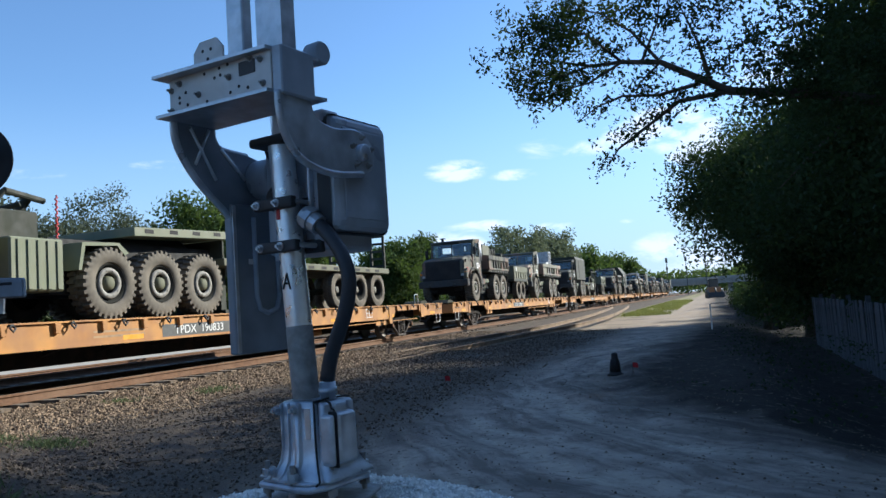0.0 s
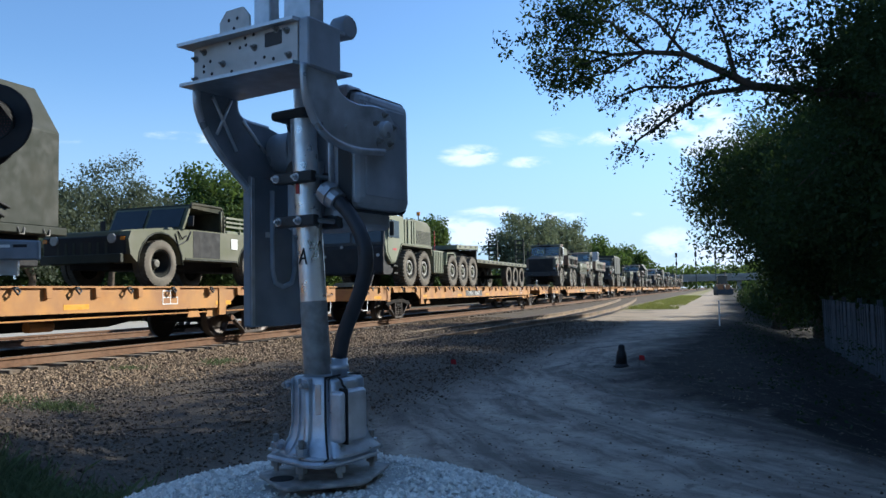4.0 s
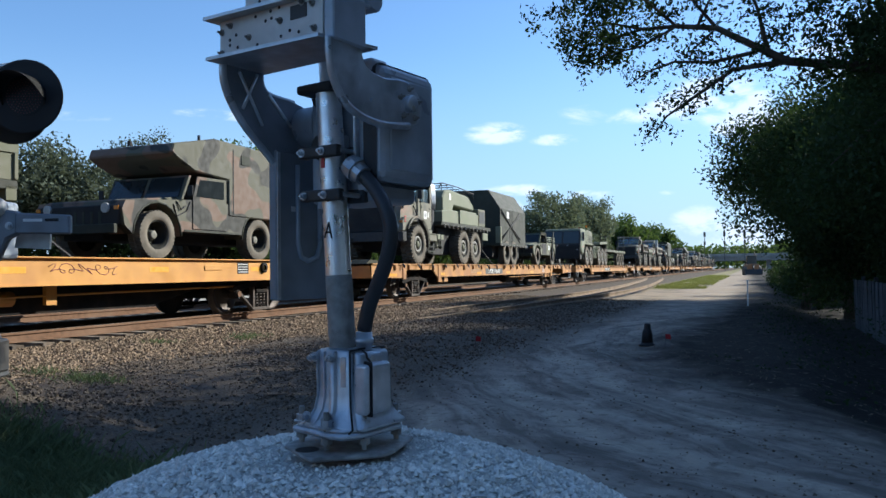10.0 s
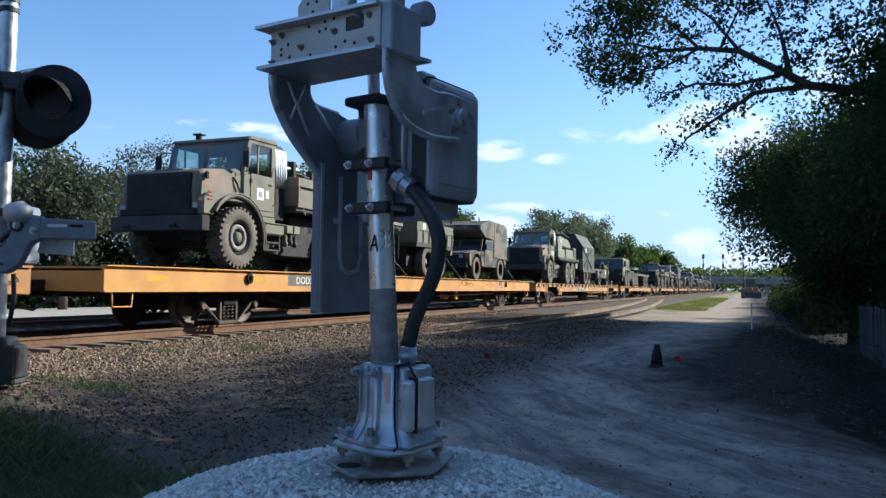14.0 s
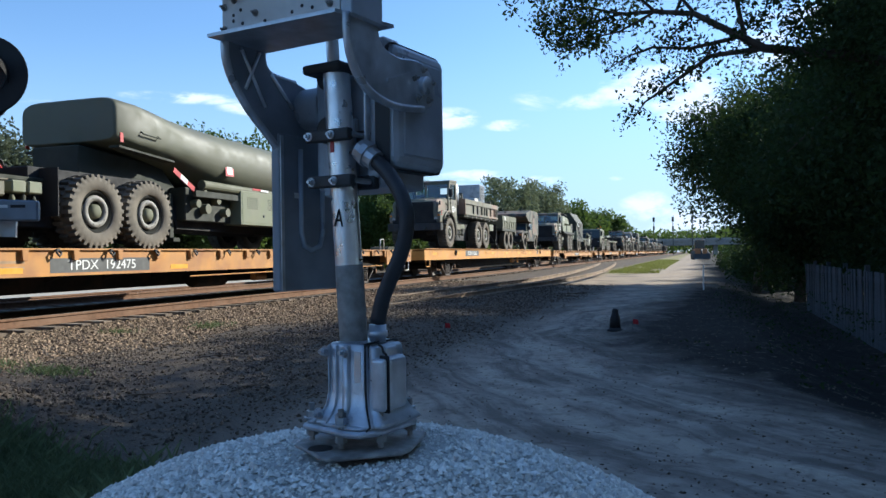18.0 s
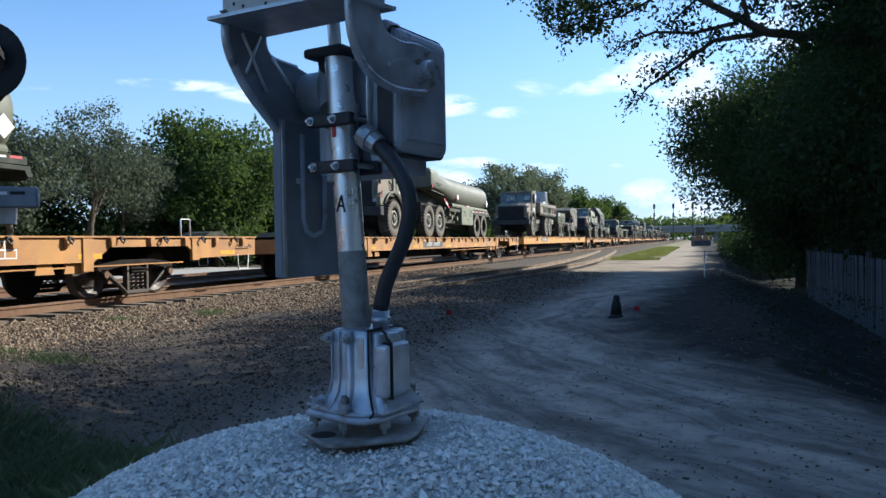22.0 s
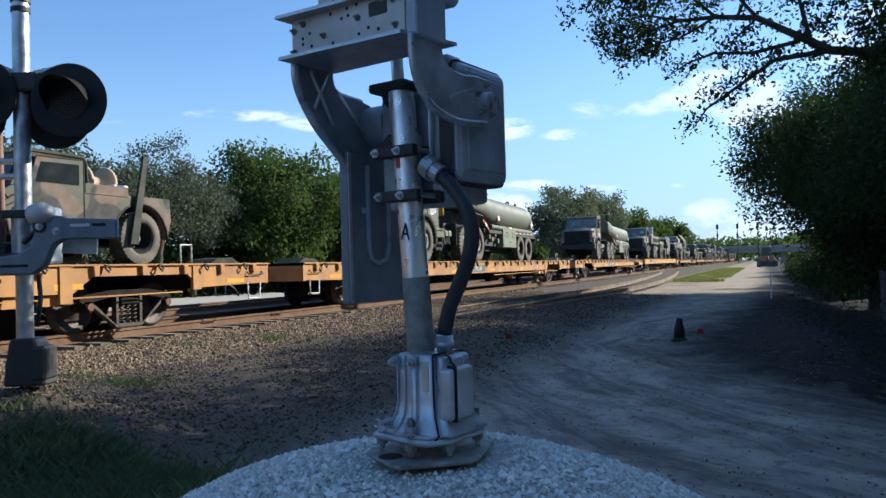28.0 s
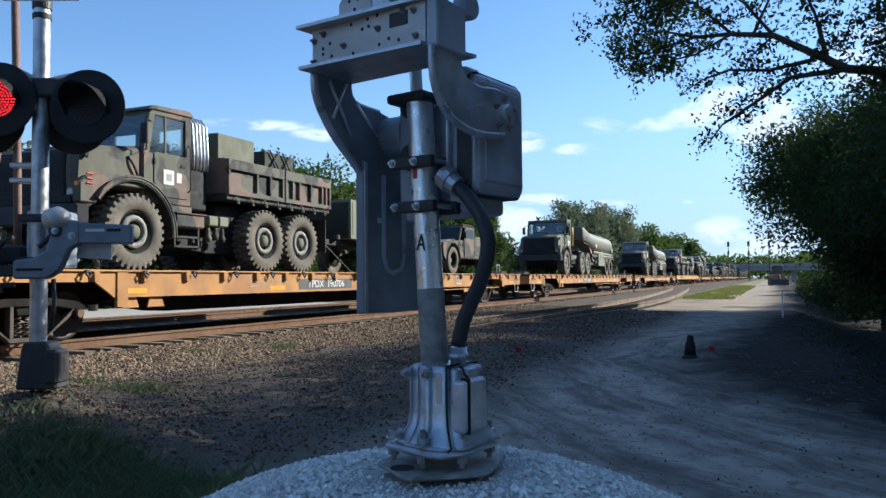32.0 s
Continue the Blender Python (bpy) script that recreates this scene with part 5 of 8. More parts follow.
def build_overhang():
    """The big oak beside the lane, whose long limb reaches out over it."""
    rng = np.random.default_rng(21)
    t = thing("oak_tree", "large oak in shade with a long leafy limb over the lane", "tree", pose(3.3, 10.6, 0.2))
    part("trunk", bm_tube([(0, 0, -0.2), (0.05, 0, 1.2), (-0.1, -0.1, 2.4), (0.0, 0.0, 4.0), (0.2, 0.1, 6.0), (0.2, 0.3, 8.0)], 0.38, 14, None, 0.12), bark, t)
    o = Vector((3.3, 10.6, 0.2))

    def loc(p):
        x = p[0] if p[0] > -0.5 else -0.5 + (p[0] + 0.5) * 0.80
        return Vector((x, p[1], p[2])) - o

    limbs = bmesh.new()
    main = [(3.25, 10.5, 2.8), (2.2, 10.0, 3.15), (1.2, 9.5, 3.30), (0.37, 9.2, 3.38), (0.08, 9.15, 3.55), (-0.30, 9.1, 3.78), (-0.75, 9.1, 3.85), (-1.2, 9.15, 3.88), (-1.7, 9.2, 4.02)]
    bm_tube([loc(p) for p in main], 0.066, 10, limbs, 0.010)
    twigs = []

    def branch(pts, r):
        bm_tube([loc(p) for p in pts], r, 6, limbs, 0.004)
        twigs.append(pts)

    branch([(0.37, 9.2, 3.38), (-0.15, 9.15, 3.34), (-0.6, 9.1, 3.05), (-0.9, 9.1, 2.90), (-1.08, 9.1, 2.70)], 0.030)
    branch([(0.08, 9.15, 3.5), (-0.35, 9.2, 3.45), (-0.8, 9.2, 3.50), (-1.15, 9.2, 3.42), (-1.4, 9.2, 3.30)], 0.024)
    branch([(-0.30, 9.1, 3.78), (-0.55, 9.0, 3.55), (-0.62, 9.0, 3.35)], 0.014)
    branch([(-0.75, 9.1, 3.85), (-1.2, 9.0, 3.65), (-1.7, 9.0, 3.6), (-2.05, 9.05, 3.5)], 0.016)
    branch([(-0.75, 9.1, 3.85), (-1.2, 9.0, 4.2), (-1.7, 9.0, 4.35), (-2.25, 9.05, 4.3)], 0.018)
    branch([(-0.3, 9.1, 3.78), (-0.6, 9.2, 4.2), (-1.0, 9.3, 4.5), (-1.6, 9.3, 4.7)], 0.02)
    branch([(-0.5, 9.1, 3.8), (-0.3, 9.3, 4.3), (-0.2, 9.3, 4.9)], 0.02)
    branch([(-0.1, 9.15, 3.5), (-0.25, 9.2, 3.25), (-0.6, 9.2, 3.2), (-0.75, 9.2, 3.0)], 0.014)
    branch([(0.2, 9.2, 3.45), (0.1, 9.3, 4.0), (-0.1, 9.4, 4.6)], 0.03)
    branch([(-1.2, 9.15, 3.88), (-1.6, 9.1, 3.8), (-2.1, 9.1, 3.95), (-2.3, 9.1, 3.9)], 0.014)
    c = []
    for pts in twigs:
        for a, b in zip(pts, pts[1:]):
            for k in range(9):
                q = Vector(a).lerp(Vector(b), rng.random())
                c.append(tuple(loc(q) + Vector(rng.normal(0, 0.10, 3))))
    heavy = []
    for cx, cz, n, sp in ((-1.9, 4.25, 70, 0.30), (-1.45, 4.5, 60, 0.32), (-2.05, 3.75, 26, 0.16), (-1.7, 3.75, 26, 0.18), (-0.9, 4.55, 40, 0.30), (-0.3, 4.6, 36, 0.32), (0.2, 4.5, 60, 0.4), (-1.35, 4.05, 20, 0.2), (0.3, 3.9, 40, 0.3), (0.9, 3.5, 90, 0.28), (1.5, 3.4, 110, 0.34), (2.2, 3.3, 110, 0.4), (1.2, 4.2, 80, 0.4)):
        for k in range(n):
            heavy.append(tuple(loc((cx + rng.normal(0, sp), 9.15 + rng.normal(0, 0.35), cz + rng.normal(0, sp * 0.75)))))
    part("limb_work", limbs, bark, t)
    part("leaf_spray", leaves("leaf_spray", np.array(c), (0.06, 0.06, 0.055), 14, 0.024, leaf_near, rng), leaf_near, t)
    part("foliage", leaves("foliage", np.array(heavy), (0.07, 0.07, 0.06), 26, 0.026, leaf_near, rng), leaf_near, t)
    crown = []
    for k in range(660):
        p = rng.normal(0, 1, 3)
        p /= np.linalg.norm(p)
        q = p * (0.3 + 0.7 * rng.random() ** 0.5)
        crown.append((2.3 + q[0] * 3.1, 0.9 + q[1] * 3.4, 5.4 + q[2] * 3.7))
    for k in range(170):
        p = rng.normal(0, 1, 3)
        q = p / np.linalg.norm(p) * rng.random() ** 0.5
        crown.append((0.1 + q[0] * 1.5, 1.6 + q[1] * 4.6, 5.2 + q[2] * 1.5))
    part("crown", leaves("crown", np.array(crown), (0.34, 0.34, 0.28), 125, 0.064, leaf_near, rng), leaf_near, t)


def build_trees():
    build_overhang()
    shade = "dense dark green tree in shade beside the lane"
    # the tree at y = 44 is added only to shade the undergrowth
    for k, (x, y, h, cr, cl, per, lf) in enumerate(((5.4, 14.8, 9.0, 3.3, 420, 95, 0.066), (4.8, 19.3, 10.0, 3.5, 480, 100, 0.066), (4.4, 24.5, 9.9, 3.6, 480, 100, 0.068), (3.1, 30.0, 9.2, 3.6, 440, 95, 0.074), (2.1, 36.0, 9.6, 3.9, 440, 90, 0.08), (6.4, 44.0, 6.6, 2.7, 240, 60, 0.09), (9.6, 50.0, 8.0, 3.0, 200, 40, 0.12), (10.5, 58.0, 7.0, 3.0, 180, 40, 0.13), (8.5, 17, 11, 3.8, 200, 40, 0.16), (8.5, 26, 11, 4.0, 200, 40, 0.16), (9, 34, 9.0, 3.8, 160, 40, 0.18), (8.5, 8.5, 10.5, 4.0, 260, 40, 0.15), (7.0, 2.5, 10, 4.2, 220, 40, 0.15), (7.5, -4.0, 10, 4.4, 220, 40, 0.15), (5.6, 66, 6.4, 2.4, 60, 30, 0.16), (6.0, 84, 5.6, 2.6, 60, 30, 0.18))):
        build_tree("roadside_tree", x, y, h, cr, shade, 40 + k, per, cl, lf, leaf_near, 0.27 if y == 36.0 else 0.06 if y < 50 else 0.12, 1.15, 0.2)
    # under-storey along the fence
    rng = np.random.default_rng(77)
    n = 2300
    y = 7 + 62 * rng.random(n)
    c = np.stack([np.where(y < 27, 3.2, 1.3 + 1.2 * rng.random(n)) + 2.4 * rng.random(n), y, (0.2 + 2.8 * rng.random(n)) * np.where(y > 38, 0.4, 1.0)], 1)
    tagged(new("undergrowth", leaves("undergrowth", c, (0.32, 0.32, 0.30), 32, 0.085, leaf_shaded, rng)), "dark undergrowth behind the fence", "bushes", kind="stuff")
    n = 240
    y = 6.5 + 34 * rng.random(n)
    x0 = -1.0 + 0.32 * np.clip(12.5 - y, 0, None) ** 1.25 + 0.09 * np.clip(y - 14, 0, None)
    x0 = np.minimum(x0, 2.3)
    c = np.stack([x0 + (2.7 - x0) * rng.random(n) ** 0.7, y, 0.04 + 0.12 * rng.random(n) ** 2], 1)
    tagged(new("ground_cover", leaves("ground_cover", c, (0.14, 0.14, 0.04), 12, 0.026, leaf_shaded, rng)), "low dark weeds and leaf litter at the lane's edge", "weeds", kind="stuff")
    # unseen trees added behind the camera to keep skylight off the train's fronts
    for k, (x, y, h, cr) in enumerate(((8.5, -11, 10, 4.2), (7.5, -19, 10, 4.4), (8, -28, 10, 4.4), (3, -34, 11, 4.6), (-5, -38, 11, 4.8), (-34, -12, 4.5, 3.2), (-36, -22, 4.5, 3.4), (-36, -34, 5, 3.4), (-30, -46, 5, 3.6), (-16, -52, 6, 4.0))):
        build_tree("roadside_tree", x, y, h, cr, "unseen green tree added behind the crossing to block skylight", 140 + k, 36, 170, 0.24, leaf_near, 0.05, 1.2, 0.22)
    # trees beyond the track; those at y = 92 and 112 carry painted haze
    for k, (x, y, h, cr, cl, mt, lf) in enumerate(((-25.5, 37.0, 9.0, (3.8, 5.2), 330, leaf_far, 0.17), (-25, 44, 8.6, 3.6, 200, leaf_far, 0.17), (-24.5, 27.0, 7.6, 2.6, 70, leaf_dull, 0.09), (-25, 23.0, 6.6, 2.8, 130, leaf_dull, 0.12), (-26, 18.5, 6.8, 3.0, 140, leaf_dull, 0.13), (-27, 13.0, 7.0, 3.2, 140, leaf_dull, 0.13), (-26, 30.5, 6.6, 2.6, 120, leaf_dull, 0.12), (-24, 57, 7.4, 3.2, 180, leaf_far, 0.18), (-24, 64, 8.2, 2.6, 150, leaf_far, 0.18), (-22, 92, 10.6, (4.5, 9.0), 260, leaf_haze, 0.20), (-22, 112, 12.6, (4.5, 9.0), 260, leaf_haze, 0.22), (-24, 150, 11, 6, 150, leaf_far, 0.4), (-24, 172, 12, 6.5, 150, leaf_far, 0.4), (-24, 205, 13, 7, 140, leaf_far, 0.45), (-26, 240, 13, 8, 140, leaf_far, 0.5), (-27, 8.0, 7.2, 3.2, 120, leaf_dull, 0.14), (-27, 3.0, 7.0, 3.2, 120, leaf_dull, 0.14), (-30, 52, 7, 4, 140, leaf_far, 0.2), (-30, 74, 7.5, 5, 140, leaf_dull, 0.25))):
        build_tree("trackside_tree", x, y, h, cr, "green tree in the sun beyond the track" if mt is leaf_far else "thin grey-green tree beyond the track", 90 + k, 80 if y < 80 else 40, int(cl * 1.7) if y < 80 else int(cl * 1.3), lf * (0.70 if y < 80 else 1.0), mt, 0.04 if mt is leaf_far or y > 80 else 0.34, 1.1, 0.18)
    n = 2500
    c = np.stack([-26.0 - 4 * rng.random(n), -4 + 100 * rng.random(n) ** 1.3, 0.2 + 4.0 * rng.random(n) ** 1.1], 1)
    c[:, 2] *= 0.85 + 0.4 * np.sin(c[:, 1] * 0.55) * np.sin(c[:, 1] * 0.23 + 1)
    tagged(new("hedge_growth", leaves("hedge_growth", c, (0.5, 0.6, 0.45), 70, 0.125, leaf_shaded, rng)), "tangled dark green brush along the far side of the track", "bushes", kind="stuff")
    # distant woods
    n = 1500
    a = rng.random(n)
    c = np.stack([-60 - 160 * a + rng.normal(0, 6, n), 150 + 450 * rng.random(n), 2 + 9 * rng.random(n)], 1)
    c2 = np.stack([10 + 200 * rng.random(n), 330 + 120 * rng.random(n), 2 + 9 * rng.random(n)], 1)
    c3 = np.stack([-220 + 240 * rng.random(n), 420 + 60 * rng.random(n), 2 + 10 * rng.random(n)], 1)
    tagged(new("distant_woods", leaves("distant_woods", np.concatenate([c, c2, c3]), (2.5, 2.5, 1.6), 9, 1.2, leaf_far, rng)), "hazy line of woods on the horizon", "woods", kind="stuff")


# ---- the train ----
DECK = 1.52


def run(t):
    """How far the train has gone."""
    return 4.73 * t - 0.00575 * t * t


MOVING = []                # (thing, its place along the train, height)


def on_train(ob, s, z):
    MOVING.append((ob, s, z))
    ob.matrix_basis = pose(CX, s, z)
    return ob


STOCK = {}


def wheel_stock(kind):
    """Meshes of one road wheel: rim, tyre, hub. The axle is the x axis; the outer face looks to +x."""
    if kind in STOCK:
        return STOCK[kind]
    r, w, lugs = {"lug": (0.667, 0.40, 30), "trailer": (0.56, 0.30, 0), "light": (0.47, 0.31, 0), "small": (0.42, 0.24, 0)}[kind]
    h = w / 2
    ri = r * (0.57 if kind == "lug" else 0.60)
    ty = bmesh.new()
    n_lug = lugs or 36
    stations = []
    for k in range(n_lug):
        for f in (0.02, 0.48, 0.52, 0.98):
            stations.append((2 * math.pi * (k + f) / n_lug, f < 0.5))
    cut = 0.925 if lugs else 0.985
    rings = []
    for a, up in stations:
        hi, lo = r * (1.012 if up else cut), r * (cut if up else 1.012)
        prof = [(-h * 0.8, ri), (-h, ri), (-h * 1.03, r * 0.80), (-h * 1.0, r * 0.918), (-h * 0.96, lo), (-h * 0.16, lo), (-h * 0.08, r * 0.955), (h * 0.08, r * 0.955), (h * 0.16, hi), (h * 0.96, hi), (h * 1.0, r * 0.918), (h * 1.03, r * 0.80), (h, ri * 1.03), (h * 0.8, ri)]
        rings.append([ty.verts.new((x, q * math.sin(a), q * math.cos(a))) for x, q in prof])
    for p, q in zip(rings, rings[1:] + rings[:1]):
        for j in range(len(p)):
            f = ty.faces.new((p[j], p[(j + 1) % len(p)], q[(j + 1) % len(p)], q[j]))
            f.smooth = j in (1, 2, 10, 11)
    bmesh.ops.recalc_face_normals(ty, faces=ty.faces[:])
    deep = h * (0.2 if kind == "lug" else -0.5)
    rim = bm_lathe([(deep, 0.03), (deep + h * 0.1, ri * 0.66), (h * 0.55, ri * 0.84), (h * 0.86, ri * 0.93), (h * 0.86, ri * 1.02), (-h * 0.8, ri * 1.02), (-h * 0.8, 0.03)], (0, 0, 0), (1, 0, 0), 32)
    hub = bm_lathe([(deep, ri * 0.40), (h * 0.85, ri * 0.33), (h * 1.0, ri * 0.20), (h * 1.0, 0.01)] if kind == "lug" else [(deep, ri * 0.46), (deep + h * 0.3, ri * 0.40), (deep + h * 0.35, ri * 0.2)], (0, 0, 0), (1, 0, 0), 18)
    for k in range(0 if kind == "lug" else 8):
        a = 2 * math.pi * k / 8
        bm_cyl((deep + h * 0.1, ri * 0.53 * math.cos(a), ri * 0.53 * math.sin(a)), (deep + h * 0.35, ri * 0.53 * math.cos(a), ri * 0.53 * math.sin(a)), 0.02, None, 6, hub)
    ring = bm_lathe([(h * 0.62, ri * 0.50), (h * 0.84, ri * 0.52), (h * 0.88, ri * 0.74), (h * 0.70, ri * 0.78)] if kind == "lug" else [(deep, ri * 0.30), (h * 0.3, ri * 0.30), (h * 0.35, ri * 0.20), (h * 0.35, 0.01)], (0, 0, 0), (1, 0, 0), 32, None, False)
    for k in range(10):
        a = 2 * math.pi * k / 10
        if kind != "lug":
            break
        bm_cyl((h * 0.82, ri * 0.63 * math.cos(a), ri * 0.63 * math.sin(a)), (h * 0.90, ri * 0.63 * math.cos(a), ri * 0.63 * math.sin(a)), 0.014, None, 6, ring)
    out = []
    for bm, mt, nm in ((rim, surface("wheel_rim_" + kind, (0.018, 0.019, 0.017), 0.85, 0.0, 0.2, 9, 0.05, 60, (0.05, 0.046, 0.038), 0.5, 3), "rim"), (ty, tyre, "tyre"), (hub, olive if kind == "lug" else olive_dark, "hub"), (ring, surface("wheel_ring_" + kind, (0.225, 0.215, 0.19) if kind == "lug" else (0.16, 0.155, 0.13), 0.7, 0.1, 0.25, 9, 0.05, 60, (0.10, 0.095, 0.08), 0.5, 4), "rim_ring")):
        me = bpy.data.meshes.new(nm)
        bm.to_mesh(me)
        bm.free()
        me.materials.append(mt)
        out.append(me)
    STOCK[kind] = (r, *out)
    return STOCK[kind]


def wheel(parent, x, y, kind):
    r, rim, ty, hub, ring = wheel_stock(kind)
    w = part("wheel", rim, None, parent)
    w.matrix_basis = pose(x, y, r, 0, 0, 0 if x > 0 else 180)
    part("tyre", ty, None, w)
    part("hub", hub, None, w)
    part("rim_ring", ring, None, w, "pale bolted ring" if kind == "lug" else "")
    return w


def truck_cab(t, paint, wb=3.72):
    """Bonneted heavy military truck: front axle at y = 0, facing -y."""
    part("chassis_rail", bm_box(0.32, 0.44, -1.0, wb + 2.3, 0.85, 1.12, 0.01), olive_dark, t)
    part("chassis_rail", bm_box(-0.44, -0.32, -1.0, wb + 2.3, 0.85, 1.12, 0.01), olive_dark, t)
    for y in (0, wb, wb + 1.4):
        part("axle", bm_cyl((-1.0, y, 0.667), (1.0, y, 0.667), 0.09, None, 12), olive_dark, t)
        for x in (-1.04, 1.04):
            wheel(t, x, y, "lug")
    cab = part("cab", bm_prism([(0.30, 1.22), (0.30, 2.10), (0.36, 2.15), (1.55, 2.15), (1.55, 1.22)], -1.08, 1.08, "x", None, 0.03), paint, t, "angular two-door cab")
    part("cab_roof", bm_prism([(0.46, 2.84), (0.52, 2.95), (0.58, 2.99), (1.47, 3.05), (1.55, 2.99), (1.55, 2.86)], -1.07, 1.07, "x", None, 0.02), paint, cab)
    part("screen_post", bm_prism([(0.325, 2.13), (0.46, 2.86), (0.50, 2.86), (0.37, 2.13)], -0.035, 0.035, "x"), paint, cab)
    part("dashboard", bm_box(-0.98, 0.98, 0.44, 0.72, 2.14, 2.24, 0.03), black, cab)
    rear = bm_box(-1.0, 1.0, 1.50, 1.548, 2.14, 2.36)
    bm_box(-1.0, 1.0, 1.50, 1.548, 2.76, 2.88, 0, rear)
    for x0, x1 in ((-1.0, -0.86), (-0.30, 0.30), (0.86, 1.0)):
        bm_box(x0, x1, 1.50, 1.548, 2.36, 2.76, 0, rear)
    part("rear_panel", rear, paint, cab)
    for x in (-0.55, 0.55):
        part("seat_back", bm_box(x - 0.26, x + 0.26, 1.18, 1.30, 2.12, 2.46, 0.05), black, cab)
    part("roof_cap", bm_prism([(0.42, 2.93), (0.54, 3.02), (1.49, 3.08), (1.58, 3.02), (1.58, 2.96)], -1.10, 1.10, "x", None, 0.02), paint, cab)
    for x0, x1 in ((-0.98, -0.04), (0.04, 0.98)):
        ws = bm_prism([(0.302, 2.17), (0.282, 2.17), (0.442, 2.84), (0.462, 2.84)], x0, x1, "x")
        part("windscreen", ws, cab_glass, cab)
    for sx in (-1, 1):
        part("front_pillar", bm_prism([(0.31, 2.12), (0.46, 2.88), (0.60, 2.88), (0.46, 2.12)], sx * 0.985, sx * 1.078, "x", None, 0.008), paint, cab)
        part("rear_pillar", bm_box(sx * 0.985, sx * 1.078, 1.38, 1.55, 2.13, 2.90, 0.008), paint, cab)
        door = part("door", bm_prism([(0.56, 1.36), (0.56, 2.14), (0.60, 2.17), (1.41, 2.17), (1.41, 1.36)], sx * 1.075, sx * 1.098, "x", None, 0.006), paint, cab)
        part("side_window", bm_prism([(0.50, 2.16), (0.62, 2.86), (1.38, 2.88), (1.38, 2.16)], sx * 1.040, sx * 1.046, "x"), cab_glass, cab)
        part("window_bar", bm_box(sx * 1.03, sx * 1.06, 0.86, 0.90, 2.16, 2.87), paint, cab)
        part("door_handle", bm_box(sx * 1.096, sx * 1.115, 1.24, 1.36, 1.96, 2.00), black, door)
        part("placard", bm_box(sx * 1.0975, sx * 1.1005, 0.80, 1.06, 1.60, 1.87), white, door, "white paper placard")
        part("placard_print", bm_box(sx * 1.1005, sx * 1.1012, 0.85, 1.01, 1.66, 1.80), lens, door)
        part("mirror", bm_box(sx * 1.14, sx * 1.30, 0.16, 0.22, 2.25, 2.62, 0.015), black, cab)
        part("mirror_bracket", bm_tube([(sx * 1.08, 0.40, 2.2), (sx * 1.20, 0.26, 2.15), (sx * 1.22, 0.26, 2.7), (sx * 1.08, 0.50, 2.72)], 0.014, 6), black, cab)
        # wing over the front wheel
        arc = [(1.00 * math.cos(a), 0.66 + 0.97 * math.sin(a)) for a in (radians(-4 + 150 * k / 12) for k in range(13))]
        inner = [(0.945 * math.cos(a), 0.66 + 0.915 * math.sin(a)) for a in (radians(146 - 150 * k / 12) for k in range(13))]
        lining = [(0.915 * math.cos(a), 0.66 + 0.885 * math.sin(a)) for a in (radians(146 - 150 * k / 12) for k in range(13))]
        fend = part("fender", bm_prism(arc + inner, sx * 0.78, sx * 1.23, "x", None, 0.0), paint, t)
        # lining and inner block are black to paint the shade inside the arch
        part("fender_lining", bm_prism(inner[::-1] + lining, sx * 0.70, sx * 1.215, "x", None, 0.0), black, fend, "wheel arch lining, blackened like the shade inside the arch")
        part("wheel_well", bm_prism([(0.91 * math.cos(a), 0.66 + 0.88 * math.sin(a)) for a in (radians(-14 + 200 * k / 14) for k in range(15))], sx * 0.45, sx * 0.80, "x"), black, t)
        part("fender_lip", bm_tube([(sx * 1.225, a, b) for a, b in arc], 0.022, 8), paint, fend)
        part("fender_box", bm_prism([(-1.12, 1.10), (-1.12, 1.42), (-0.98, 1.55), (-0.3, 1.64), (0.32, 1.62), (0.32, 1.45), (-0.45, 1.44), (-0.72, 1.24), (-0.78, 1.10)], sx * 0.70, sx * 1.16, "x", None, 0.02), paint, t)
        part("headlamp", bm_cyl((sx * 0.96, -1.115, 1.26), (sx * 0.96, -1.145, 1.26), 0.07, None, 20), lens, t)
        if sx > 0:
            for z in (1.40, 1.48, 1.56):
                part("marker_lamp", bm_box(sx * 1.15, sx * 1.18, -1.0, -0.86, z, z + 0.035, 0.008), redp, t, "red side marker")
            part("hood_mirror", bm_box(sx * 1.06, sx * 1.12, -1.0, -0.90, 1.84, 2.0, 0.02), black, t, "small round hood mirror")
            part("hood_latch", bm_tube([(sx * 1.05, -0.02, 2.00), (sx * 1.09, 0.06, 1.88), (sx * 1.09, 0.16, 1.72), (sx * 1.06, 0.20, 1.66)], 0.022, 6), black, t, "black rubber hood latch")
            part("tag_sheet", bm_box(sx * 1.0975, sx * 1.1005, 1.14, 1.26, 1.66, 1.84), cream, cab, "small paper sheet")
            part("grab_rail", bm_tube([(sx * 1.08, 1.46, 1.5), (sx * 1.13, 1.47, 1.55), (sx * 1.13, 1.47, 2.35), (sx * 1.08, 1.46, 2.4)], 0.012, 6), black, cab)
            part("door_hinge", bm_box(sx * 1.09, sx * 1.112, 0.55, 0.60, 1.5, 1.6, 0.004), black, door)
            part("door_hinge", bm_box(sx * 1.09, sx * 1.112, 0.55, 0.60, 1.95, 2.05, 0.004), black, door)
        part("turn_lamp", bm_box(sx * 1.04, sx * 1.15, -1.135, -1.115, 1.36, 1.44, 0.01), amber, t)
        part("cab_step", bm_prism([(0.95, 1.22), (1.55, 1.22), (1.55, 1.02), (1.0, 1.02)], sx * 0.80, sx * 1.10, "x", None, 0.01), paint, t)
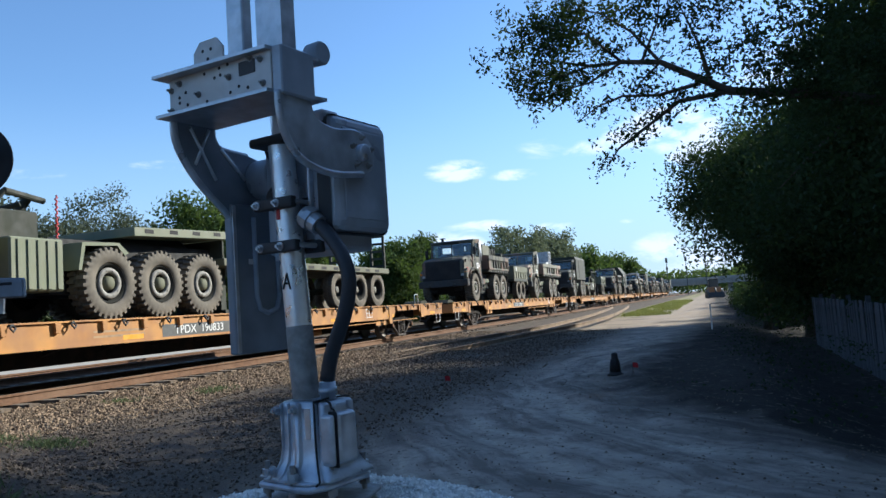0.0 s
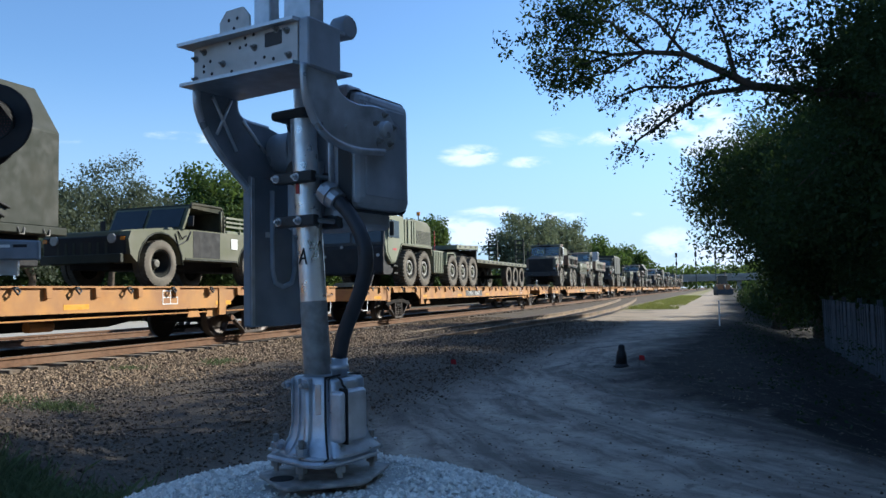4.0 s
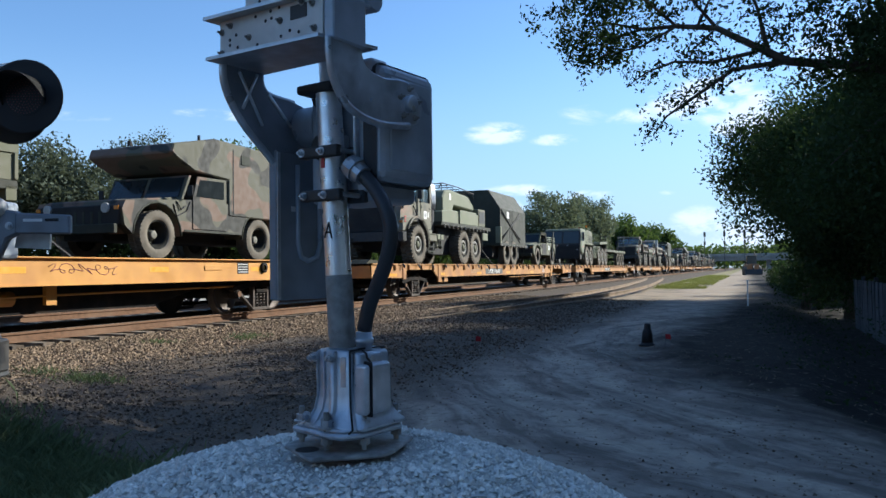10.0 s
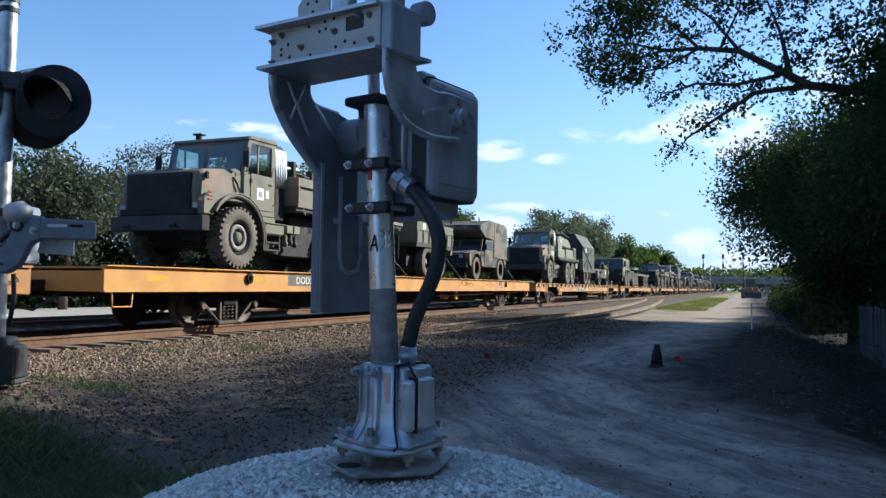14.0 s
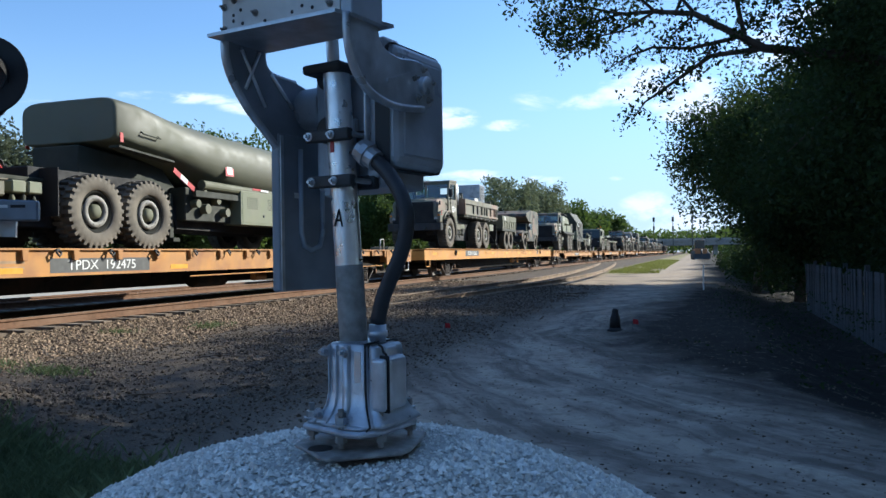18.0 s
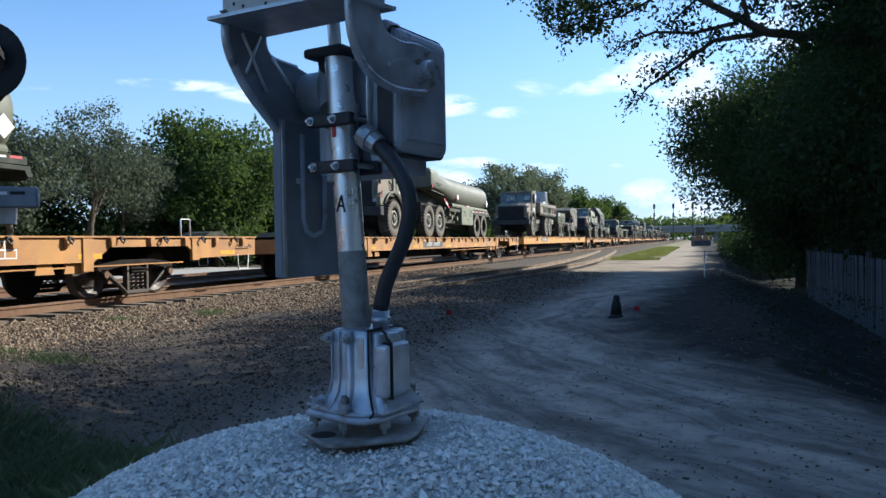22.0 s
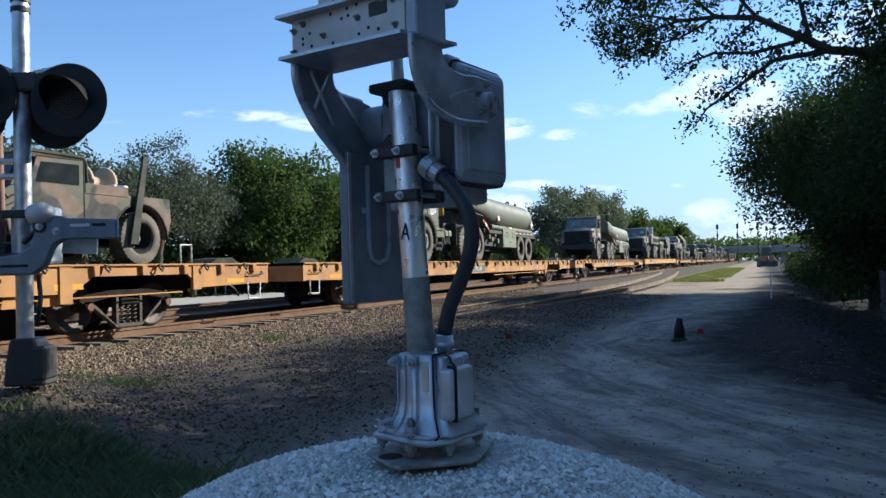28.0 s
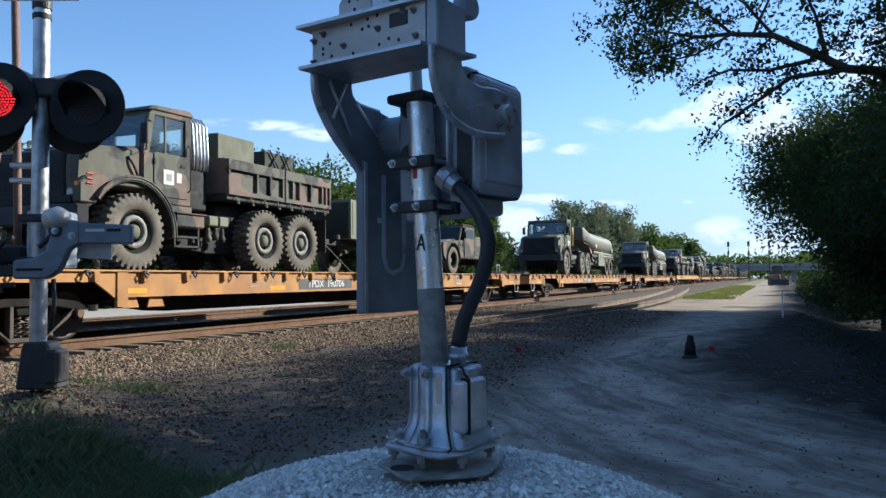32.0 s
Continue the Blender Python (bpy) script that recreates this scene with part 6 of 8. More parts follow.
        step = part("step_box", bm_box(sx * 0.72, sx * 1.16, 1.06, 1.86, 0.82, 1.08, 0.03), paint, t, "battery box with a step on top")
        part("step_lid", bm_box(sx * 0.70, sx * 1.19, 1.04, 1.88, 1.075, 1.10, 0.006), paint, step)
        part("rung", bm_box(sx * 0.9, sx * 1.15, 1.02, 1.7, 0.62, 0.66), olive_dark, step)
        part("rung", bm_box(sx * 0.9, sx * 1.15, 1.02, 1.7, 0.44, 0.48), olive_dark, step)
        part("rung_side", bm_box(sx * 1.12, sx * 1.15, 1.66, 1.70, 0.44, 0.82), olive_dark, step)
        part("rung_side", bm_box(sx * 1.12, sx * 1.15, 1.02, 1.06, 0.44, 0.82), olive_dark, step)
        tank = part("equipment_box", bm_box(sx * 0.55, sx * 1.12, 2.02, 2.30, 0.90, 1.10, 0.02), olive_pale, t)
        part("equipment_box", bm_box(sx * 0.55, sx * 1.12, 2.34, 2.62, 0.90, 1.10, 0.02), olive_pale, t)
        for k in range(3):
            part("valve", bm_lathe([(0, 0.03), (0.02, 0.07), (0.10, 0.075), (0.14, 0.045), (0.22, 0.05), (0.30, 0.03)], (sx * 1.02, 2.1 + 0.21 * k, 0.58 + 0.04 * (k % 2)), (sx * 1.02, 2.1 + 0.21 * k, 1.5), 10), olive_dark if k else olive, tank)
    bonnet = part("bonnet", bm_prism([(-1.08, 1.12), (-1.14, 1.5), (-1.12, 1.94), (-1.00, 2.05), (0.34, 2.24), (0.34, 1.4), (-0.5, 1.4)], -1.04, 1.04, "x", None, 0.09), paint, t, "long sloping bonnet")
    part("bonnet_rib", bm_prism([(-0.9, 2.05), (0.32, 2.225), (0.32, 2.265), (-0.9, 2.09)], -0.42, 0.42, "x", None, 0.01), paint, bonnet)
    gr = part("grille", bm_box(-0.86, 0.86, -1.165, -1.09, 1.16, 1.97, 0.05, None, None, 2), black, t, "dark radiator grille")
    for k in range(7):
        part("grille_bar", bm_box(-0.76, 0.76, -1.176, -1.164, 1.30 + 0.085 * k, 1.315 + 0.085 * k), black, gr)
    part("front_apron", bm_prism([(-1.10, 1.04), (-1.16, 1.10), (-1.16, 1.22), (-1.08, 1.22)], -1.0, 1.0, "x"), black, t)
    bump = part("bumper", bm_prism([(-1.26, -1.02), (-1.20, -1.22), (-0.9, -1.34), (0.9, -1.34), (1.20, -1.22), (1.26, -1.02), (1.18, -1.02), (1.10, -1.12), (-1.10, -1.12), (-1.18, -1.02)], 0.74, 1.06, "z", None, 0.02), dark, t, "heavy dark bumper")
    for x in (-0.6, 0.6):
        part("tow_shackle", bm_tube([(x, -1.32, 0.86), (x - 0.06, -1.42, 0.84), (x, -1.48, 0.82), (x + 0.06, -1.42, 0.84), (x, -1.32, 0.88)], 0.022, 6), olive_dark, bump)
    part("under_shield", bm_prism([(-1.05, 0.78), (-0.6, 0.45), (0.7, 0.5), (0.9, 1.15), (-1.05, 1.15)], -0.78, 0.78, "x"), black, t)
    # tanks and lines between the axles, and a black block standing for underside shade
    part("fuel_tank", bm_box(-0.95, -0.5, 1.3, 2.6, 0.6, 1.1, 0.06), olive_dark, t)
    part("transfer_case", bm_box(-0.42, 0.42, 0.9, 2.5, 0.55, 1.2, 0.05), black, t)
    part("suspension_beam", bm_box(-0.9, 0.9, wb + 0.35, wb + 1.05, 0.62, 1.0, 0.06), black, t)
    part("under_frame", bm_prism([(0.95, 0.52), (0.95, 1.16), (2.6, 1.16), (2.6, 1.40), (wb + 2.1, 1.40), (wb + 2.2, 0.75), (wb + 1.9, 0.42), (wb - 0.6, 0.36), (2.3, 0.36)], -0.80, 0.80, "x", None, 0.02), black, t, "solid black fill for the shaded frame and drive line")
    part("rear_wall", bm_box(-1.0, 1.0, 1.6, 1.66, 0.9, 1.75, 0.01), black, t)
    part("exhaust_stack", bm_cyl((-0.55, 0.75, 3.0), (-0.55, 0.75, 3.16), 0.07, None, 12), black, t)
    part("rain_cap", bm_box(-0.66, -0.42, 0.66, 0.86, 3.16, 3.20, 0.01), black, t)


def intake_pipes(t):
    for k in range(5):
        y = 1.70 + 0.10 * k
        part("intake_pipe", bm_tube([(0.60, y - 0.08, 2.86), (0.72, y - 0.06, 3.02), (0.86, y - 0.03, 3.02), (0.96, y, 2.88), (0.98, y + 0.02, 2.3), (0.96, y + 0.03, 2.0)], 0.034, 8), galv, t, "grey intake pipe")
    part("intake_body", bm_box(0.2, 0.95, 1.64, 2.14, 1.2, 2.1, 0.03), black, t)


def cargo_bed(t, paint, y0=2.42, y1=6.36):
    bed = part("cargo_bed", bm_box(-1.22, 1.22, y0, y1, 1.46, 1.60, 0.015), olive_dark, t, "steel cargo bed")
    for sx in (-1, 1):
        mid = (y0 + y1) / 2
        for a, b in ((y0, mid - 0.02), (mid + 0.02, y1)):
            side = part("side_board", bm_box(sx * 1.17, sx * 1.21, a, b, 1.60, 2.30, 0.008), paint, bed)
            stops = (0.02, 0.50, 0.74, 0.98) if a == y0 else (0.02, 0.16, 0.30, 0.55, 0.80, 0.89, 0.98)
            for k in stops:
                y = a + (b - a) * k
                part("rib", bm_box(sx * 1.205, sx * 1.275, y - 0.035, y + 0.035, 1.66, 2.08, 0.006), paint, side)
            part("top_rail", bm_box(sx * 1.205, sx * 1.277, a, b, 2.08, 2.30, 0.010), paint, side)
            part("bottom_rail", bm_box(sx * 1.205, sx * 1.277, a, b, 1.56, 1.66, 0.010), paint, side)
        for k in range(8):
            y = y0 + 0.3 + k * (y1 - y0 - 0.6) / 7
            part("tie_ring", bm_tube([(sx * 1.27, y - 0.04, 1.55), (sx * 1.285, y - 0.035, 1.40), (sx * 1.285, y + 0.035, 1.40), (sx * 1.24, y + 0.05, 1.52)], 0.013, 5), oldzinc, bed)
    part("headboard", bm_box(-1.17, 1.17, y0, y0 + 0.05, 1.6, 2.32, 0.008), paint, bed)
    part("tailgate", bm_box(-1.17, 1.17, y1 - 0.05, y1, 1.6, 2.30, 0.008), paint, bed)
    for sx in (-1, 1):
        part("mud_flap", bm_box(sx * 0.80, sx * 1.20, y1 - 0.16, y1 - 0.14, 0.5, 1.3), black, bed)
        part("tail_lamp", bm_box(sx * 0.95, sx * 1.1, y1, y1 + 0.03, 1.50, 1.58), redp, bed)
    return bed


def gun_frame(t, y, z):
    """A clutter of tubes and small fittings standing on a load bed."""
    f = part("rack_frame", bm_tube([(0.2, y - 0.9, z + 0.22), (0.6, y, z + 0.25), (0.5, y + 1.1, z + 0.20)], 0.035, 8), olive_dark, t, "tubular equipment frame")
    for dy, h in ((-0.6, 0.35), (-0.2, 0.55), (0.3, 0.30), (0.7, 0.42)):
        part("fitting", bm_box(0.42, 0.62, y + dy - 0.07, y + dy + 0.07, z, z + h, 0.02), olive_dark, f)
    part("fitting", bm_cyl((0.5, y - 0.5, z + 0.34), (0.5, y + 0.1, z + 0.38), 0.06, None, 10), galv, f)


def build_cargo_truck(paint, label, load, wb=3.72, y0=2.42, y1=6.36):
    t = thing("military_truck", label, "truck", None, "trucks on the train")
    truck_cab(t, paint, wb)
    intake_pipes(t)
    cargo_bed(t, paint, y0, y1)
    if load == "crate":
        c = part("load_crate", bm_box(-0.7, 0.85, 6.35, 7.30, 1.6, 3.32, 0.015), slate, t, "tall grey cooling unit with a mesh side")
        part("grille_panel", bm_box(0.85, 0.862, 6.45, 7.20, 2.30, 3.24), dark, c)
        for k in range(14):
            part("grille_slat", bm_box(0.862, 0.868, 6.46, 7.19, 2.33 + 0.065 * k, 2.345 + 0.065 * k), slate, c)
        for y0, y1, z in ((5.0, 5.7, 2.52), (5.75, 6.3, 2.42)):
            part("load_case", bm_box(0.1, 0.95, y0, y1, 1.6, z, 0.02), cream if y0 < 5.5 else olive_pale, t)
        part("load_case", bm_box(-0.9, 0.6, 4.0, 4.95, 1.6, 2.35, 0.02), olive_dark, t)
        for sx in (-1, 1):
            part("stowage_box", bm_box(sx * 0.6, sx * 1.18, 7.0, 7.8, 0.92, 1.26, 0.02), olive_pale, t)
        gun_frame(t, 3.3, 2.30)
    elif load == "boxes":
        part("load_crate", bm_box(0.05, 0.95, 2.46, 3.70, 1.6, 2.86, 0.03), olive, t, "olive equipment crate")
        b = part("load_case", bm_box(-0.9, 0.8, 4.25, 5.40, 1.6, 2.76, 0.02), olive_dark, t)
        for p, q in (((4.35, 2.35), (4.80, 2.80)), ((4.80, 2.35), (4.40, 2.80)), ((4.85, 2.35), (5.25, 2.80)), ((5.25, 2.35), (4.90, 2.80))):
            part("strap", bm_tube([(0.84, *p), (0.84, *q)], 0.018, 5), black, b)
    elif load == "seats":
        gun_frame(t, 4.4, 2.28)
    return t


def build_loaded_truck():
    """Truck with its side boards off, carrying a long angular tank body."""
    t = thing("military_truck", "camouflaged heavy truck carrying a pale olive equipment body", "truck", None, "trucks on the train")
    truck_cab(t, camo, 4.5)
    intake_pipes(t)
    bed = part("cargo_bed", bm_box(-1.24, 1.24, 2.10, 7.87, 1.44, 1.58, 0.015), olive_dark, t, "bare flat bed")
    for k in range(12):
        y = 2.4 + k * 0.45
        part("tie_ring", bm_tube([(1.25, y - 0.05, 1.5), (1.27, y - 0.04, 1.36), (1.27, y + 0.04, 1.36), (1.25, y + 0.05, 1.5)], 0.014, 5), oldzinc, bed)
    for sx in (-1, 1):
        part("stowage_box", bm_box(sx * 0.6, sx * 1.2, 6.95, 7.6, 1.02, 1.34, 0.02), olive_pale, bed)
        part("mud_flap", bm_box(sx * 0.80, sx * 1.20, 6.8, 6.83, 0.5, 1.35), black, bed)
    LOAD = 0.67
    h = part("equipment_body", bm_prism([(2.2, 1.75), (2.2, 2.55), (2.5, 2.82), (3.0, 2.90), (5.1, 2.80), (5.75, 2.45), (5.75, 2.25), (3.4, 2.30), (3.1, 1.80)], -0.85, 0.98, "x", None, 0.05), olive_pale, t, "long angular pale olive body")
    h.matrix_basis = pose(0, LOAD, 0)
    part("lower_body", bm_prism([(1.9, 1.58), (1.9, 2.0), (2.6, 2.1), (6.2, 2.1), (6.2, 1.58)], -1.05, 1.08, "x", None, 0.03), olive_pale, h)
    part("locker", bm_box(0.95, 1.14, 3.67, 5.6, 1.6, 2.15, 0.015), olive_pale, h)
    part("radiator", bm_box(-0.2, 1.1, 6.0, 6.9, 1.6, 2.35, 0.03), olive, h)
    part("radiator_mesh", bm_box(1.1, 1.112, 6.1, 6.8, 1.75, 2.25), dark, h)
    part("label_sheet", bm_box(0.984, 0.989, 2.9, 3.1, 2.5, 2.75), white, h)
    for z, x in ((3.15, 0.75), (3.15, -0.6)):
        part("roof_rail", bm_tube([(x, 2.4, z - 0.25), (x, 2.7, z), (x, 4.4, z), (x, 6.4, z - 0.12)], 0.022, 6), black, h)
    for y in (2.7, 3.3, 3.9, 4.6, 5.2, 5.8, 6.35):
        part("roof_bar", bm_tube([(-0.6, y, 3.13 - 0.03 * (y - 2.7)), (0.75, y, 3.13 - 0.03 * (y - 2.7))], 0.018, 6), black, h)
        part("roof_post", bm_tube([(0.75, y, 2.75), (0.75, y, 3.13 - 0.03 * (y - 2.7))], 0.016, 5), black, h)
    part("mast", bm_cyl((0.3, 7.6, 1.58), (0.3, 7.6, 2.95), 0.03, None, 8), black, t)
    part("mast_arm", bm_box(-0.2, 0.9, 7.57, 7.63, 2.05, 2.12), black, t)
    return t


def build_tanker(paint, stain):
    """Tractor and its fuel tank semitrailer: hitched, moving as one."""
    t = thing("fuel_tanker", "olive fuel tank semitrailer hitched to a bonneted military tractor", "tanker truck", None, "tankers on the train")
    truck_cab(t, paint)
    part("fifth_wheel", bm_prism([(3.9, 1.12), (5.2, 1.12), (5.1, 1.30), (4.0, 1.30)], -0.5, 0.5, "x", None, 0.02), dark, t)
    for sx in (-1, 1):
        part("mud_flap", bm_box(sx * 0.80, sx * 1.20, 2.86, 2.88, 0.55, 1.38), black, t)
    part("deck_plate", bm_box(-0.9, 0.9, 1.95, 3.1, 1.13, 1.20, 0.01), olive_dark, t)
    for k in range(3):
        pts = [(0.35 + 0.12 * k, 1.5 + 0.9 * i / 30, 2.35 - 1.0 * (i / 30) ** 0.8 + 0.03 * math.sin(i * 2.2)) for i in range(31)]
        part("air_hose", bm_tube(pts, 0.018, 5), redp if k < 2 else black, t, "coiled red air hose" if k < 2 else "")
    part("light_bar", bm_box(-0.9, 0.9, 1.7, 1.78, 1.3, 1.5), olive_dark, t)
    # tank
    seg = 36
    tank = bmesh.new()
    rings = []
    for y, k, dz, hi, lo in ((4.30, 0.96, 0.27, 0.54, 0.28), (4.37, 1.0, 0.27, 0.56, 0.30), (5.0, 1.0, 0.24, 0.58, 0.34), (5.4, 1.0, 0.22, 0.60, 0.38), (6.2, 1.0, 0.14, 0.65, 0.48), (7.0, 1.0, 0.06, 0.70, 0.60), (7.8, 1.0, 0.00, 0.72, 0.70), (9.0, 1.0, -0.03, 0.72, 0.77), (12.6, 1.0, -0.09, 0.71, 0.77), (13.05, 1.0, -0.10, 0.71, 0.77), (13.2, 0.96, -0.10, 0.71, 0.77), (13.27, 0.86, -0.10, 0.71, 0.77)):
        ring = []
        for j in range(seg):
            a = 2 * math.pi * j / seg
            cx, sz = math.cos(a), math.sin(a)
            ex = 0.30 + 0.52 * min(1.0, max(0.0, (y - 4.9) / 1.6))
            zz = (hi if sz > 0 else lo) * abs(sz) ** ex * (1 if sz > 0 else -1)
            ring.append(tank.verts.new((1.14 * k * abs(cx) ** ex * (1 if cx > 0 else -1), y, 2.06 + dz + zz * k)))
        rings.append(ring)
    for p, q in zip(rings, rings[1:]):
        for j in range(seg):
            tank.faces.new((p[j], p[(j + 1) % seg], q[(j + 1) % seg], q[j])).smooth = True
    tank.faces.new(rings[0][::-1])
    tank.faces.new(rings[-1])
    bmesh.ops.recalc_face_normals(tank, faces=tank.faces[:])
    olive_tank = bpy.data.materials.get("tank_paint") or surface("tank_paint", (0.100, 0.103, 0.068), 0.62, 0.0, 0.12, 3, 0.03, 60, (0.115, 0.11, 0.08), 0.45, 0.9)
    body = part("tank", tank, olive_tank, t, "long olive fuel tank with rounded ends")
    for y in (7.0, 9.8):
        part("manhole", bm_cyl((0, y, 2.66), (0, y, 2.80), 0.28, None, 20, None, True, 0.02), olive, body)
    part("roof_guard", bm_tube([(0.3, 12.0, 2.62), (0.32, 12.02, 2.80), (0.2, 12.2, 2.84), (0.05, 12.4, 2.80), (-0.1, 12.5, 2.62)], 0.035, 8), dark, body)
    part("roof_guard", bm_tube([(0.5, 12.35, 2.60), (0.5, 12.4, 2.74), (0.45, 12.75, 2.74), (0.4, 12.85, 2.60)], 0.035, 8), dark, body)
    for sx in (-1, 1):
        part("hose_tube", bm_cyl((sx * 1.08, 7.0, 1.42), (sx * 1.08, 13.0, 1.34), 0.11, None, 14), olive, body, "long hose tube along the tank")
        part("reflective_tape", bm_box(sx * 1.185, sx * 1.195, 8.9, 9.25, 1.44, 1.49), redp, body)
        part("reflective_tape", bm_box(sx * 1.185, sx * 1.195, 9.25, 9.6, 1.43, 1.48), white, body)
        skirt = part("side_frame", bm_box(sx * 1.05, sx * 1.15, 6.7, 13.4, 1.14, 1.28, 0.01), olive_dark, body)
        for k in range(10):
            y = 10.35 + 0.3 * k
            part("reflective_tape", bm_box(sx * 1.15, sx * 1.158, y, y + 0.24, 1.23, 1.275), redp if k % 2 else white, skirt)
        cab = part("pump_cabinet", bm_box(sx * 0.55, sx * 1.20, 8.35, 10.25, 0.58, 1.40, 0.015), olive_pale, t, "pump cabinet with vent holes")
        part("door_seam", bm_box(sx * 1.20, sx * 1.206, 8.42, 10.18, 0.64, 1.34, 0.004), olive_pale, cab)
        holes = bmesh.new()
        for gy in (8.62, 9.55):
            for i in range(9):
                for j in range(7):
                    yy, zz = gy + i * 0.055, 0.98 + j * 0.042
                    bm_box(sx * 1.206, sx * 1.2075, yy, yy + 0.03, zz, zz + 0.02, 0, holes)
        part("vent_grid", holes, black, cab)
        part("latch", bm_cyl((sx * 1.206, 9.35, 0.82), (sx * 1.225, 9.35, 0.82), 0.03, None, 12), dark, cab)
        part("outrigger_board", bm_prism([(5.98, 1.70), (6.66, 1.34), (6.62, 1.24), (5.94, 1.60)], sx * 1.14, sx * 1.16, "x"), redp, body, "red and white tape board")
        part("tape_block", bm_prism([(6.2, 1.585), (6.42, 1.465), (6.385, 1.365), (6.165, 1.485)], sx * 1.16, sx * 1.164, "x"), white, body)
        part("shelf_edge", bm_prism([(4.4, 1.96), (6.0, 1.84), (6.0, 1.80), (4.4, 1.92)], sx * 0.9, sx * 1.14, "x"), olive_dark, body)
        part("front_marker", bm_box(sx * 1.13, sx * 1.15, 4.42, 4.50, 2.02, 2.2), redp, body)
        part("step_iron", bm_tube([(sx * 1.13, 5.0, 2.3), (sx * 1.20, 5.0, 2.25), (sx * 1.20, 5.5, 2.22), (sx * 1.13, 5.5, 2.27)], 0.014, 6), olive_dark, body)
        valves = part("valve_bay", bm_box(sx * 0.5, sx * 0.95, 6.6, 8.3, 0.62, 1.35, 0.02), olive_dark, t)
        for y, z, r in ((6.85, 1.0, 0.09), (7.2, 0.9, 0.11), (7.6, 1.1, 0.08), (7.95, 0.85, 0.10), (7.1, 1.25, 0.07)):
            part("valve", bm_cyl((sx * 0.95, y, z), (sx * 1.12, y, z), r, None, 12), olive, valves)
        part("rear_fender", bm_prism([(10.3, 1.18), (13.4, 1.12), (13.45, 0.95), (13.35, 0.95), (13.3, 1.05), (10.3, 1.10)], sx * 0.85, sx * 1.2, "x"), olive_dark, t)
        part("landing_leg", bm_box(sx * 0.62, sx * 0.74, 6.35, 6.48, 0.25, 1.2, 0.01), olive_dark, t)
        part("landing_foot", bm_box(sx * 0.5, sx * 0.86, 6.3, 6.53, 0.16, 0.25, 0.01), olive_dark, t)
        for y in (10.95, 12.2):
            wheel(t, sx * 1.05, y, "trailer")
    for y in (10.95, 12.2):
        part("axle", bm_cyl((-1.0, y, 0.56), (1.0, y, 0.56), 0.07, None, 10), olive_dark, t)
    part("trailer_frame", bm_box(-0.45, 0.45, 6.5, 13.3, 0.95, 1.25, 0.01), olive_dark, t)
    # black block put in for the shade below the tank
    part("under_frame", bm_prism([(6.4, 0.95), (6.6, 0.45), (10.2, 0.38), (13.1, 0.42), (13.2, 0.98)], -0.72, 0.72, "x"), black, t, "solid black fill for the shaded tank cradle and axles")
    part("gooseneck", bm_prism([(4.0, 1.30), (4.0, 1.95), (6.3, 1.8), (6.9, 1.25), (6.9, 0.95), (6.3, 1.0), (5.6, 1.30)], -0.55, 0.55, "x", None, 0.02), olive_dark, t)
    if stain:
        part("intake_canister", bm_lathe([(0, 0.10), (0.02, 0.125), (0.62, 0.125), (0.66, 0.135), (0.80, 0.135), (0.84, 0.125), (1.0, 0.125), (1.04, 0.09), (1.05, 0.02)], (1.02, 1.86, 1.62), (1.02, 1.86, 2.62), 20), canister, t, "yellow ribbed intake canister", True)
        part("exhaust_stack", bm_cyl((0.95, 1.66, 1.6), (0.95, 1.66, 3.26), 0.075, None, 14), black, t)
        part("snorkel", bm_tube([(1.12, 0.30, 2.1), (1.14, 0.34, 2.5), (1.10, 0.50, 3.05), (1.06, 0.62, 3.22)], 0.035, 8), olive_dark, t)
        part("heat_shield", bm_box(1.02, 1.04, 1.58, 1.74, 1.7, 2.9), black, t)
    pl = part("placard", bm_prism([(1.128, 1.70), (1.142, 1.70), (1.122, 1.96), (1.108, 1.96)], 7.85, 8.18, "y"), redp, t, "red-edged paper placard on the tank")
    part("paper", bm_prism([(1.140, 1.74), (1.146, 1.74), (1.128, 1.92), (1.122, 1.92)], 7.91, 8.12, "y"), white, pl)
    part("hazard_diamond", bm_prism([(12.75, 1.72), (12.95, 1.92), (13.15, 1.72), (12.95, 1.52)], 1.16, 1.17, "x"), cream, t, "diamond hazard placard")
    part("rear_bar", bm_box(-1.15, 1.15, 13.35, 13.45, 0.9, 1.1, 0.01), olive_dark, t)
    return t


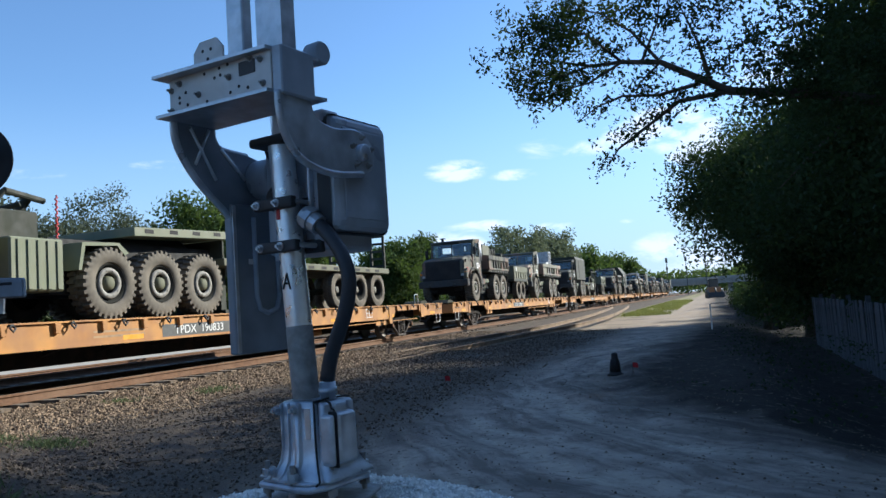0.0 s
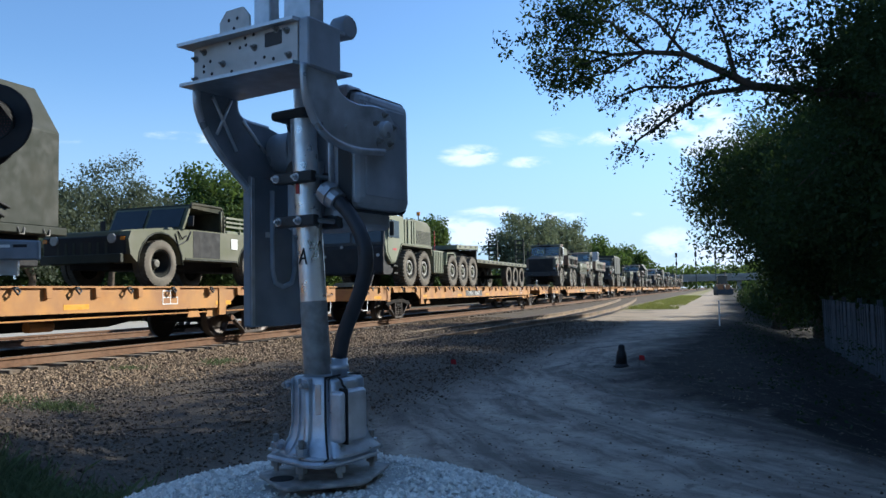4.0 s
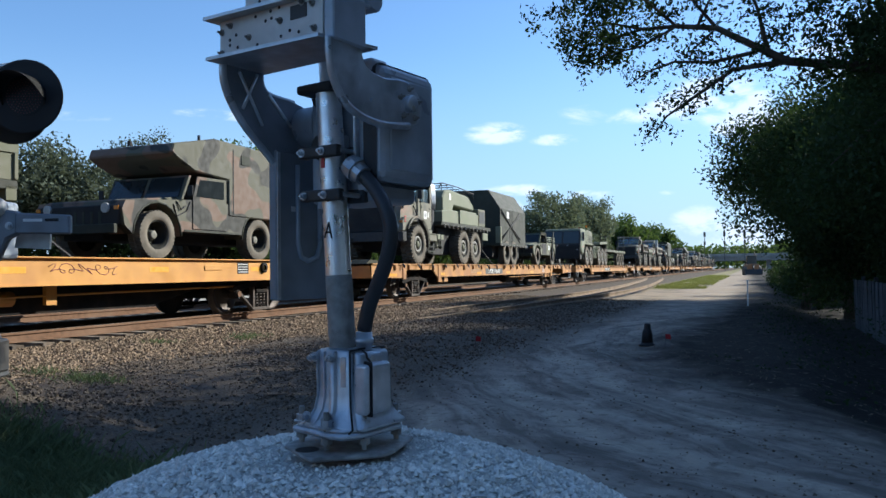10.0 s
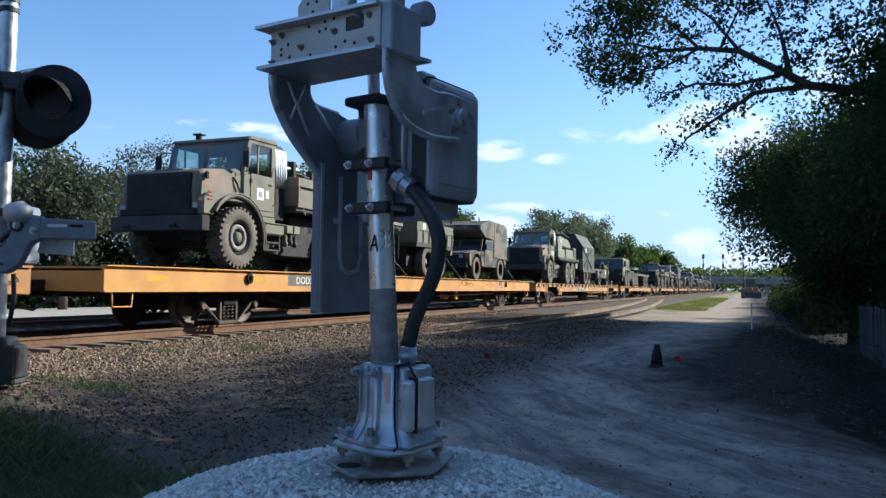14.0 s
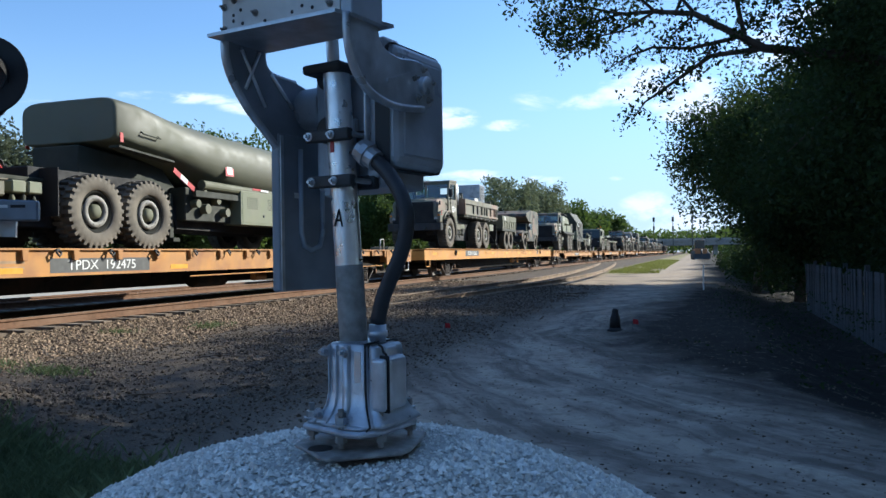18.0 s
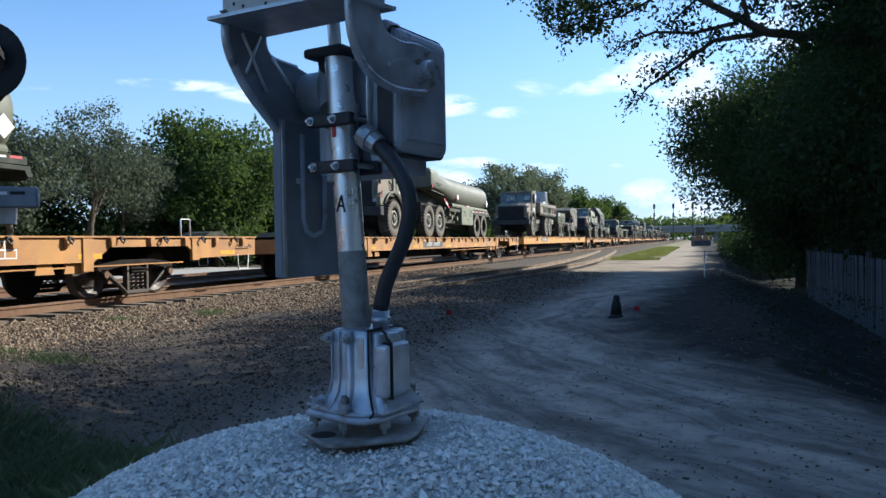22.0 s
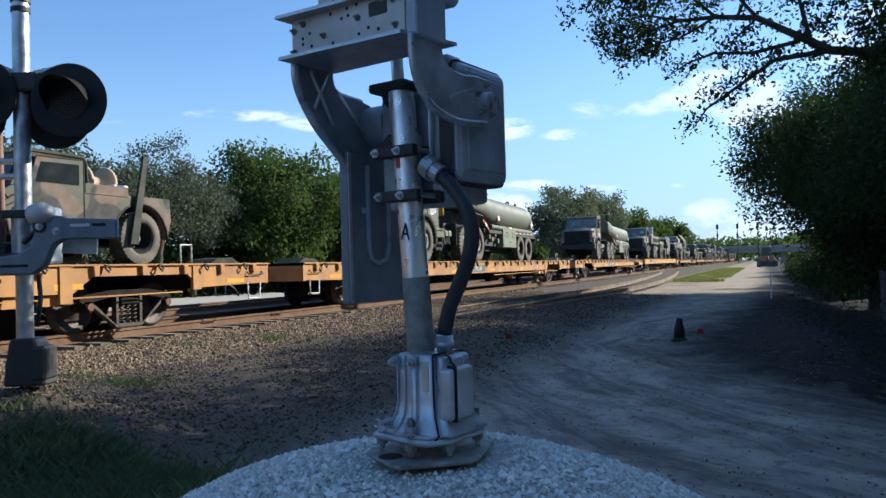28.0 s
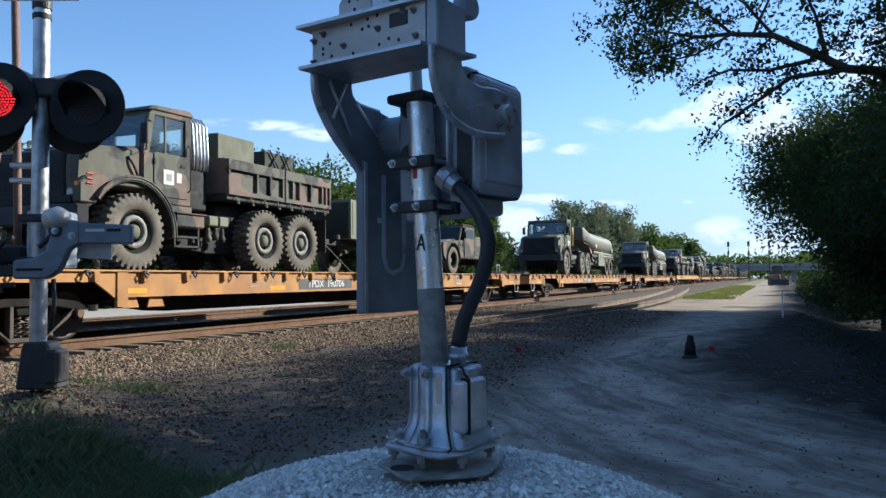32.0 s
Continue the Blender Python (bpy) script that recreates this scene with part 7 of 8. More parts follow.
def build_light_truck(label, kind):
    """Wide light utility truck, front axle at y = 0."""
    t = thing("utility_truck", label, "light truck", None, "light trucks on the train")
    paint = camo_fresh if kind != "open" else olive
    for y in (0, 3.3):
        for x in (-0.92, 0.92):
            wheel(t, x, y, "light")
        part("axle", bm_cyl((-0.85, y, 0.47), (0.85, y, 0.47), 0.06, None, 10), olive_dark, t)
    def arch(y0):
        return [(y0 + 0.66 * math.cos(a), 0.46 + 0.64 * math.sin(a)) for a in (radians(180 - 180 * k / 10) for k in range(11))]
    low = [(-0.86, 0.62), (-0.92, 0.92), (-0.84, 1.08), (0.62, 1.20), (0.95, 1.22), (4.02, 1.22), (4.05, 0.80), (3.98, 0.62)] + [(y, z) for y, z in arch(3.3)[::-1]] + [(2.62, 0.56), (0.68, 0.56)] + [(y, z) for y, z in arch(0)[::-1]]
    for y0 in (0, 3.3):
        # solid black boxes stand in for the shade behind the wheels
        part("wheel_well", bm_box(-0.80, 0.80, y0 - 0.64, y0 + 0.64, 0.5, 1.06, 0.02), black, t)
    part("suspension", bm_box(-0.6, 0.6, 0.6, 2.7, 0.36, 0.6, 0.03), black, t)
    part("body_tub", bm_prism(low, -1.08, 1.08, "x", None, 0.0), paint, t, "slab-sided body")
    bon = part("bonnet", bm_prism([(-0.90, 0.95), (-0.86, 1.10), (0.80, 1.28), (0.80, 1.0)], -0.86, 0.86, "x", None, 0.03), paint, t)
    # grille, its black widened across the whole front to paint in shade
    gr = part("grille", bm_box(-1.02, 1.02, -0.95, -0.90, 0.62, 1.0, 0.02), black, t)
    for k in range(7):
        part("grille_bar", bm_box(-0.66 + 0.2 * k, -0.60 + 0.2 * k, -0.957, -0.948, 0.64, 0.88), olive_dark, gr)
    for sx in (-1, 1):
        part("headlamp", bm_cyl((sx * 0.72, -0.945, 0.94), (sx * 0.72, -0.985, 0.94), 0.095, None, 18), lens, t)
        part("marker_lamp", bm_box(sx * 0.92, sx * 1.02, -0.965, -0.945, 0.90, 0.97), amber, t)
        part("hood_vent", bm_tube([(sx * 1.085, 0.42, 1.10), (sx * 1.095, 0.50, 0.86), (sx * 1.095, 0.80, 0.98), (sx * 1.09, 0.92, 1.18)], 0.016, 5), black, t)
        part("sill_strip", bm_box(sx * 1.08, sx * 1.092, 0.74, 2.58, 0.56, 0.60), olive_dark, t)
        part("flare", bm_tube([(sx * 1.07, y, z) for y, z in arch(0)], 0.025, 6), olive_dark, t)
        part("flare", bm_tube([(sx * 1.07, y, z) for y, z in arch(3.3)], 0.025, 6), olive_dark, t)
        part("tail_lamp", bm_box(sx * 0.85, sx * 1.0, 4.05, 4.07, 0.85, 1.02), redp, t)
        part("mirror", bm_box(sx * 1.12, sx * 1.25, 0.78, 0.82, 1.28, 1.5, 0.01), black, t)
        part("snorkel_grab", bm_tube([(sx * 1.09, 0.5, 1.16), (sx * 1.11, 0.62, 1.0), (sx * 1.11, 0.75, 1.08)], 0.014, 5), black, t)
    part("bumper", bm_box(-1.0, 1.0, -1.05, -0.95, 0.46, 0.64, 0.015), olive_dark, t)
    part("under_body", bm_box(-0.5, 0.5, -0.8, 4.0, 0.35, 0.6, 0.02), black, t)
    # windscreen
    fr = part("windscreen_frame", bm_prism([(0.74, 1.22), (0.82, 1.22), (1.06, 1.74), (0.98, 1.74)], -1.0, 1.0, "x", None, 0.01), paint, t)
    for x0, x1 in ((-0.92, -0.05), (0.05, 0.92)):
        part("windscreen", bm_prism([(0.752, 1.28), (0.735, 1.28), (0.945, 1.70), (0.962, 1.70)], x0, x1, "x"), glass, fr)
    if kind == "ambulance":
        sh = part("shelter_box", bm_prism([(0.55, 2.02), (0.35, 2.14), (0.42, 2.32), (1.7, 2.60), (3.9, 2.56), (4.25, 2.38), (4.28, 0.95), (2.15, 0.95), (2.15, 1.75), (1.05, 1.82)], -1.1, 1.1, "x", None, 0.03), camo_fresh, t, "tall camouflaged shelter body")
        part("seam", bm_box(1.1, 1.106, 2.3, 2.33, 1.0, 2.45), black, sh)
        part("vent", bm_box(1.1, 1.115, 2.6, 2.9, 2.15, 2.35), olive_dark, sh)
        for sx in (-1, 1):
            d = part("door", bm_prism([(0.98, 0.62), (0.98, 1.28), (1.12, 1.72), (2.08, 1.74), (2.08, 0.62)], sx * 1.075, sx * 1.10, "x", None, 0.008), camo_fresh, t)
            part("side_window", bm_prism([(1.08, 1.30), (1.20, 1.66), (1.98, 1.68), (1.98, 1.30)], sx * 1.10, sx * 1.106, "x"), glass, d)
        part("roof_pin", bm_cyl((0.5, 1.9, 2.58), (0.5, 1.9, 2.75), 0.03, None, 8), black, sh)
        part("roof_pin", bm_cyl((-0.4, 0.8, 2.42), (-0.4, 0.8, 2.52), 0.05, None, 8), black, sh)
    else:
        part("canvas_top", bm_prism([(1.0, 1.70), (1.06, 1.79), (2.1, 1.77), (2.14, 1.70), (2.14, 1.2), (2.10, 1.2), (2.08, 1.66), (1.04, 1.70)], -1.0, 1.0, "x", None, 0.0), canvas, t, "canvas cab roof")
        part("roof_edge", bm_tube([(1.0, 1.0, 1.70), (1.0, 1.06, 1.80), (1.0, 2.1, 1.79), (1.0, 2.15, 1.70), (1.02, 2.15, 1.2)], 0.03, 6), canvas, t)
        for sx in (-1, 1):
            if kind == "closed":
                d = part("door", bm_prism([(0.98, 0.62), (0.98, 1.28), (1.12, 1.70), (2.02, 1.72), (2.02, 0.62)], sx * 1.075, sx * 1.10, "x", None, 0.008), camo_fresh, t)
                part("side_window", bm_prism([(1.10, 1.30), (1.20, 1.62), (1.92, 1.64), (1.92, 1.30)], sx * 1.10, sx * 1.106, "x"), glass, d)
                part("door_edge", bm_tube([(sx * 1.10, y, z) for y, z in ((0.98, 1.28), (0.98, 0.66), (1.02, 0.62), (1.98, 0.62), (2.02, 0.66), (2.02, 1.72), (1.12, 1.70), (0.98, 1.28))], 0.012, 5), black, d)
                part("rear_panel", bm_box(sx * 1.04, sx * 1.09, 2.05, 3.0, 1.18, 1.36, 0.01), camo_fresh, t)
            else:
                # flat black sheet stands in for the dark cab seen through the door
                part("door_opening", bm_prism([(1.0, 0.62), (1.0, 1.2), (1.06, 1.20), (1.94, 1.20), (1.94, 0.62)], sx * 1.081, sx * 1.086, "x"), black, t, "black sheet in place of the shaded open doorway")
                part("roof_post", bm_tube([(sx * 1.02, 2.06, 1.2), (sx * 1.02, 2.06, 1.72)], 0.03, 6), olive, t)
                part("placard", bm_box(sx * 1.087, sx * 1.091, 2.36, 2.60, 0.86, 1.10), white, t, "white paper placard")
            part("folded_mast", bm_prism([(2.95, 0.35), (3.15, 0.35), (3.42, 1.95), (3.30, 1.95)], sx * 1.10, sx * 1.16, "x", None, 0.008), olive_dark, t, "tall upright folded bracket")
        if kind == "open":
            for z in (1.36, 1.46, 1.56):
                part("bench_slat", bm_box(1.03, 1.06, 2.2, 4.02, z, z + 0.045), olive_pale, t)
                part("bench_slat", bm_box(-1.06, -1.03, 2.2, 4.02, z, z + 0.045), olive_pale, t)
            for y in (2.2, 2.8, 3.4, 4.0):
                part("slat_post", bm_box(1.0, 1.03, y - 0.02, y + 0.02, 1.18, 1.62), olive, t)
                part("slat_post", bm_box(-1.03, -1.0, y - 0.02, y + 0.02, 1.18, 1.62), olive, t)
            part("bench_cushion", bm_box(0.62, 1.0, 2.3, 3.9, 1.2, 1.3, 0.03), olive_pale, t)
        else:
            part("cable_drum", bm_lathe([(-0.03, 0.02), (-0.03, 0.30), (0.03, 0.30), (0.03, 0.12), (0.5, 0.12), (0.5, 0.30), (0.56, 0.30), (0.56, 0.02)], (0.25, 2.72, 1.50), (0.25, 3.5, 1.50), 26), tan, t, "tan cable drum in the bed")
            part("white_case", bm_box(0.3, 0.9, 2.85, 3.2, 1.2, 1.42, 0.02), white, t)
            part("canvas_bundle", bm_lathe([(0, 0.12), (0.1, 0.2), (0.5, 0.2), (0.6, 0.1)], (0.4, 2.2, 1.35), (0.4, 2.9, 1.35), 14), tan, t)
    return t


def build_van_trailer():
    t = thing("shelter_trailer", "dark olive box shelter lashed on a two-axle trailer", "trailer", None, "trailers on the train")
    for y in (0.0, 1.15):
        for x in (-1.0, 1.0):
            wheel(t, x, y, "trailer")
        part("axle", bm_cyl((-0.9, y, 0.56), (0.9, y, 0.56), 0.06, None, 10), olive_dark, t)
    part("trailer_bed", bm_box(-1.2, 1.2, -1.2, 3.4, 0.86, 1.0, 0.015), olive_dark, t)
    part("drawbar", bm_tube([(0.5, -1.9, 1.0), (0, -3.2, 0.9)], 0.05, 8), olive_dark, t)
    part("drawbar", bm_tube([(-0.5, -1.9, 1.0), (0, -3.2, 0.9)], 0.05, 8), olive_dark, t)
    sh = part("shelter", bm_prism([(-1.12, 1.0), (1.12, 1.0), (1.12, 2.62), (0.55, 3.48), (-1.12, 3.48)], -0.95, 3.3, "y", None, 0.02), olive_dark, t, "chamfered box shelter")
    # shade under the bed, added as a solid black box
    part("under_frame", bm_box(-0.78, 0.78, -1.1, 3.2, 0.34, 0.86, 0.02), black, t, "solid black fill for the shaded frame and axles")
    part("label_sheet", bm_box(1.122, 1.128, 0.1, 0.45, 2.2, 2.5), white, sh)
    for a, b in (((-0.85, 2.55), (2.2, 1.1)), ((-0.85, 1.1), (2.2, 2.55)), ((-0.8, 2.4), (2.3, 1.25)), ((2.3, 2.4), (-0.8, 1.25))):
        part("lashing_chain", bm_tube([(1.14, *a), (1.15, *b)], 0.022, 5), black, sh)
    for y in (0.5, 0.75, 1.0):
        part("strap", bm_box(1.12, 1.132, y, y + 0.05, 1.0, 2.6), black, sh)
    part("side_box", bm_box(0.95, 1.2, -1.15, -0.97, 0.95, 1.75, 0.02), olive_pale, t)
    for k in range(9):
        part("tie_ring", bm_tube([(1.2, -1.1 + 0.5 * k, 0.95), (1.23, -1.07 + 0.5 * k, 0.84), (1.23, -1.0 + 0.5 * k, 0.84), (1.2, -0.97 + 0.5 * k, 0.95)], 0.011, 5), oldzinc, t)
    return t


def build_cargo_trailer():
    t = thing("cargo_trailer", "olive two-axle cargo trailer with ribbed steel sides", "trailer", None, "trailers on the train")
    for y in (0.0, 1.05):
        for x in (-1.0, 1.0):
            wheel(t, x, y, "trailer")
        part("axle", bm_cyl((-0.9, y, 0.56), (0.9, y, 0.56), 0.06, None, 10), olive_dark, t)
    bed = part("trailer_bed", bm_box(-1.2, 1.2, -1.18, 2.22, 1.03, 1.18, 0.015), olive_dark, t)
    # black box in place of the shaded space below the bed
    part("under_frame", bm_box(-0.78, 0.78, -1.1, 2.1, 0.36, 1.03, 0.02), black, t, "solid black fill for the shaded frame and axles")
    for sx in (-1, 1):
        for a, b in ((-1.18, 0.52), (0.56, 2.22)):
            side = part("side_board", bm_box(sx * 1.15, sx * 1.19, a, b, 1.18, 1.90, 0.008), olive, bed)
            for k in range(4):
                y = a + 0.05 + (b - a - 0.1) * k / 3
                part("rib", bm_box(sx * 1.185, sx * 1.225, y - 0.035, y + 0.035, 1.20, 1.60, 0.006), olive, side)
            part("top_rail", bm_box(sx * 1.185, sx * 1.215, a, b, 1.60, 1.89, 0.006), olive, side)
        part("tail_lamp", bm_box(sx * 1.0, sx * 1.12, 2.22, 2.25, 1.05, 1.16), redp, bed)
        part("tail_bracket", bm_box(sx * 1.02, sx * 1.2, 2.0, 2.2, 0.86, 1.1, 0.01), olive, bed)
    part("headboard", bm_box(-1.15, 1.15, -1.18, -1.14, 1.18, 1.90), olive, bed)
    part("tailgate", bm_box(-1.15, 1.15, 2.18, 2.22, 1.18, 1.90), olive, bed)
    part("drawbar", bm_tube([(0.5, -1.1, 1.0), (0, -2.9, 0.8)], 0.06, 8), olive_dark, t)
    part("drawbar", bm_tube([(-0.5, -1.1, 1.0), (0, -2.9, 0.8)], 0.06, 8), olive_dark, t)
    mount = part("boom_rack", bm_tube([(0.1, -1.5, 2.42), (0.2, -0.5, 2.46), (0.25, 0.9, 2.44)], 0.05, 8), olive_dark, t, "long equipment boom lying over the load")
    for y, h in ((-0.9, 2.62), (-0.6, 2.55), (0.2, 2.45), (0.8, 2.3)):
        part("boom_post", bm_cyl((0.2, y, 1.18), (0.2, y, h), 0.04, None, 8), olive_dark, mount)
    part("winch_head", bm_cyl((0.05, -0.62, 2.62), (0.4, -0.62, 2.62), 0.11, None, 12), olive_dark, mount)
    part("muzzle_rod", bm_tube([(0.3, 0.4, 2.36), (0.35, 1.5, 2.52)], 0.03, 8), dark, mount)
    part("label_sheet", bm_box(1.216, 1.219, -0.70, -0.45, 1.64, 1.86), cream, t, "white paper sheet")
    part("load_case", bm_box(-0.6, 0.7, 0.6, 1.8, 1.18, 1.80, 0.02), olive_dark, t)
    part("jack_leg", bm_cyl((0, -2.6, 0.0), (0, -2.6, 0.85), 0.05, None, 10), olive_dark, t)
    return t


def build_generator():
    t = thing("generator_trailer", "pale olive generator box with four round fans on a trailer", "generator", None, "trailers on the train")
    for x in (-0.98, 0.98):
        wheel(t, x, 0.0, "light")
        f = part("fender", bm_prism([(-0.72, 0.62), (-0.50, 1.08), (0.35, 1.08), (0.68, 0.66), (0.62, 0.62), (0.30, 1.02), (-0.46, 1.02), (-0.64, 0.62)], x - 0.2, x + 0.22, "x"), olive, t)
    part("axle", bm_cyl((-0.9, 0, 0.47), (0.9, 0, 0.47), 0.06, None, 10), olive_dark, t)
    part("trailer_frame", bm_box(-0.7, 0.7, -3.0, 0.6, 0.72, 0.88, 0.015), olive_dark, t)
    box = part("generator_box", bm_prism([(-2.1, 0.90), (-2.1, 1.98), (0.02, 1.98), (0.02, 1.22), (-0.28, 0.98), (-0.9, 0.90)], -0.95, 0.98, "x", None, 0.02), olive_pale, t, "pale olive sheet-metal housing")
    part("door_panel", bm_box(0.98, 0.992, -2.0, -1.25, 1.02, 1.90, 0.004), olive_pale, box)
    for y, z in ((-0.92, 1.78), (-0.42, 1.74), (-0.66, 1.50), (-0.2, 1.44)):
        fan = part("fan", bm_cyl((0.98, y, z), (0.996, y, z), 0.13, None, 24), dark, box, "round fan opening")
        part("fan_guard", bm_lathe([(0, 0.135), (0.015, 0.135), (0.015, 0.12), (0, 0.12)], (0.996, y, z), (1.1, y, z), 24, None, False), olive_dark, fan)
        part("fan_hub", bm_cyl((0.996, y, z), (1.01, y, z), 0.04, None, 12), olive_dark, fan)
    part("drawbar", bm_tube([(0.4, -2.9, 0.8), (0, -4.0, 0.75)], 0.05, 8), olive_dark, t)
    part("drawbar", bm_tube([(-0.4, -2.9, 0.8), (0, -4.0, 0.75)], 0.05, 8), olive_dark, t)
    part("hand_brake", bm_cyl((0.75, -2.5, 0.88), (0.75, -2.5, 1.0), 0.12, None, 16), dark, t)
    part("front_panel", bm_box(-0.9, 0.9, -2.14, -2.10, 0.95, 1.9), olive_dark, box)
    part("jack_leg", bm_cyl((0.2, -3.4, 0.0), (0.2, -3.4, 0.9), 0.05, None, 10), olive_dark, t)
    part("lashing_chain", bm_tube([(0.7, 0.5, 0.75), (0.9, 1.0, 0.3), (1.0, 1.35, 0.02)], 0.02, 6), dark, t)
    return t


def build_wrecker():
    """Five-axle cab-forward logistics truck, first axle at y = 0."""
    t = thing("logistics_truck", "olive five-axle cab-forward military logistics truck", "truck")
    for y in (0, 1.45, 4.70, 6.10, 7.50):
        for x in (-1.04, 1.04):
            wheel(t, x, y, "lug")
        part("axle", bm_cyl((-1.0, y, 0.667), (1.0, y, 0.667), 0.09, None, 10), olive_dark, t)
    for x in (-0.5, 0.38):
        part("chassis_rail", bm_box(x, x + 0.12, -2.0, 8.6, 0.85, 1.15, 0.01), olive_dark, t)
    # cab in a paler olive that puts sunlight into its sides
    cab = part("cab", bm_prism([(-2.06, 1.08), (-2.18, 1.45), (-2.0, 2.42), (-1.85, 2.50), (-0.45, 2.48), (-0.40, 1.50), (-0.72, 1.45), (-1.22, 0.80), (-1.66, 0.78)], -1.22, 1.22, "x", None, 0.05), olive_pale, t, "flat-fronted cab")
    # dark sheets over the front paint in the shade it stands in
    part("front_guard", bm_prism([(-2.19, 0.42), (-2.215, 0.5), (-2.225, 1.30), (-2.18, 1.42), (-2.1, 1.42), (-2.1, 0.42)], -1.18, 1.18, "x", None, 0.02), black, cab, "black sheet for the shaded lower front")
    part("front_lower", bm_prism([(-2.16, 0.42), (-2.16, 1.20), (-2.03, 1.05), (-1.64, 0.74), (-1.3, 0.70), (-1.3, 0.42)], -1.12, 1.12, "x"), black, cab, "dark bumper and lower front")
    part("front_brow", bm_prism([(-2.20, 1.42), (-2.06, 2.36), (-2.0, 2.36), (-2.1, 1.42)], -1.20, 1.20, "x"), dark, cab)
    for x0, x1 in ((-1.1, -0.05), (0.05, 1.1)):
        part("windscreen", bm_prism([(-2.205, 1.50), (-2.215, 1.50), (-2.085, 2.30), (-2.075, 2.30)], x0, x1, "x"), glass, cab)
    for sx in (-1, 1):
        d = part("door", bm_prism([(-1.62, 0.86), (-1.93, 1.16), (-1.95, 1.55), (-1.80, 2.38), (-0.82, 2.38), (-0.82, 1.5), (-1.26, 0.88)], sx * 1.215, sx * 1.235, "x", None, 0.006), olive_pale, cab)
        part("side_window", bm_prism([(-1.84, 1.68), (-1.74, 2.28), (-0.96, 2.28), (-0.96, 1.68)], sx * 1.235, sx * 1.241, "x"), glass, d)
        part("mirror", bm_box(sx * 1.27, sx * 1.42, -1.86, -1.80, 1.72, 2.20, 0.015), black, cab)
        part("mirror_bracket", bm_tube([(sx * 1.22, -1.7, 1.66), (sx * 1.34, -1.82, 1.66), (sx * 1.34, -1.82, 2.26), (sx * 1.22, -1.7, 2.28)], 0.014, 6), black, cab)
        part("red_mark", bm_box(sx * 1.236, sx * 1.239, -1.5, -1.2, 1.25, 1.32), redp, d)
        part("step", bm_box(sx * 1.0, sx * 1.2, -1.35, -1.05, 0.45, 0.5), olive_dark, cab)
        part("step", bm_box(sx * 1.0, sx * 1.2, -1.35, -1.05, 0.7, 0.75), olive_dark, cab)
        for z, x in ((1.36, 0.35), (1.06, 1.0)):
            part("headlamp", bm_cyl((sx * x, -2.19, z), (sx * x, -2.25, z), 0.055, None, 16), lens, cab)
        part("wing_edge", bm_tube([(sx * 1.23, y, z) for y, z in ((-1.22, 0.84), (-0.74, 1.47), (-0.6, 1.52), (2.2, 1.52), (2.32, 1.2))], 0.022, 6), olive_pale, t)
        # black fill for the shade between the wheels and the wing
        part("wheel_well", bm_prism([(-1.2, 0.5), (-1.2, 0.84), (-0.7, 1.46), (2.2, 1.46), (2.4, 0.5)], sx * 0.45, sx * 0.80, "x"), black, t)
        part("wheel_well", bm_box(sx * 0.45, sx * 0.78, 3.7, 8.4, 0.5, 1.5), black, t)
        for y0, y1 in ((-0.32, -0.22), (-0.02, 0.26), (0.36, 0.50), (0.58, 0.72)):
            part("side_panel", bm_box(sx * 1.12, sx * 1.19, y0, y1, 1.54, 2.40, 0.012), olive_pale, t)
        part("wing", bm_prism([(-0.85, 1.40), (-0.7, 1.52), (2.2, 1.52), (2.3, 1.2), (2.24, 1.2), (2.15, 1.46), (-0.66, 1.46)], sx * 0.7, sx * 1.24, "x"), olive, t)
        part("fuel_tank", bm_box(sx * 0.6, sx * 1.2, 2.55, 3.65, 0.52, 1.42, 0.03), olive_pale, t, "ribbed fuel tank")
        for k in range(5):
            part("tank_rib", bm_box(sx * 1.2, sx * 1.225, 2.68 + 0.2 * k, 2.76 + 0.2 * k, 0.55, 1.38, 0.008), olive_pale, t)
        part("rear_wing", bm_prism([(3.95, 0.9), (4.05, 1.40), (4.95, 1.44), (5.2, 1.25), (5.1, 1.2), (4.9, 1.38), (4.12, 1.34), (4.02, 0.9)], sx * 0.75, sx * 1.22, "x"), olive_pale, t)
    eng = part("engine_housing", bm_prism([(-0.3, 1.5), (-0.3, 2.42), (0.9, 2.50), (2.1, 2.46), (2.4, 2.30), (2.45, 1.52)], -1.0, 1.15, "x", None, 0.05), olive, t)
    for k in range(9):
        part("louvre", bm_box(1.15, 1.165, 0.85, 2.3, 1.62 + 0.055 * k, 1.645 + 0.055 * k), olive_dark, eng)
    part("vertical_pipe", bm_cyl((1.05, 0.15, 1.5), (1.05, 0.15, 2.45), 0.09, None, 12), olive_dark, eng)
    part("exhaust", bm_cyl((0.5, 1.0, 2.45), (0.5, 1.0, 2.72), 0.08, None, 12), black, eng)
    part("beacon_post", bm_cyl((0.8, 2.0, 2.4), (0.8, 2.0, 2.78), 0.02, None, 6), black, eng)
    part("beacon", bm_cyl((0.8, 2.0, 2.76), (0.8, 2.0, 2.9), 0.07, None, 12), amber, eng)
    part("beacon", bm_cyl((0.8, -0.6, 2.5), (0.8, -0.6, 2.60), 0.07, None, 12), amber, eng)
    crane = part("crane", bm_box(-0.6, 0.7, 2.7, 3.6, 1.4, 1.95, 0.03), olive_dark, t, "folded hydraulic crane")
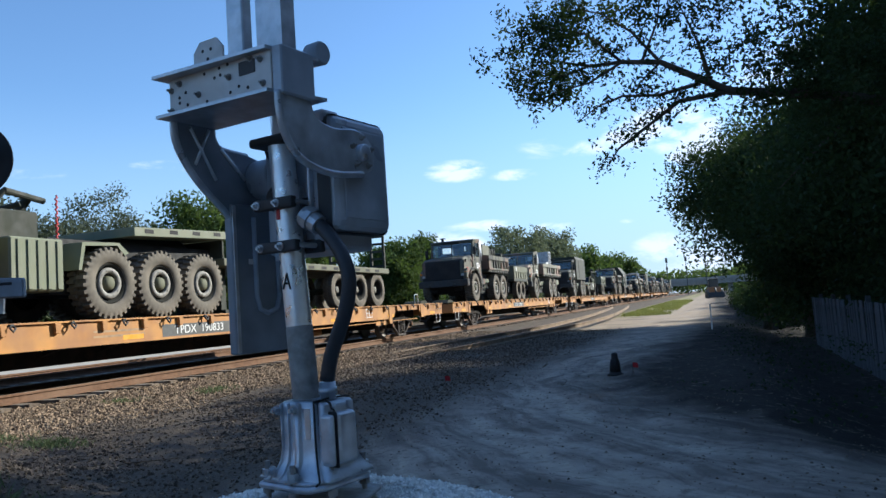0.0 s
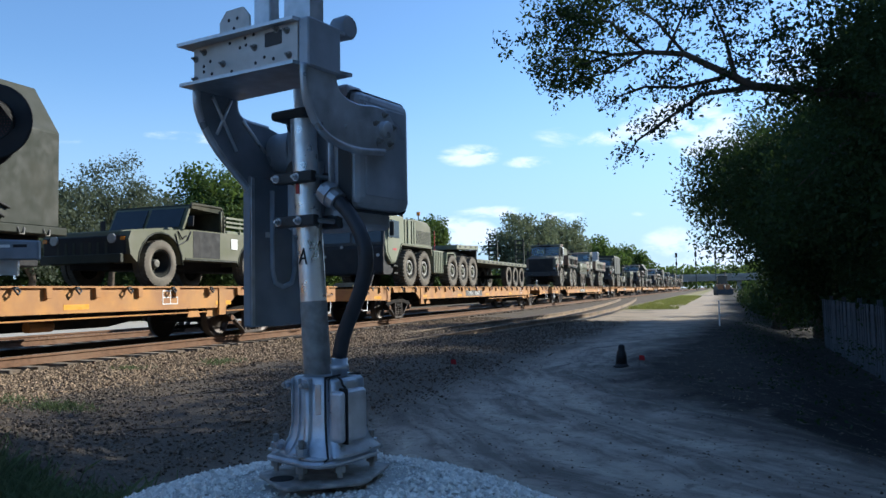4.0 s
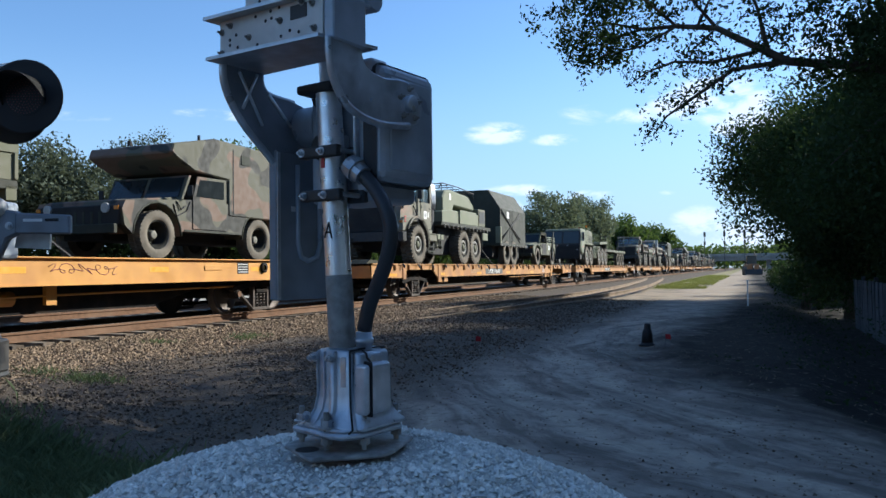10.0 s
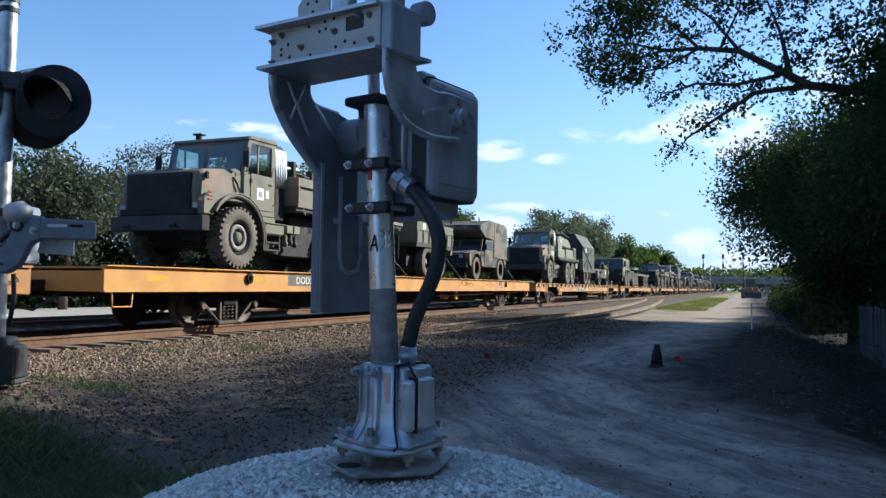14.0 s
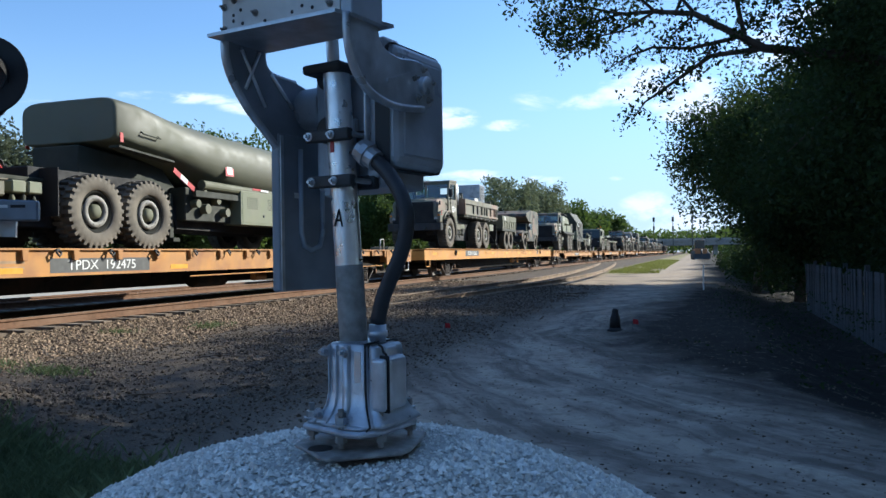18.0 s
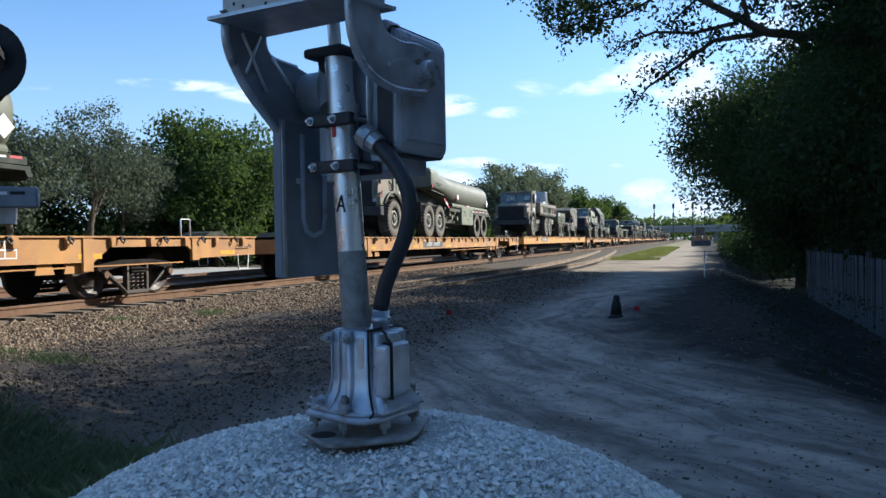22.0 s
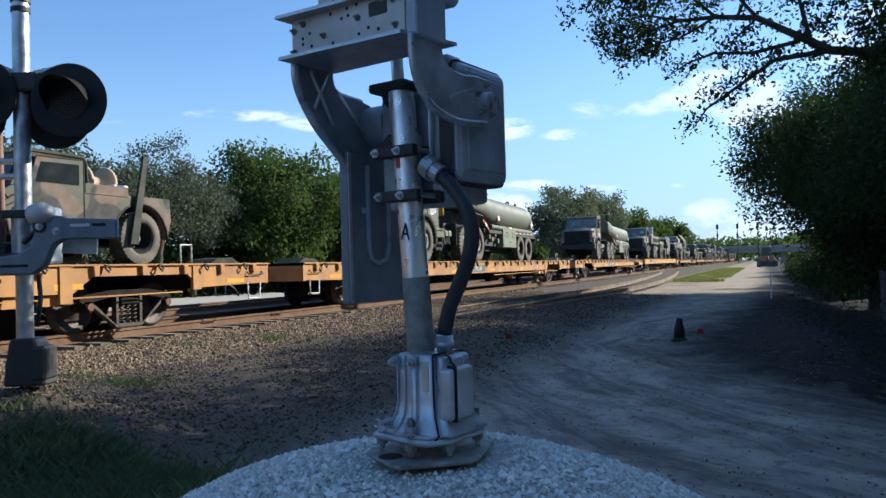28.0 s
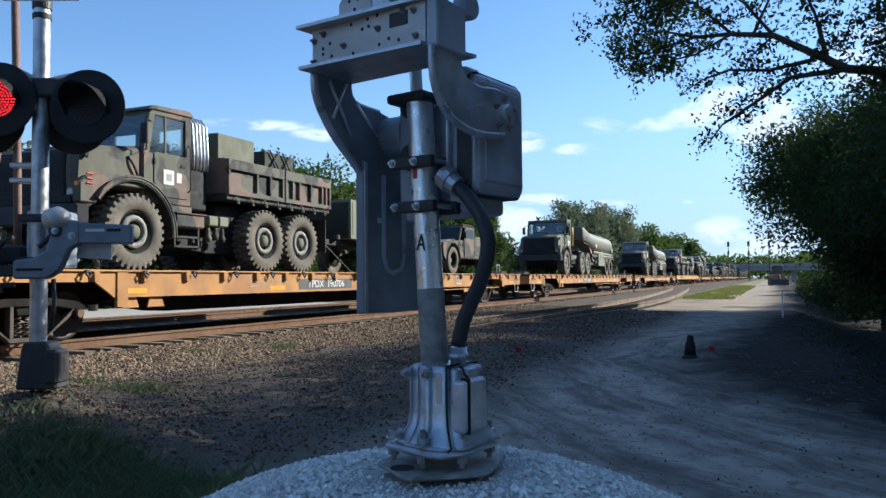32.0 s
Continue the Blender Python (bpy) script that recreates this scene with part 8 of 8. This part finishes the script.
    for a, b, r in (((0.3, 2.6, 1.6), (0.6, 3.0, 2.28), 0.05), ((0.6, 3.0, 2.28), (0.5, 3.9, 2.2), 0.06), ((0.2, 3.4, 1.7), (0.4, 3.7, 2.3), 0.08), ((-0.3, 2.8, 1.8), (0.5, 3.4, 2.1), 0.05)):
        part("boom", bm_cyl(a, b, r, None, 10), olive_dark, crane)
    part("air_hose", bm_tube([(0.7, 4.0 + 0.03 * math.sin(i * 2.4), 2.3 - 0.9 * i / 24) for i in range(25)], 0.02, 5), redp, t)
    part("flat_bed", bm_prism([(5.4, 1.60), (5.4, 1.78), (8.5, 1.90), (8.5, 1.72)], -1.2, 1.2, "x", None, 0.01), olive_pale, t, "tilted flat bed")
    for k in range(4):
        part("bed_slot", bm_box(1.2, 1.206, 5.7 + 0.75 * k, 5.95 + 0.75 * k, 1.68 + 0.03 * k, 1.76 + 0.03 * k), black, t)
    return t


def build_lowbed():
    t = thing("lowbed_trailer", "olive lowbed trailer with raised loading ramps", "trailer")
    for y in (0.0, 1.4, 2.8):
        for x in (-0.95, 0.95):
            wheel(t, x, y, "trailer")
        part("axle", bm_cyl((-0.9, y, 0.56), (0.9, y, 0.56), 0.07, None, 10), olive_dark, t)
    bed = part("trailer_deck", bm_box(-1.2, 1.2, -6.0, 3.6, 1.10, 1.28, 0.015), olive, t)
    for k in range(12):
        part("deck_slot", bm_box(1.2, 1.206, -5.8 + 0.75 * k, -5.5 + 0.75 * k, 1.14, 1.22), black, bed)
    for x in (-0.8, 0.8):
        r = part("ramp", bm_box(x - 0.28, x - 0.20, 3.55, 3.65, 1.2, 2.75, 0.01), olive_dark, t, "raised ladder-like ramp")
        part("ramp_side", bm_box(x + 0.20, x + 0.28, 3.55, 3.65, 1.2, 2.75, 0.01), olive_dark, r)
        for k in range(6):
            part("rung", bm_box(x - 0.22, x + 0.22, 3.57, 3.63, 1.35 + 0.26 * k, 1.43 + 0.26 * k), olive_dark, r)
    part("gooseneck", bm_prism([(-6.0, 1.1), (-6.0, 1.28), (-6.8, 1.7), (-8.6, 1.7), (-8.6, 1.5), (-6.9, 1.45)], -0.6, 0.6, "x", None, 0.02), olive_dark, t)
    part("landing_leg", bm_box(0.5, 0.65, -5.4, -5.2, 0.1, 1.15), olive_dark, t)
    part("landing_leg", bm_box(-0.65, -0.5, -5.4, -5.2, 0.1, 1.15), olive_dark, t)
    part("landing_foot", bm_box(-0.8, 0.8, -5.45, -5.15, 0.0, 0.1), olive_dark, t)
    part("headboard", bm_box(-1.15, 1.15, -5.98, -5.92, 1.28, 1.7), olive_dark, t)
    return t


def build_van_truck():
    t = thing("van_truck", "dark olive military truck with a tall box body", "truck", None, "trucks on the train")
    truck_cab(t, olive_dark)
    part("van_body", bm_prism([(-1.2, 1.4), (1.2, 1.4), (1.2, 3.15), (1.05, 3.35), (-1.05, 3.35), (-1.2, 3.15)], 1.6, 6.3, "y", None, 0.02), olive_dark, t, "tall dark box body")
    part("van_door", bm_box(1.2, 1.22, 3.0, 3.8, 1.5, 3.0, 0.005), olive_dark, t)
    return t


# -- railway flat cars --
CAR = 27.25


def bogie_parts(car, y):
    """Three-piece bogie: two open side frames with coil springs, joined by a bolster."""
    b = part("bogie", bm_box(-1.12, 1.12, y - 0.16, y + 0.16, -0.72, -0.48, 0.02), underframe, car, "three-piece bogie")
    for sx in (-1, 1):
        x0, x1 = sx * 1.05, sx * 1.16
        f = part("side_frame", bm_prism([(y - 1.08, -0.60), (y - 0.98, -0.52), (y - 0.40, -0.44), (y + 0.40, -0.44), (y + 0.98, -0.52), (y + 1.08, -0.60), (y + 0.98, -0.66), (y + 0.40, -0.56), (y - 0.40, -0.56), (y - 0.98, -0.66)], x0, x1, "x", None, 0.010), underframe, b)
        part("lower_bar", bm_prism([(y - 0.36, -1.02), (y + 0.36, -1.02), (y + 0.30, -1.09), (y - 0.30, -1.09)], x0, x1, "x", None, 0.008), wheel_steel, f)
        for d in (-1, 1):
            part("diagonal", bm_prism([(y + d * 0.28, -1.05), (y + d * 0.36, -1.02), (y + d * 0.92, -0.62), (y + d * 0.80, -0.62)], x0, x1, "x", None, 0.006), wheel_steel, f)
            part("column", bm_box(x0, x1, y + d * 0.27 - 0.035, y + d * 0.27 + 0.035, -1.03, -0.55, 0.008), wheel_steel, f)
            part("axle_box", bm_cyl((sx * 0.98, y + d * 0.89, -0.70), (sx * 1.20, y + d * 0.89, -0.70), 0.10, None, 14, None, True, 0.02), underframe, b)
            cap = part("end_cap", bm_cyl((sx * 1.20, y + d * 0.89, -0.70), (sx * 1.225, y + d * 0.89, -0.70), 0.065, None, 12), railrust, b)
        sp = bmesh.new()
        for o in (-0.14, 0.0, 0.14):
            pts = [(sx * 1.10 + 0.052 * math.cos(k * 1.05), y + o + 0.052 * math.sin(k * 1.05), -1.01 + 0.0118 * k) for k in range(26)]
            bm_tube(pts, 0.016, 5, sp)
        part("spring_set", sp, wheel_steel, b, "coil springs")
        part("bolster_end", bm_box(sx * 1.0, sx * 1.19, y - 0.22, y + 0.22, -0.70, -0.60, 0.02), underframe, b)
        part("brake_beam", bm_box(sx * 0.70, sx * 0.80, y - 0.48, y + 0.48, -0.98, -0.90, 0.01), underframe, b)
    return b


WHEELSETS = []


def wheelset(b, y, keyed):
    if "wheelset" not in STOCK:
        bm = bm_cyl((-0.95, 0, 0), (0.95, 0, 0), 0.08, None, 14)
        for sx in (-1, 1):
            bm_lathe([(-0.065, 0.38), (-0.065, 0.445), (-0.045, 0.45), (-0.03, 0.425), (0.065, 0.415), (0.065, 0.35), (0.02, 0.32), (0.03, 0.16), (0.075, 0.14), (0.075, 0.02)], (sx * 0.755, 0, 0), (sx * 1.755, 0, 0), 32, bm)
        me = bpy.data.meshes.new("wheelset")
        bm.to_mesh(me)
        bm.free()
        me.materials.append(wheel_steel)
        STOCK["wheelset"] = me
    w = part("wheelset", STOCK["wheelset"], None, b)
    w.matrix_basis = pose(0, y, -0.72)
    if keyed:
        WHEELSETS.append((w, y))


def coupler(car, y, d):
    c = part("coupler", bm_box(-0.10, 0.10, min(y, y + d * 0.55), max(y, y + d * 0.55), -0.40, -0.20, 0.02), underframe, car)
    part("knuckle", bm_box(-0.16, 0.14, min(y + d * 0.5, y + d * 0.72), max(y + d * 0.5, y + d * 0.72), -0.44, -0.16, 0.04), railrust, c)
    part("air_hose", bm_tube([(0.35, y, -0.42), (0.38, y + d * 0.25, -0.55), (0.30, y + d * 0.5, -0.72), (0.15, y + d * 0.7, -0.66)], 0.022, 8), rubber, c)


def stencil(car, body, size, y, z, x):
    m = Matrix.Translation((x, y, z)) @ pose(0, 0, 0, 90, 0, 90)
    return lettering(body, size, white, m, car, "reporting_mark", 1.15)


def build_long_flat(mark, keyed=True):
    """89-foot flat car with stake pockets. Origin at the middle, on the deck's top."""
    car = thing("flatcar", "weathered yellow railway flatcar with a black underframe and chain tie-downs", "flatcar", None, "cars of the train")
    h = CAR / 2
    deck = part("deck", bm_box(-1.40, 1.40, -h, h, -0.07, -0.002, 0.0), underframe, car, "dark steel deck")
    part("centre_sill", bm_prism([(-h + 0.4, -0.15), (-h + 0.4, -0.5), (-h + 5.5, -0.5), (-h + 7.5, -0.78), (h - 7.5, -0.78), (h - 5.5, -0.5), (h - 0.4, -0.5), (h - 0.4, -0.15)], -0.32, 0.32, "x"), underframe, car)
    for k in range(12):
        y = -h + 5.8 + k * (CAR - 11.6) / 11
        part("cross_bearer", bm_prism([(-1.36, -0.10), (1.36, -0.10), (1.36, -0.30), (0.3, -0.6), (-0.3, -0.6), (-1.36, -0.30)], y - 0.05, y + 0.05, "y"), underframe, car)
    for sx in (-1, 1):
        sill = part("side_sill", bm_prism([(-h, -0.006), (-h, -0.42), (-h + 2.2, -0.46), (-h + 2.55, -0.20), (-h + 4.75, -0.20), (-h + 5.15, -0.46), (h - 5.15, -0.46), (h - 4.75, -0.20), (h - 2.55, -0.20), (h - 2.2, -0.46), (h, -0.42), (h, -0.006)], sx * 1.36, sx * 1.405, "x", None, 0.0), yellow, car, "faded yellow side sill")
        part("top_lip", bm_box(sx * 1.30, sx * 1.45, -h, h, -0.03, 0.0, 0.0), yellow, sill)
        for k in range(26):
            y = -h + 0.55 + k * (CAR - 1.1) / 25
            pocket(sill, sx, y)
        for k in range(7):
            y = -h + 1.2 + k * (CAR - 2.6) / 6
            if not -h + 9.8 < y < -h + 13.0:
                part("reflector_mark", bm_box(sx * 1.405, sx * 1.4075, y, y + 0.55, -0.40, -0.31), reflector, sill, "yellow reflective strip")
        for k in range(22):
            y = -h + 0.9 + k * (CAR - 1.8) / 21
            tie_hook(sill, sx, y)
        for y in (-h + 5.3, h - 5.3, -h + 2.3, h - 2.3):
            part("jack_pad", bm_box(sx * 1.36, sx * 1.43, y - 0.12, y + 0.12, -0.62 if abs(y) < h - 3 else -0.5, -0.02, 0.006), yellow, sill)
        for y, d in ((-h + 0.5, 1), (h - 0.5, -1)):
            st = part("stirrup_step", bm_tube([(sx * 1.40, y - 0.22, -0.42), (sx * 1.40, y - 0.19, -0.74), (sx * 1.40, y + 0.19, -0.74), (sx * 1.40, y + 0.22, -0.42)], 0.016, 6), white, car, "white stirrup step")
            part("grab_iron", bm_tube([(sx * 1.41, y - 0.25, -0.18), (sx * 1.46, y - 0.25, -0.24), (sx * 1.46, y + 0.25, -0.24), (sx * 1.41, y + 0.25, -0.18)], 0.012, 6), dark, st)
        part("stencil_plate", bm_box(sx * 1.405, sx * 1.407, -h + 10.5, -h + 12.9, -0.41, -0.165), surface("stencil_ground" + str(sx) + mark[-2:], (0.10, 0.10, 0.095), 0.8), sill, "dark painted name panel")
        data = part("data_panel", bm_box(sx * 1.405, sx * 1.407, h - 7.2, h - 6.75, -0.36, -0.08), yellow, sill)
        for o in (7.2, 6.98, 6.77):
            part("data_line", bm_box(sx * 1.407, sx * 1.4085, h - o, h - o + 0.02, -0.36, -0.08), white, data)
        for k in range(3):
            part("data_line", bm_box(sx * 1.407, sx * 1.4087, h - 7.2, h - 6.75, -0.36 + 0.13 * k, -0.34 + 0.13 * k), white, data)
        for k in range(2):
            part("data_line", bm_box(sx * 1.405, sx * 1.4062, -h + 8.7, -h + 10.0, -0.24 - 0.09 * k, -0.20 - 0.09 * k), faint_paint, sill)
        part("brake_rod", bm_cyl((sx * 1.32, h - 13, -0.57), (sx * 1.32, h - 2.6, -0.53), 0.016, None, 6), yellow, car)
        for e in (-1, 1) if sx > 0 else ():
            for o in (5.55, 6.15):
                part("gusset", bm_prism([(e * (h - o) - 0.10, -0.30), (e * (h - o) + 0.04, -0.22), (e * (h - o) + 0.20, -0.64), (e * (h - o) - 0.20, -0.64)], sx * 1.30, sx * 1.335, "x"), yellow, sill)
        part("brake_chain", bm_cyl((sx * 0.9, h - 9.9, -0.68), (sx * 0.9, h - 9.4, -0.68), 0.09, None, 12), yellow, car)
    stencil(car, mark, 0.235, -h + 11.7, -0.29, 1.4085)
    part("air_reservoir", bm_cyl((0.7, 1.5, -0.66), (0.7, 2.7, -0.66), 0.19, None, 18, None, True, 0.05), underframe, car)
    for d, y in ((-1, -h), (1, h)):
        part("end_sill", bm_box(-1.40, 1.40, y - 0.12 if d > 0 else y, y if d > 0 else y + 0.12, -0.44, -0.01, 0.01), yellow, car)
        coupler(car, y - d * 0.1, d)
        part("bridge_plate", bm_prism([(y - d * 1.4, 0.0), (y - d * 1.2, 0.10), (y - d * 0.7, 0.13), (y - d * 0.45, 0.0)], 0.3, 1.0, "x"), canvas, car, "folded bridge plate")
    part("brake_stand", bm_tube([(1.25, h - 2.55, 0), (1.25, h - 2.55, 0.36), (1.25, h - 2.25, 0.36), (1.25, h - 2.25, 0)], 0.018, 6), white, car, "low white handrail")
    for y in (-h + 3.75, h - 3.75):
        b = bogie_parts(car, y)
        for o in (-0.89, 0.89):
            wheelset(b, y + o, keyed)
    return car


def pocket(sill, sx, y):
    if "pocket" not in STOCK:
        bm = bm_prism([(-0.065, 0.0), (-0.05, -0.17), (0.05, -0.17), (0.065, 0.0)], 0.0, 0.07, "x", None, 0.006)
        me = bpy.data.meshes.new("stake_pocket")
        bm.to_mesh(me)
        bm.free()
        me.materials.append(yellow)
        STOCK["pocket"] = me
    ob = part("stake_pocket", STOCK["pocket"], None, sill)
    ob.matrix_basis = pose(sx * 1.40, y, -0.032, 0, 0, 0 if sx > 0 else 180)


def tie_hook(sill, sx, y):
    if "hook" not in STOCK:
        bm = bm_tube([(0.0, -0.02, 0.02), (0.05, -0.05, -0.03), (0.06, 0.0, -0.09), (0.05, 0.05, -0.04), (0.0, 0.02, 0.02)], 0.018, 6)
        bm_box(-0.06, 0.04, -0.03, 0.03, 0.0, 0.035, 0, bm)
        me = bpy.data.meshes.new("tie_down")
        bm.to_mesh(me)
        bm.free()
        me.materials.append(dark)
        STOCK["hook"] = me
    ob = part("tie_down", STOCK["hook"], None, sill)
    ob.matrix_basis = pose(sx * 1.455, y, -0.045, 0, 0, 0 if sx > 0 else 180)


def build_heavy_flat(mark):
    """Heavy-duty flat car with a plain deep channel side."""
    car = thing("flatcar", "bright yellow heavy-duty railway flatcar with plain channel sides", "flatcar", None, "cars of the train")
    h = CAR / 2
    part("deck", bm_box(-1.38, 1.38, -h, h, -0.04, 0.0), underframe, car, "dark wooden deck")
    part("centre_sill", bm_prism([(-h + 0.4, -0.1), (-h + 0.4, -0.5), (-h + 5.5, -0.5), (-h + 7.0, -0.86), (h - 7.0, -0.86), (h - 5.5, -0.5), (h - 0.4, -0.5), (h - 0.4, -0.1)], -0.9, 0.9, "x"), underframe, car)
    for sx in (-1, 1):
        sill = part("side_sill", bm_prism([(-h, 0.05), (-h, -0.39), (h, -0.39), (h, 0.05)], sx * 1.385, sx * 1.43, "x", None, 0.006), yellow2, car, "bright yellow channel side")
        part("top_flange", bm_box(sx * 1.34, sx * 1.50, -h, h, 0.035, 0.06, 0.006), yellow2, sill)
        part("bottom_flange", bm_box(sx * 1.36, sx * 1.46, -h, h, -0.405, -0.385, 0.004), yellow2, sill)
        for y in (-h + 4.05, h - 4.05):
            part("lift_ring", bm_lathe([(0, 0.06), (0, 0.115), (0.05, 0.115), (0.05, 0.06)], (sx * 1.43, y, -0.12), (sx * 2.43, y, -0.12), 20, None, False), underframe, sill, "round lifting eye")
        for y in (-h + 9.4, h - 5.8):
            part("slot", bm_box(sx * 1.43, sx * 1.445, y - 0.28, y + 0.28, -0.17, -0.07, 0.006), yellow2, sill)
        for k in range(9):
            y = -h + 1.0 + k * (CAR - 2.4) / 8
            if not -h + 5.0 < y < -h + 8.0:
                part("reflector_mark", bm_box(sx * 1.43, sx * 1.4325, y, y + 0.5, -0.20, -0.10), reflector, sill)
        part("name_panel", bm_box(sx * 1.43, sx * 1.4325, -h + 5.6, -h + 7.85, -0.27, -0.02), surface("name_ground" + str(sx), (0.11, 0.11, 0.105), 0.8), sill, "dark painted name panel")
        data = part("data_panel", bm_box(sx * 1.43, sx * 1.4325, h - 5.0, h - 4.6, -0.25, 0.0), black, sill)
        for k in range(4):
            part("data_line", bm_box(sx * 1.4325, sx * 1.434, h - 4.97, h - 4.63, -0.22 + 0.055 * k, -0.205 + 0.055 * k), white, data)
        for y in (-h + 0.45, h - 0.45):
            part("stirrup_step", bm_tube([(sx * 1.40, y - 0.25, -0.30), (sx * 1.40, y - 0.22, -0.66), (sx * 1.40, y + 0.22, -0.66), (sx * 1.40, y + 0.25, -0.30)], 0.018, 6), yellow2, car)
        part("brake_rod", bm_cyl((sx * 1.12, h - 11.5, -0.58), (sx * 1.12, h - 1.2, -0.50), 0.018, None, 6), yellow2, car)
        part("brake_cylinder", bm_cyl((sx * 0.95, h - 10.6, -0.60), (sx * 0.95, h - 10.1, -0.60), 0.12, None, 14), yellow2, car)
        part("lever", bm_box(sx * 1.06, sx * 1.14, h - 9.6, h - 9.4, -0.72, -0.32), yellow2, car)
    scrawl = [(1.431, 3.80 + 1.45 * k / 60 + 0.10 * math.sin(k * 0.83), -0.14 + 0.10 * math.sin(k * 0.71 + 0.4) * math.cos(k * 0.21)) for k in range(61)]
    part("graffiti", bm_tube(scrawl, 0.007, 4), surface("brown_spray_paint", (0.20, 0.06, 0.06), 0.8), car, "brown sprayed scrawl")
    stencil(car, mark, 0.235, -h + 6.72, -0.148, 1.4335)
    for d, y in ((-1, -h), (1, h)):
        part("end_sill", bm_box(-1.40, 1.40, y - 0.10 if d > 0 else y, y if d > 0 else y + 0.10, -0.40, 0.03, 0.01), yellow2, car)
        coupler(car, y - d * 0.1, d)
    for y in (-h + 3.75, h - 3.75):
        b = bogie_parts(car, y)
        for o in (-0.89, 0.89):
            wheelset(b, y + o, True)
    return car


def chain(s, y, z0, x=0.9, d=1):
    """Lashing chain from a vehicle down to the deck."""
    t = thing("lashing_chain", "dark lashing chain tightened down to the deck", "chain", None, "lashings")
    bm = bmesh.new()
    n = 26
    for k in range(n):
        f = k / (n - 1)
        bm_box(-0.016, 0.016, -0.034, 0.034, -0.012, 0.012, 0, bm, Matrix.Translation((x + 0.35 * f, y + d * 1.1 * f, z0 * (1 - f) + 0.02)) @ Matrix.Rotation(-d * math.atan2(z0, 1.1), 4, "X") @ Matrix.Rotation(math.pi / 2 * (k % 2), 4, "Y"))
    part("chain_run", bm, dark, t)
    on_train(t, s, DECK)


def build_train():
    first = 1.35
    pitch = 28.65
    h = CAR / 2

    def mid(i):
        return first - pitch * i - h

    marks = {-1: "TPDX  190833", 0: "TPDX  190065", 2: "TPDX  192475", 3: "TPDX  190136", 4: "TPDX  190706"}
    proto = None
    for i, mk in marks.items():
        c = build_long_flat(mk)
        on_train(c, mid(i), DECK)
        proto = proto or c
    on_train(build_heavy_flat("DODX 42065"), mid(1), DECK)
    plain = build_long_flat("TPDX  190200", False)
    on_train(plain, mid(-2), DECK)
    for i in (-3, -4, -5, -6, -7, 5):
        on_train(copy_thing(plain, Matrix()), mid(i), DECK)
    camo_label = "dusty woodland-camouflage heavy truck with an empty cargo bed"
    cargo_a = build_cargo_truck(camo, "dusty camouflaged heavy cargo truck carrying an equipment crate", "crate", 4.66, 2.25, 8.45)
    on_train(cargo_a, -50.60, DECK + 0.10)
    cargo_b = build_cargo_truck(camo_fresh, "camouflaged heavy cargo truck carrying strapped cases", "boxes")
    on_train(cargo_b, -134.73, DECK)
    loaded = build_loaded_truck()
    on_train(loaded, -22.02, DECK)
    tank_a = build_tanker(camo, 0)
    on_train(tank_a, -75.17, DECK)
    tank_b = build_tanker(olive, 1)
    on_train(tank_b, -104.27, DECK)
    hum_open = build_light_truck("olive open light utility truck with slatted cargo benches", "open")
    on_train(hum_open, -5.5, DECK)
    hum_amb = build_light_truck("camouflaged light utility truck with a tall shelter body", "ambulance")
    on_train(hum_amb, -34.3, DECK + 0.06)
    hum_closed = build_light_truck("camouflaged light utility truck with canvas roof and cable drum", "closed")
    on_train(hum_closed, -119.9, DECK)
    van = build_van_trailer()
    on_train(van, -11.4, DECK)
    ctr = build_cargo_trailer()
    on_train(ctr, -39.69, DECK + 0.06)
    gen = build_generator()
    on_train(gen, -124.8, DECK)
    wr = build_wrecker()
    on_train(wr, 7.4, DECK)
    low = build_lowbed()
    on_train(low, 21.7, DECK)
    vt = build_van_truck()
    on_train(vt, 63.5, DECK)
    for src, s in ((cargo_b, 35.6), (ctr, 46.0 - 1.5), (cargo_a, 49.0), (hum_open, 72.5), (ctr, 81.0), (cargo_b, 92.0), (van, 102.5), (hum_closed, 109.5), (cargo_a, 121.5), (gen, 131.0), (vt, 136.0), (cargo_b, 150.5), (cargo_a, 160.0), (hum_open, 169.5), (vt, 180.0), (cargo_b, 189.0), (cargo_a, 207.0), (vt, 217.0), (cargo_a, -146.0 - 8)):
        on_train(copy_thing(src, Matrix()), s, DECK)
    for s, y, z, d in ((-5.5, 4.1, 0.55, 1), (-34.3, 4.2, 0.9, 1), (-39.69, 2.2, 0.9, 1), (-124.8, 0.6, 0.7, 1), (-22.02, 7.1, 0.9, 1), (-50.6, 8.0, 0.9, 1), (-134.6, 6.2, 0.9, 1), (7.4, -2.2, 0.5, -1)):
        chain(s, y, z, 0.85, d)


build_ground()
build_track()
build_gate()
build_signal()
build_lane_side()
build_loader()
build_trees()
build_train()


def motions():
    rows = [0, 4, 8, 12, 16, 20, 24, 28, 32]
    for ob, s, z in MOVING:
        walk(ob, [(t, pose(CX, s + run(t), z)) for t in rows])
    steps = [0.125 * k for k in range(257)]
    for w, y in WHEELSETS:
        walk(w, [(t, Matrix.Translation((0, y, -0.72)) @ Matrix.Rotation(-run(t) / 0.42, 4, "X")) for t in steps])


motions()
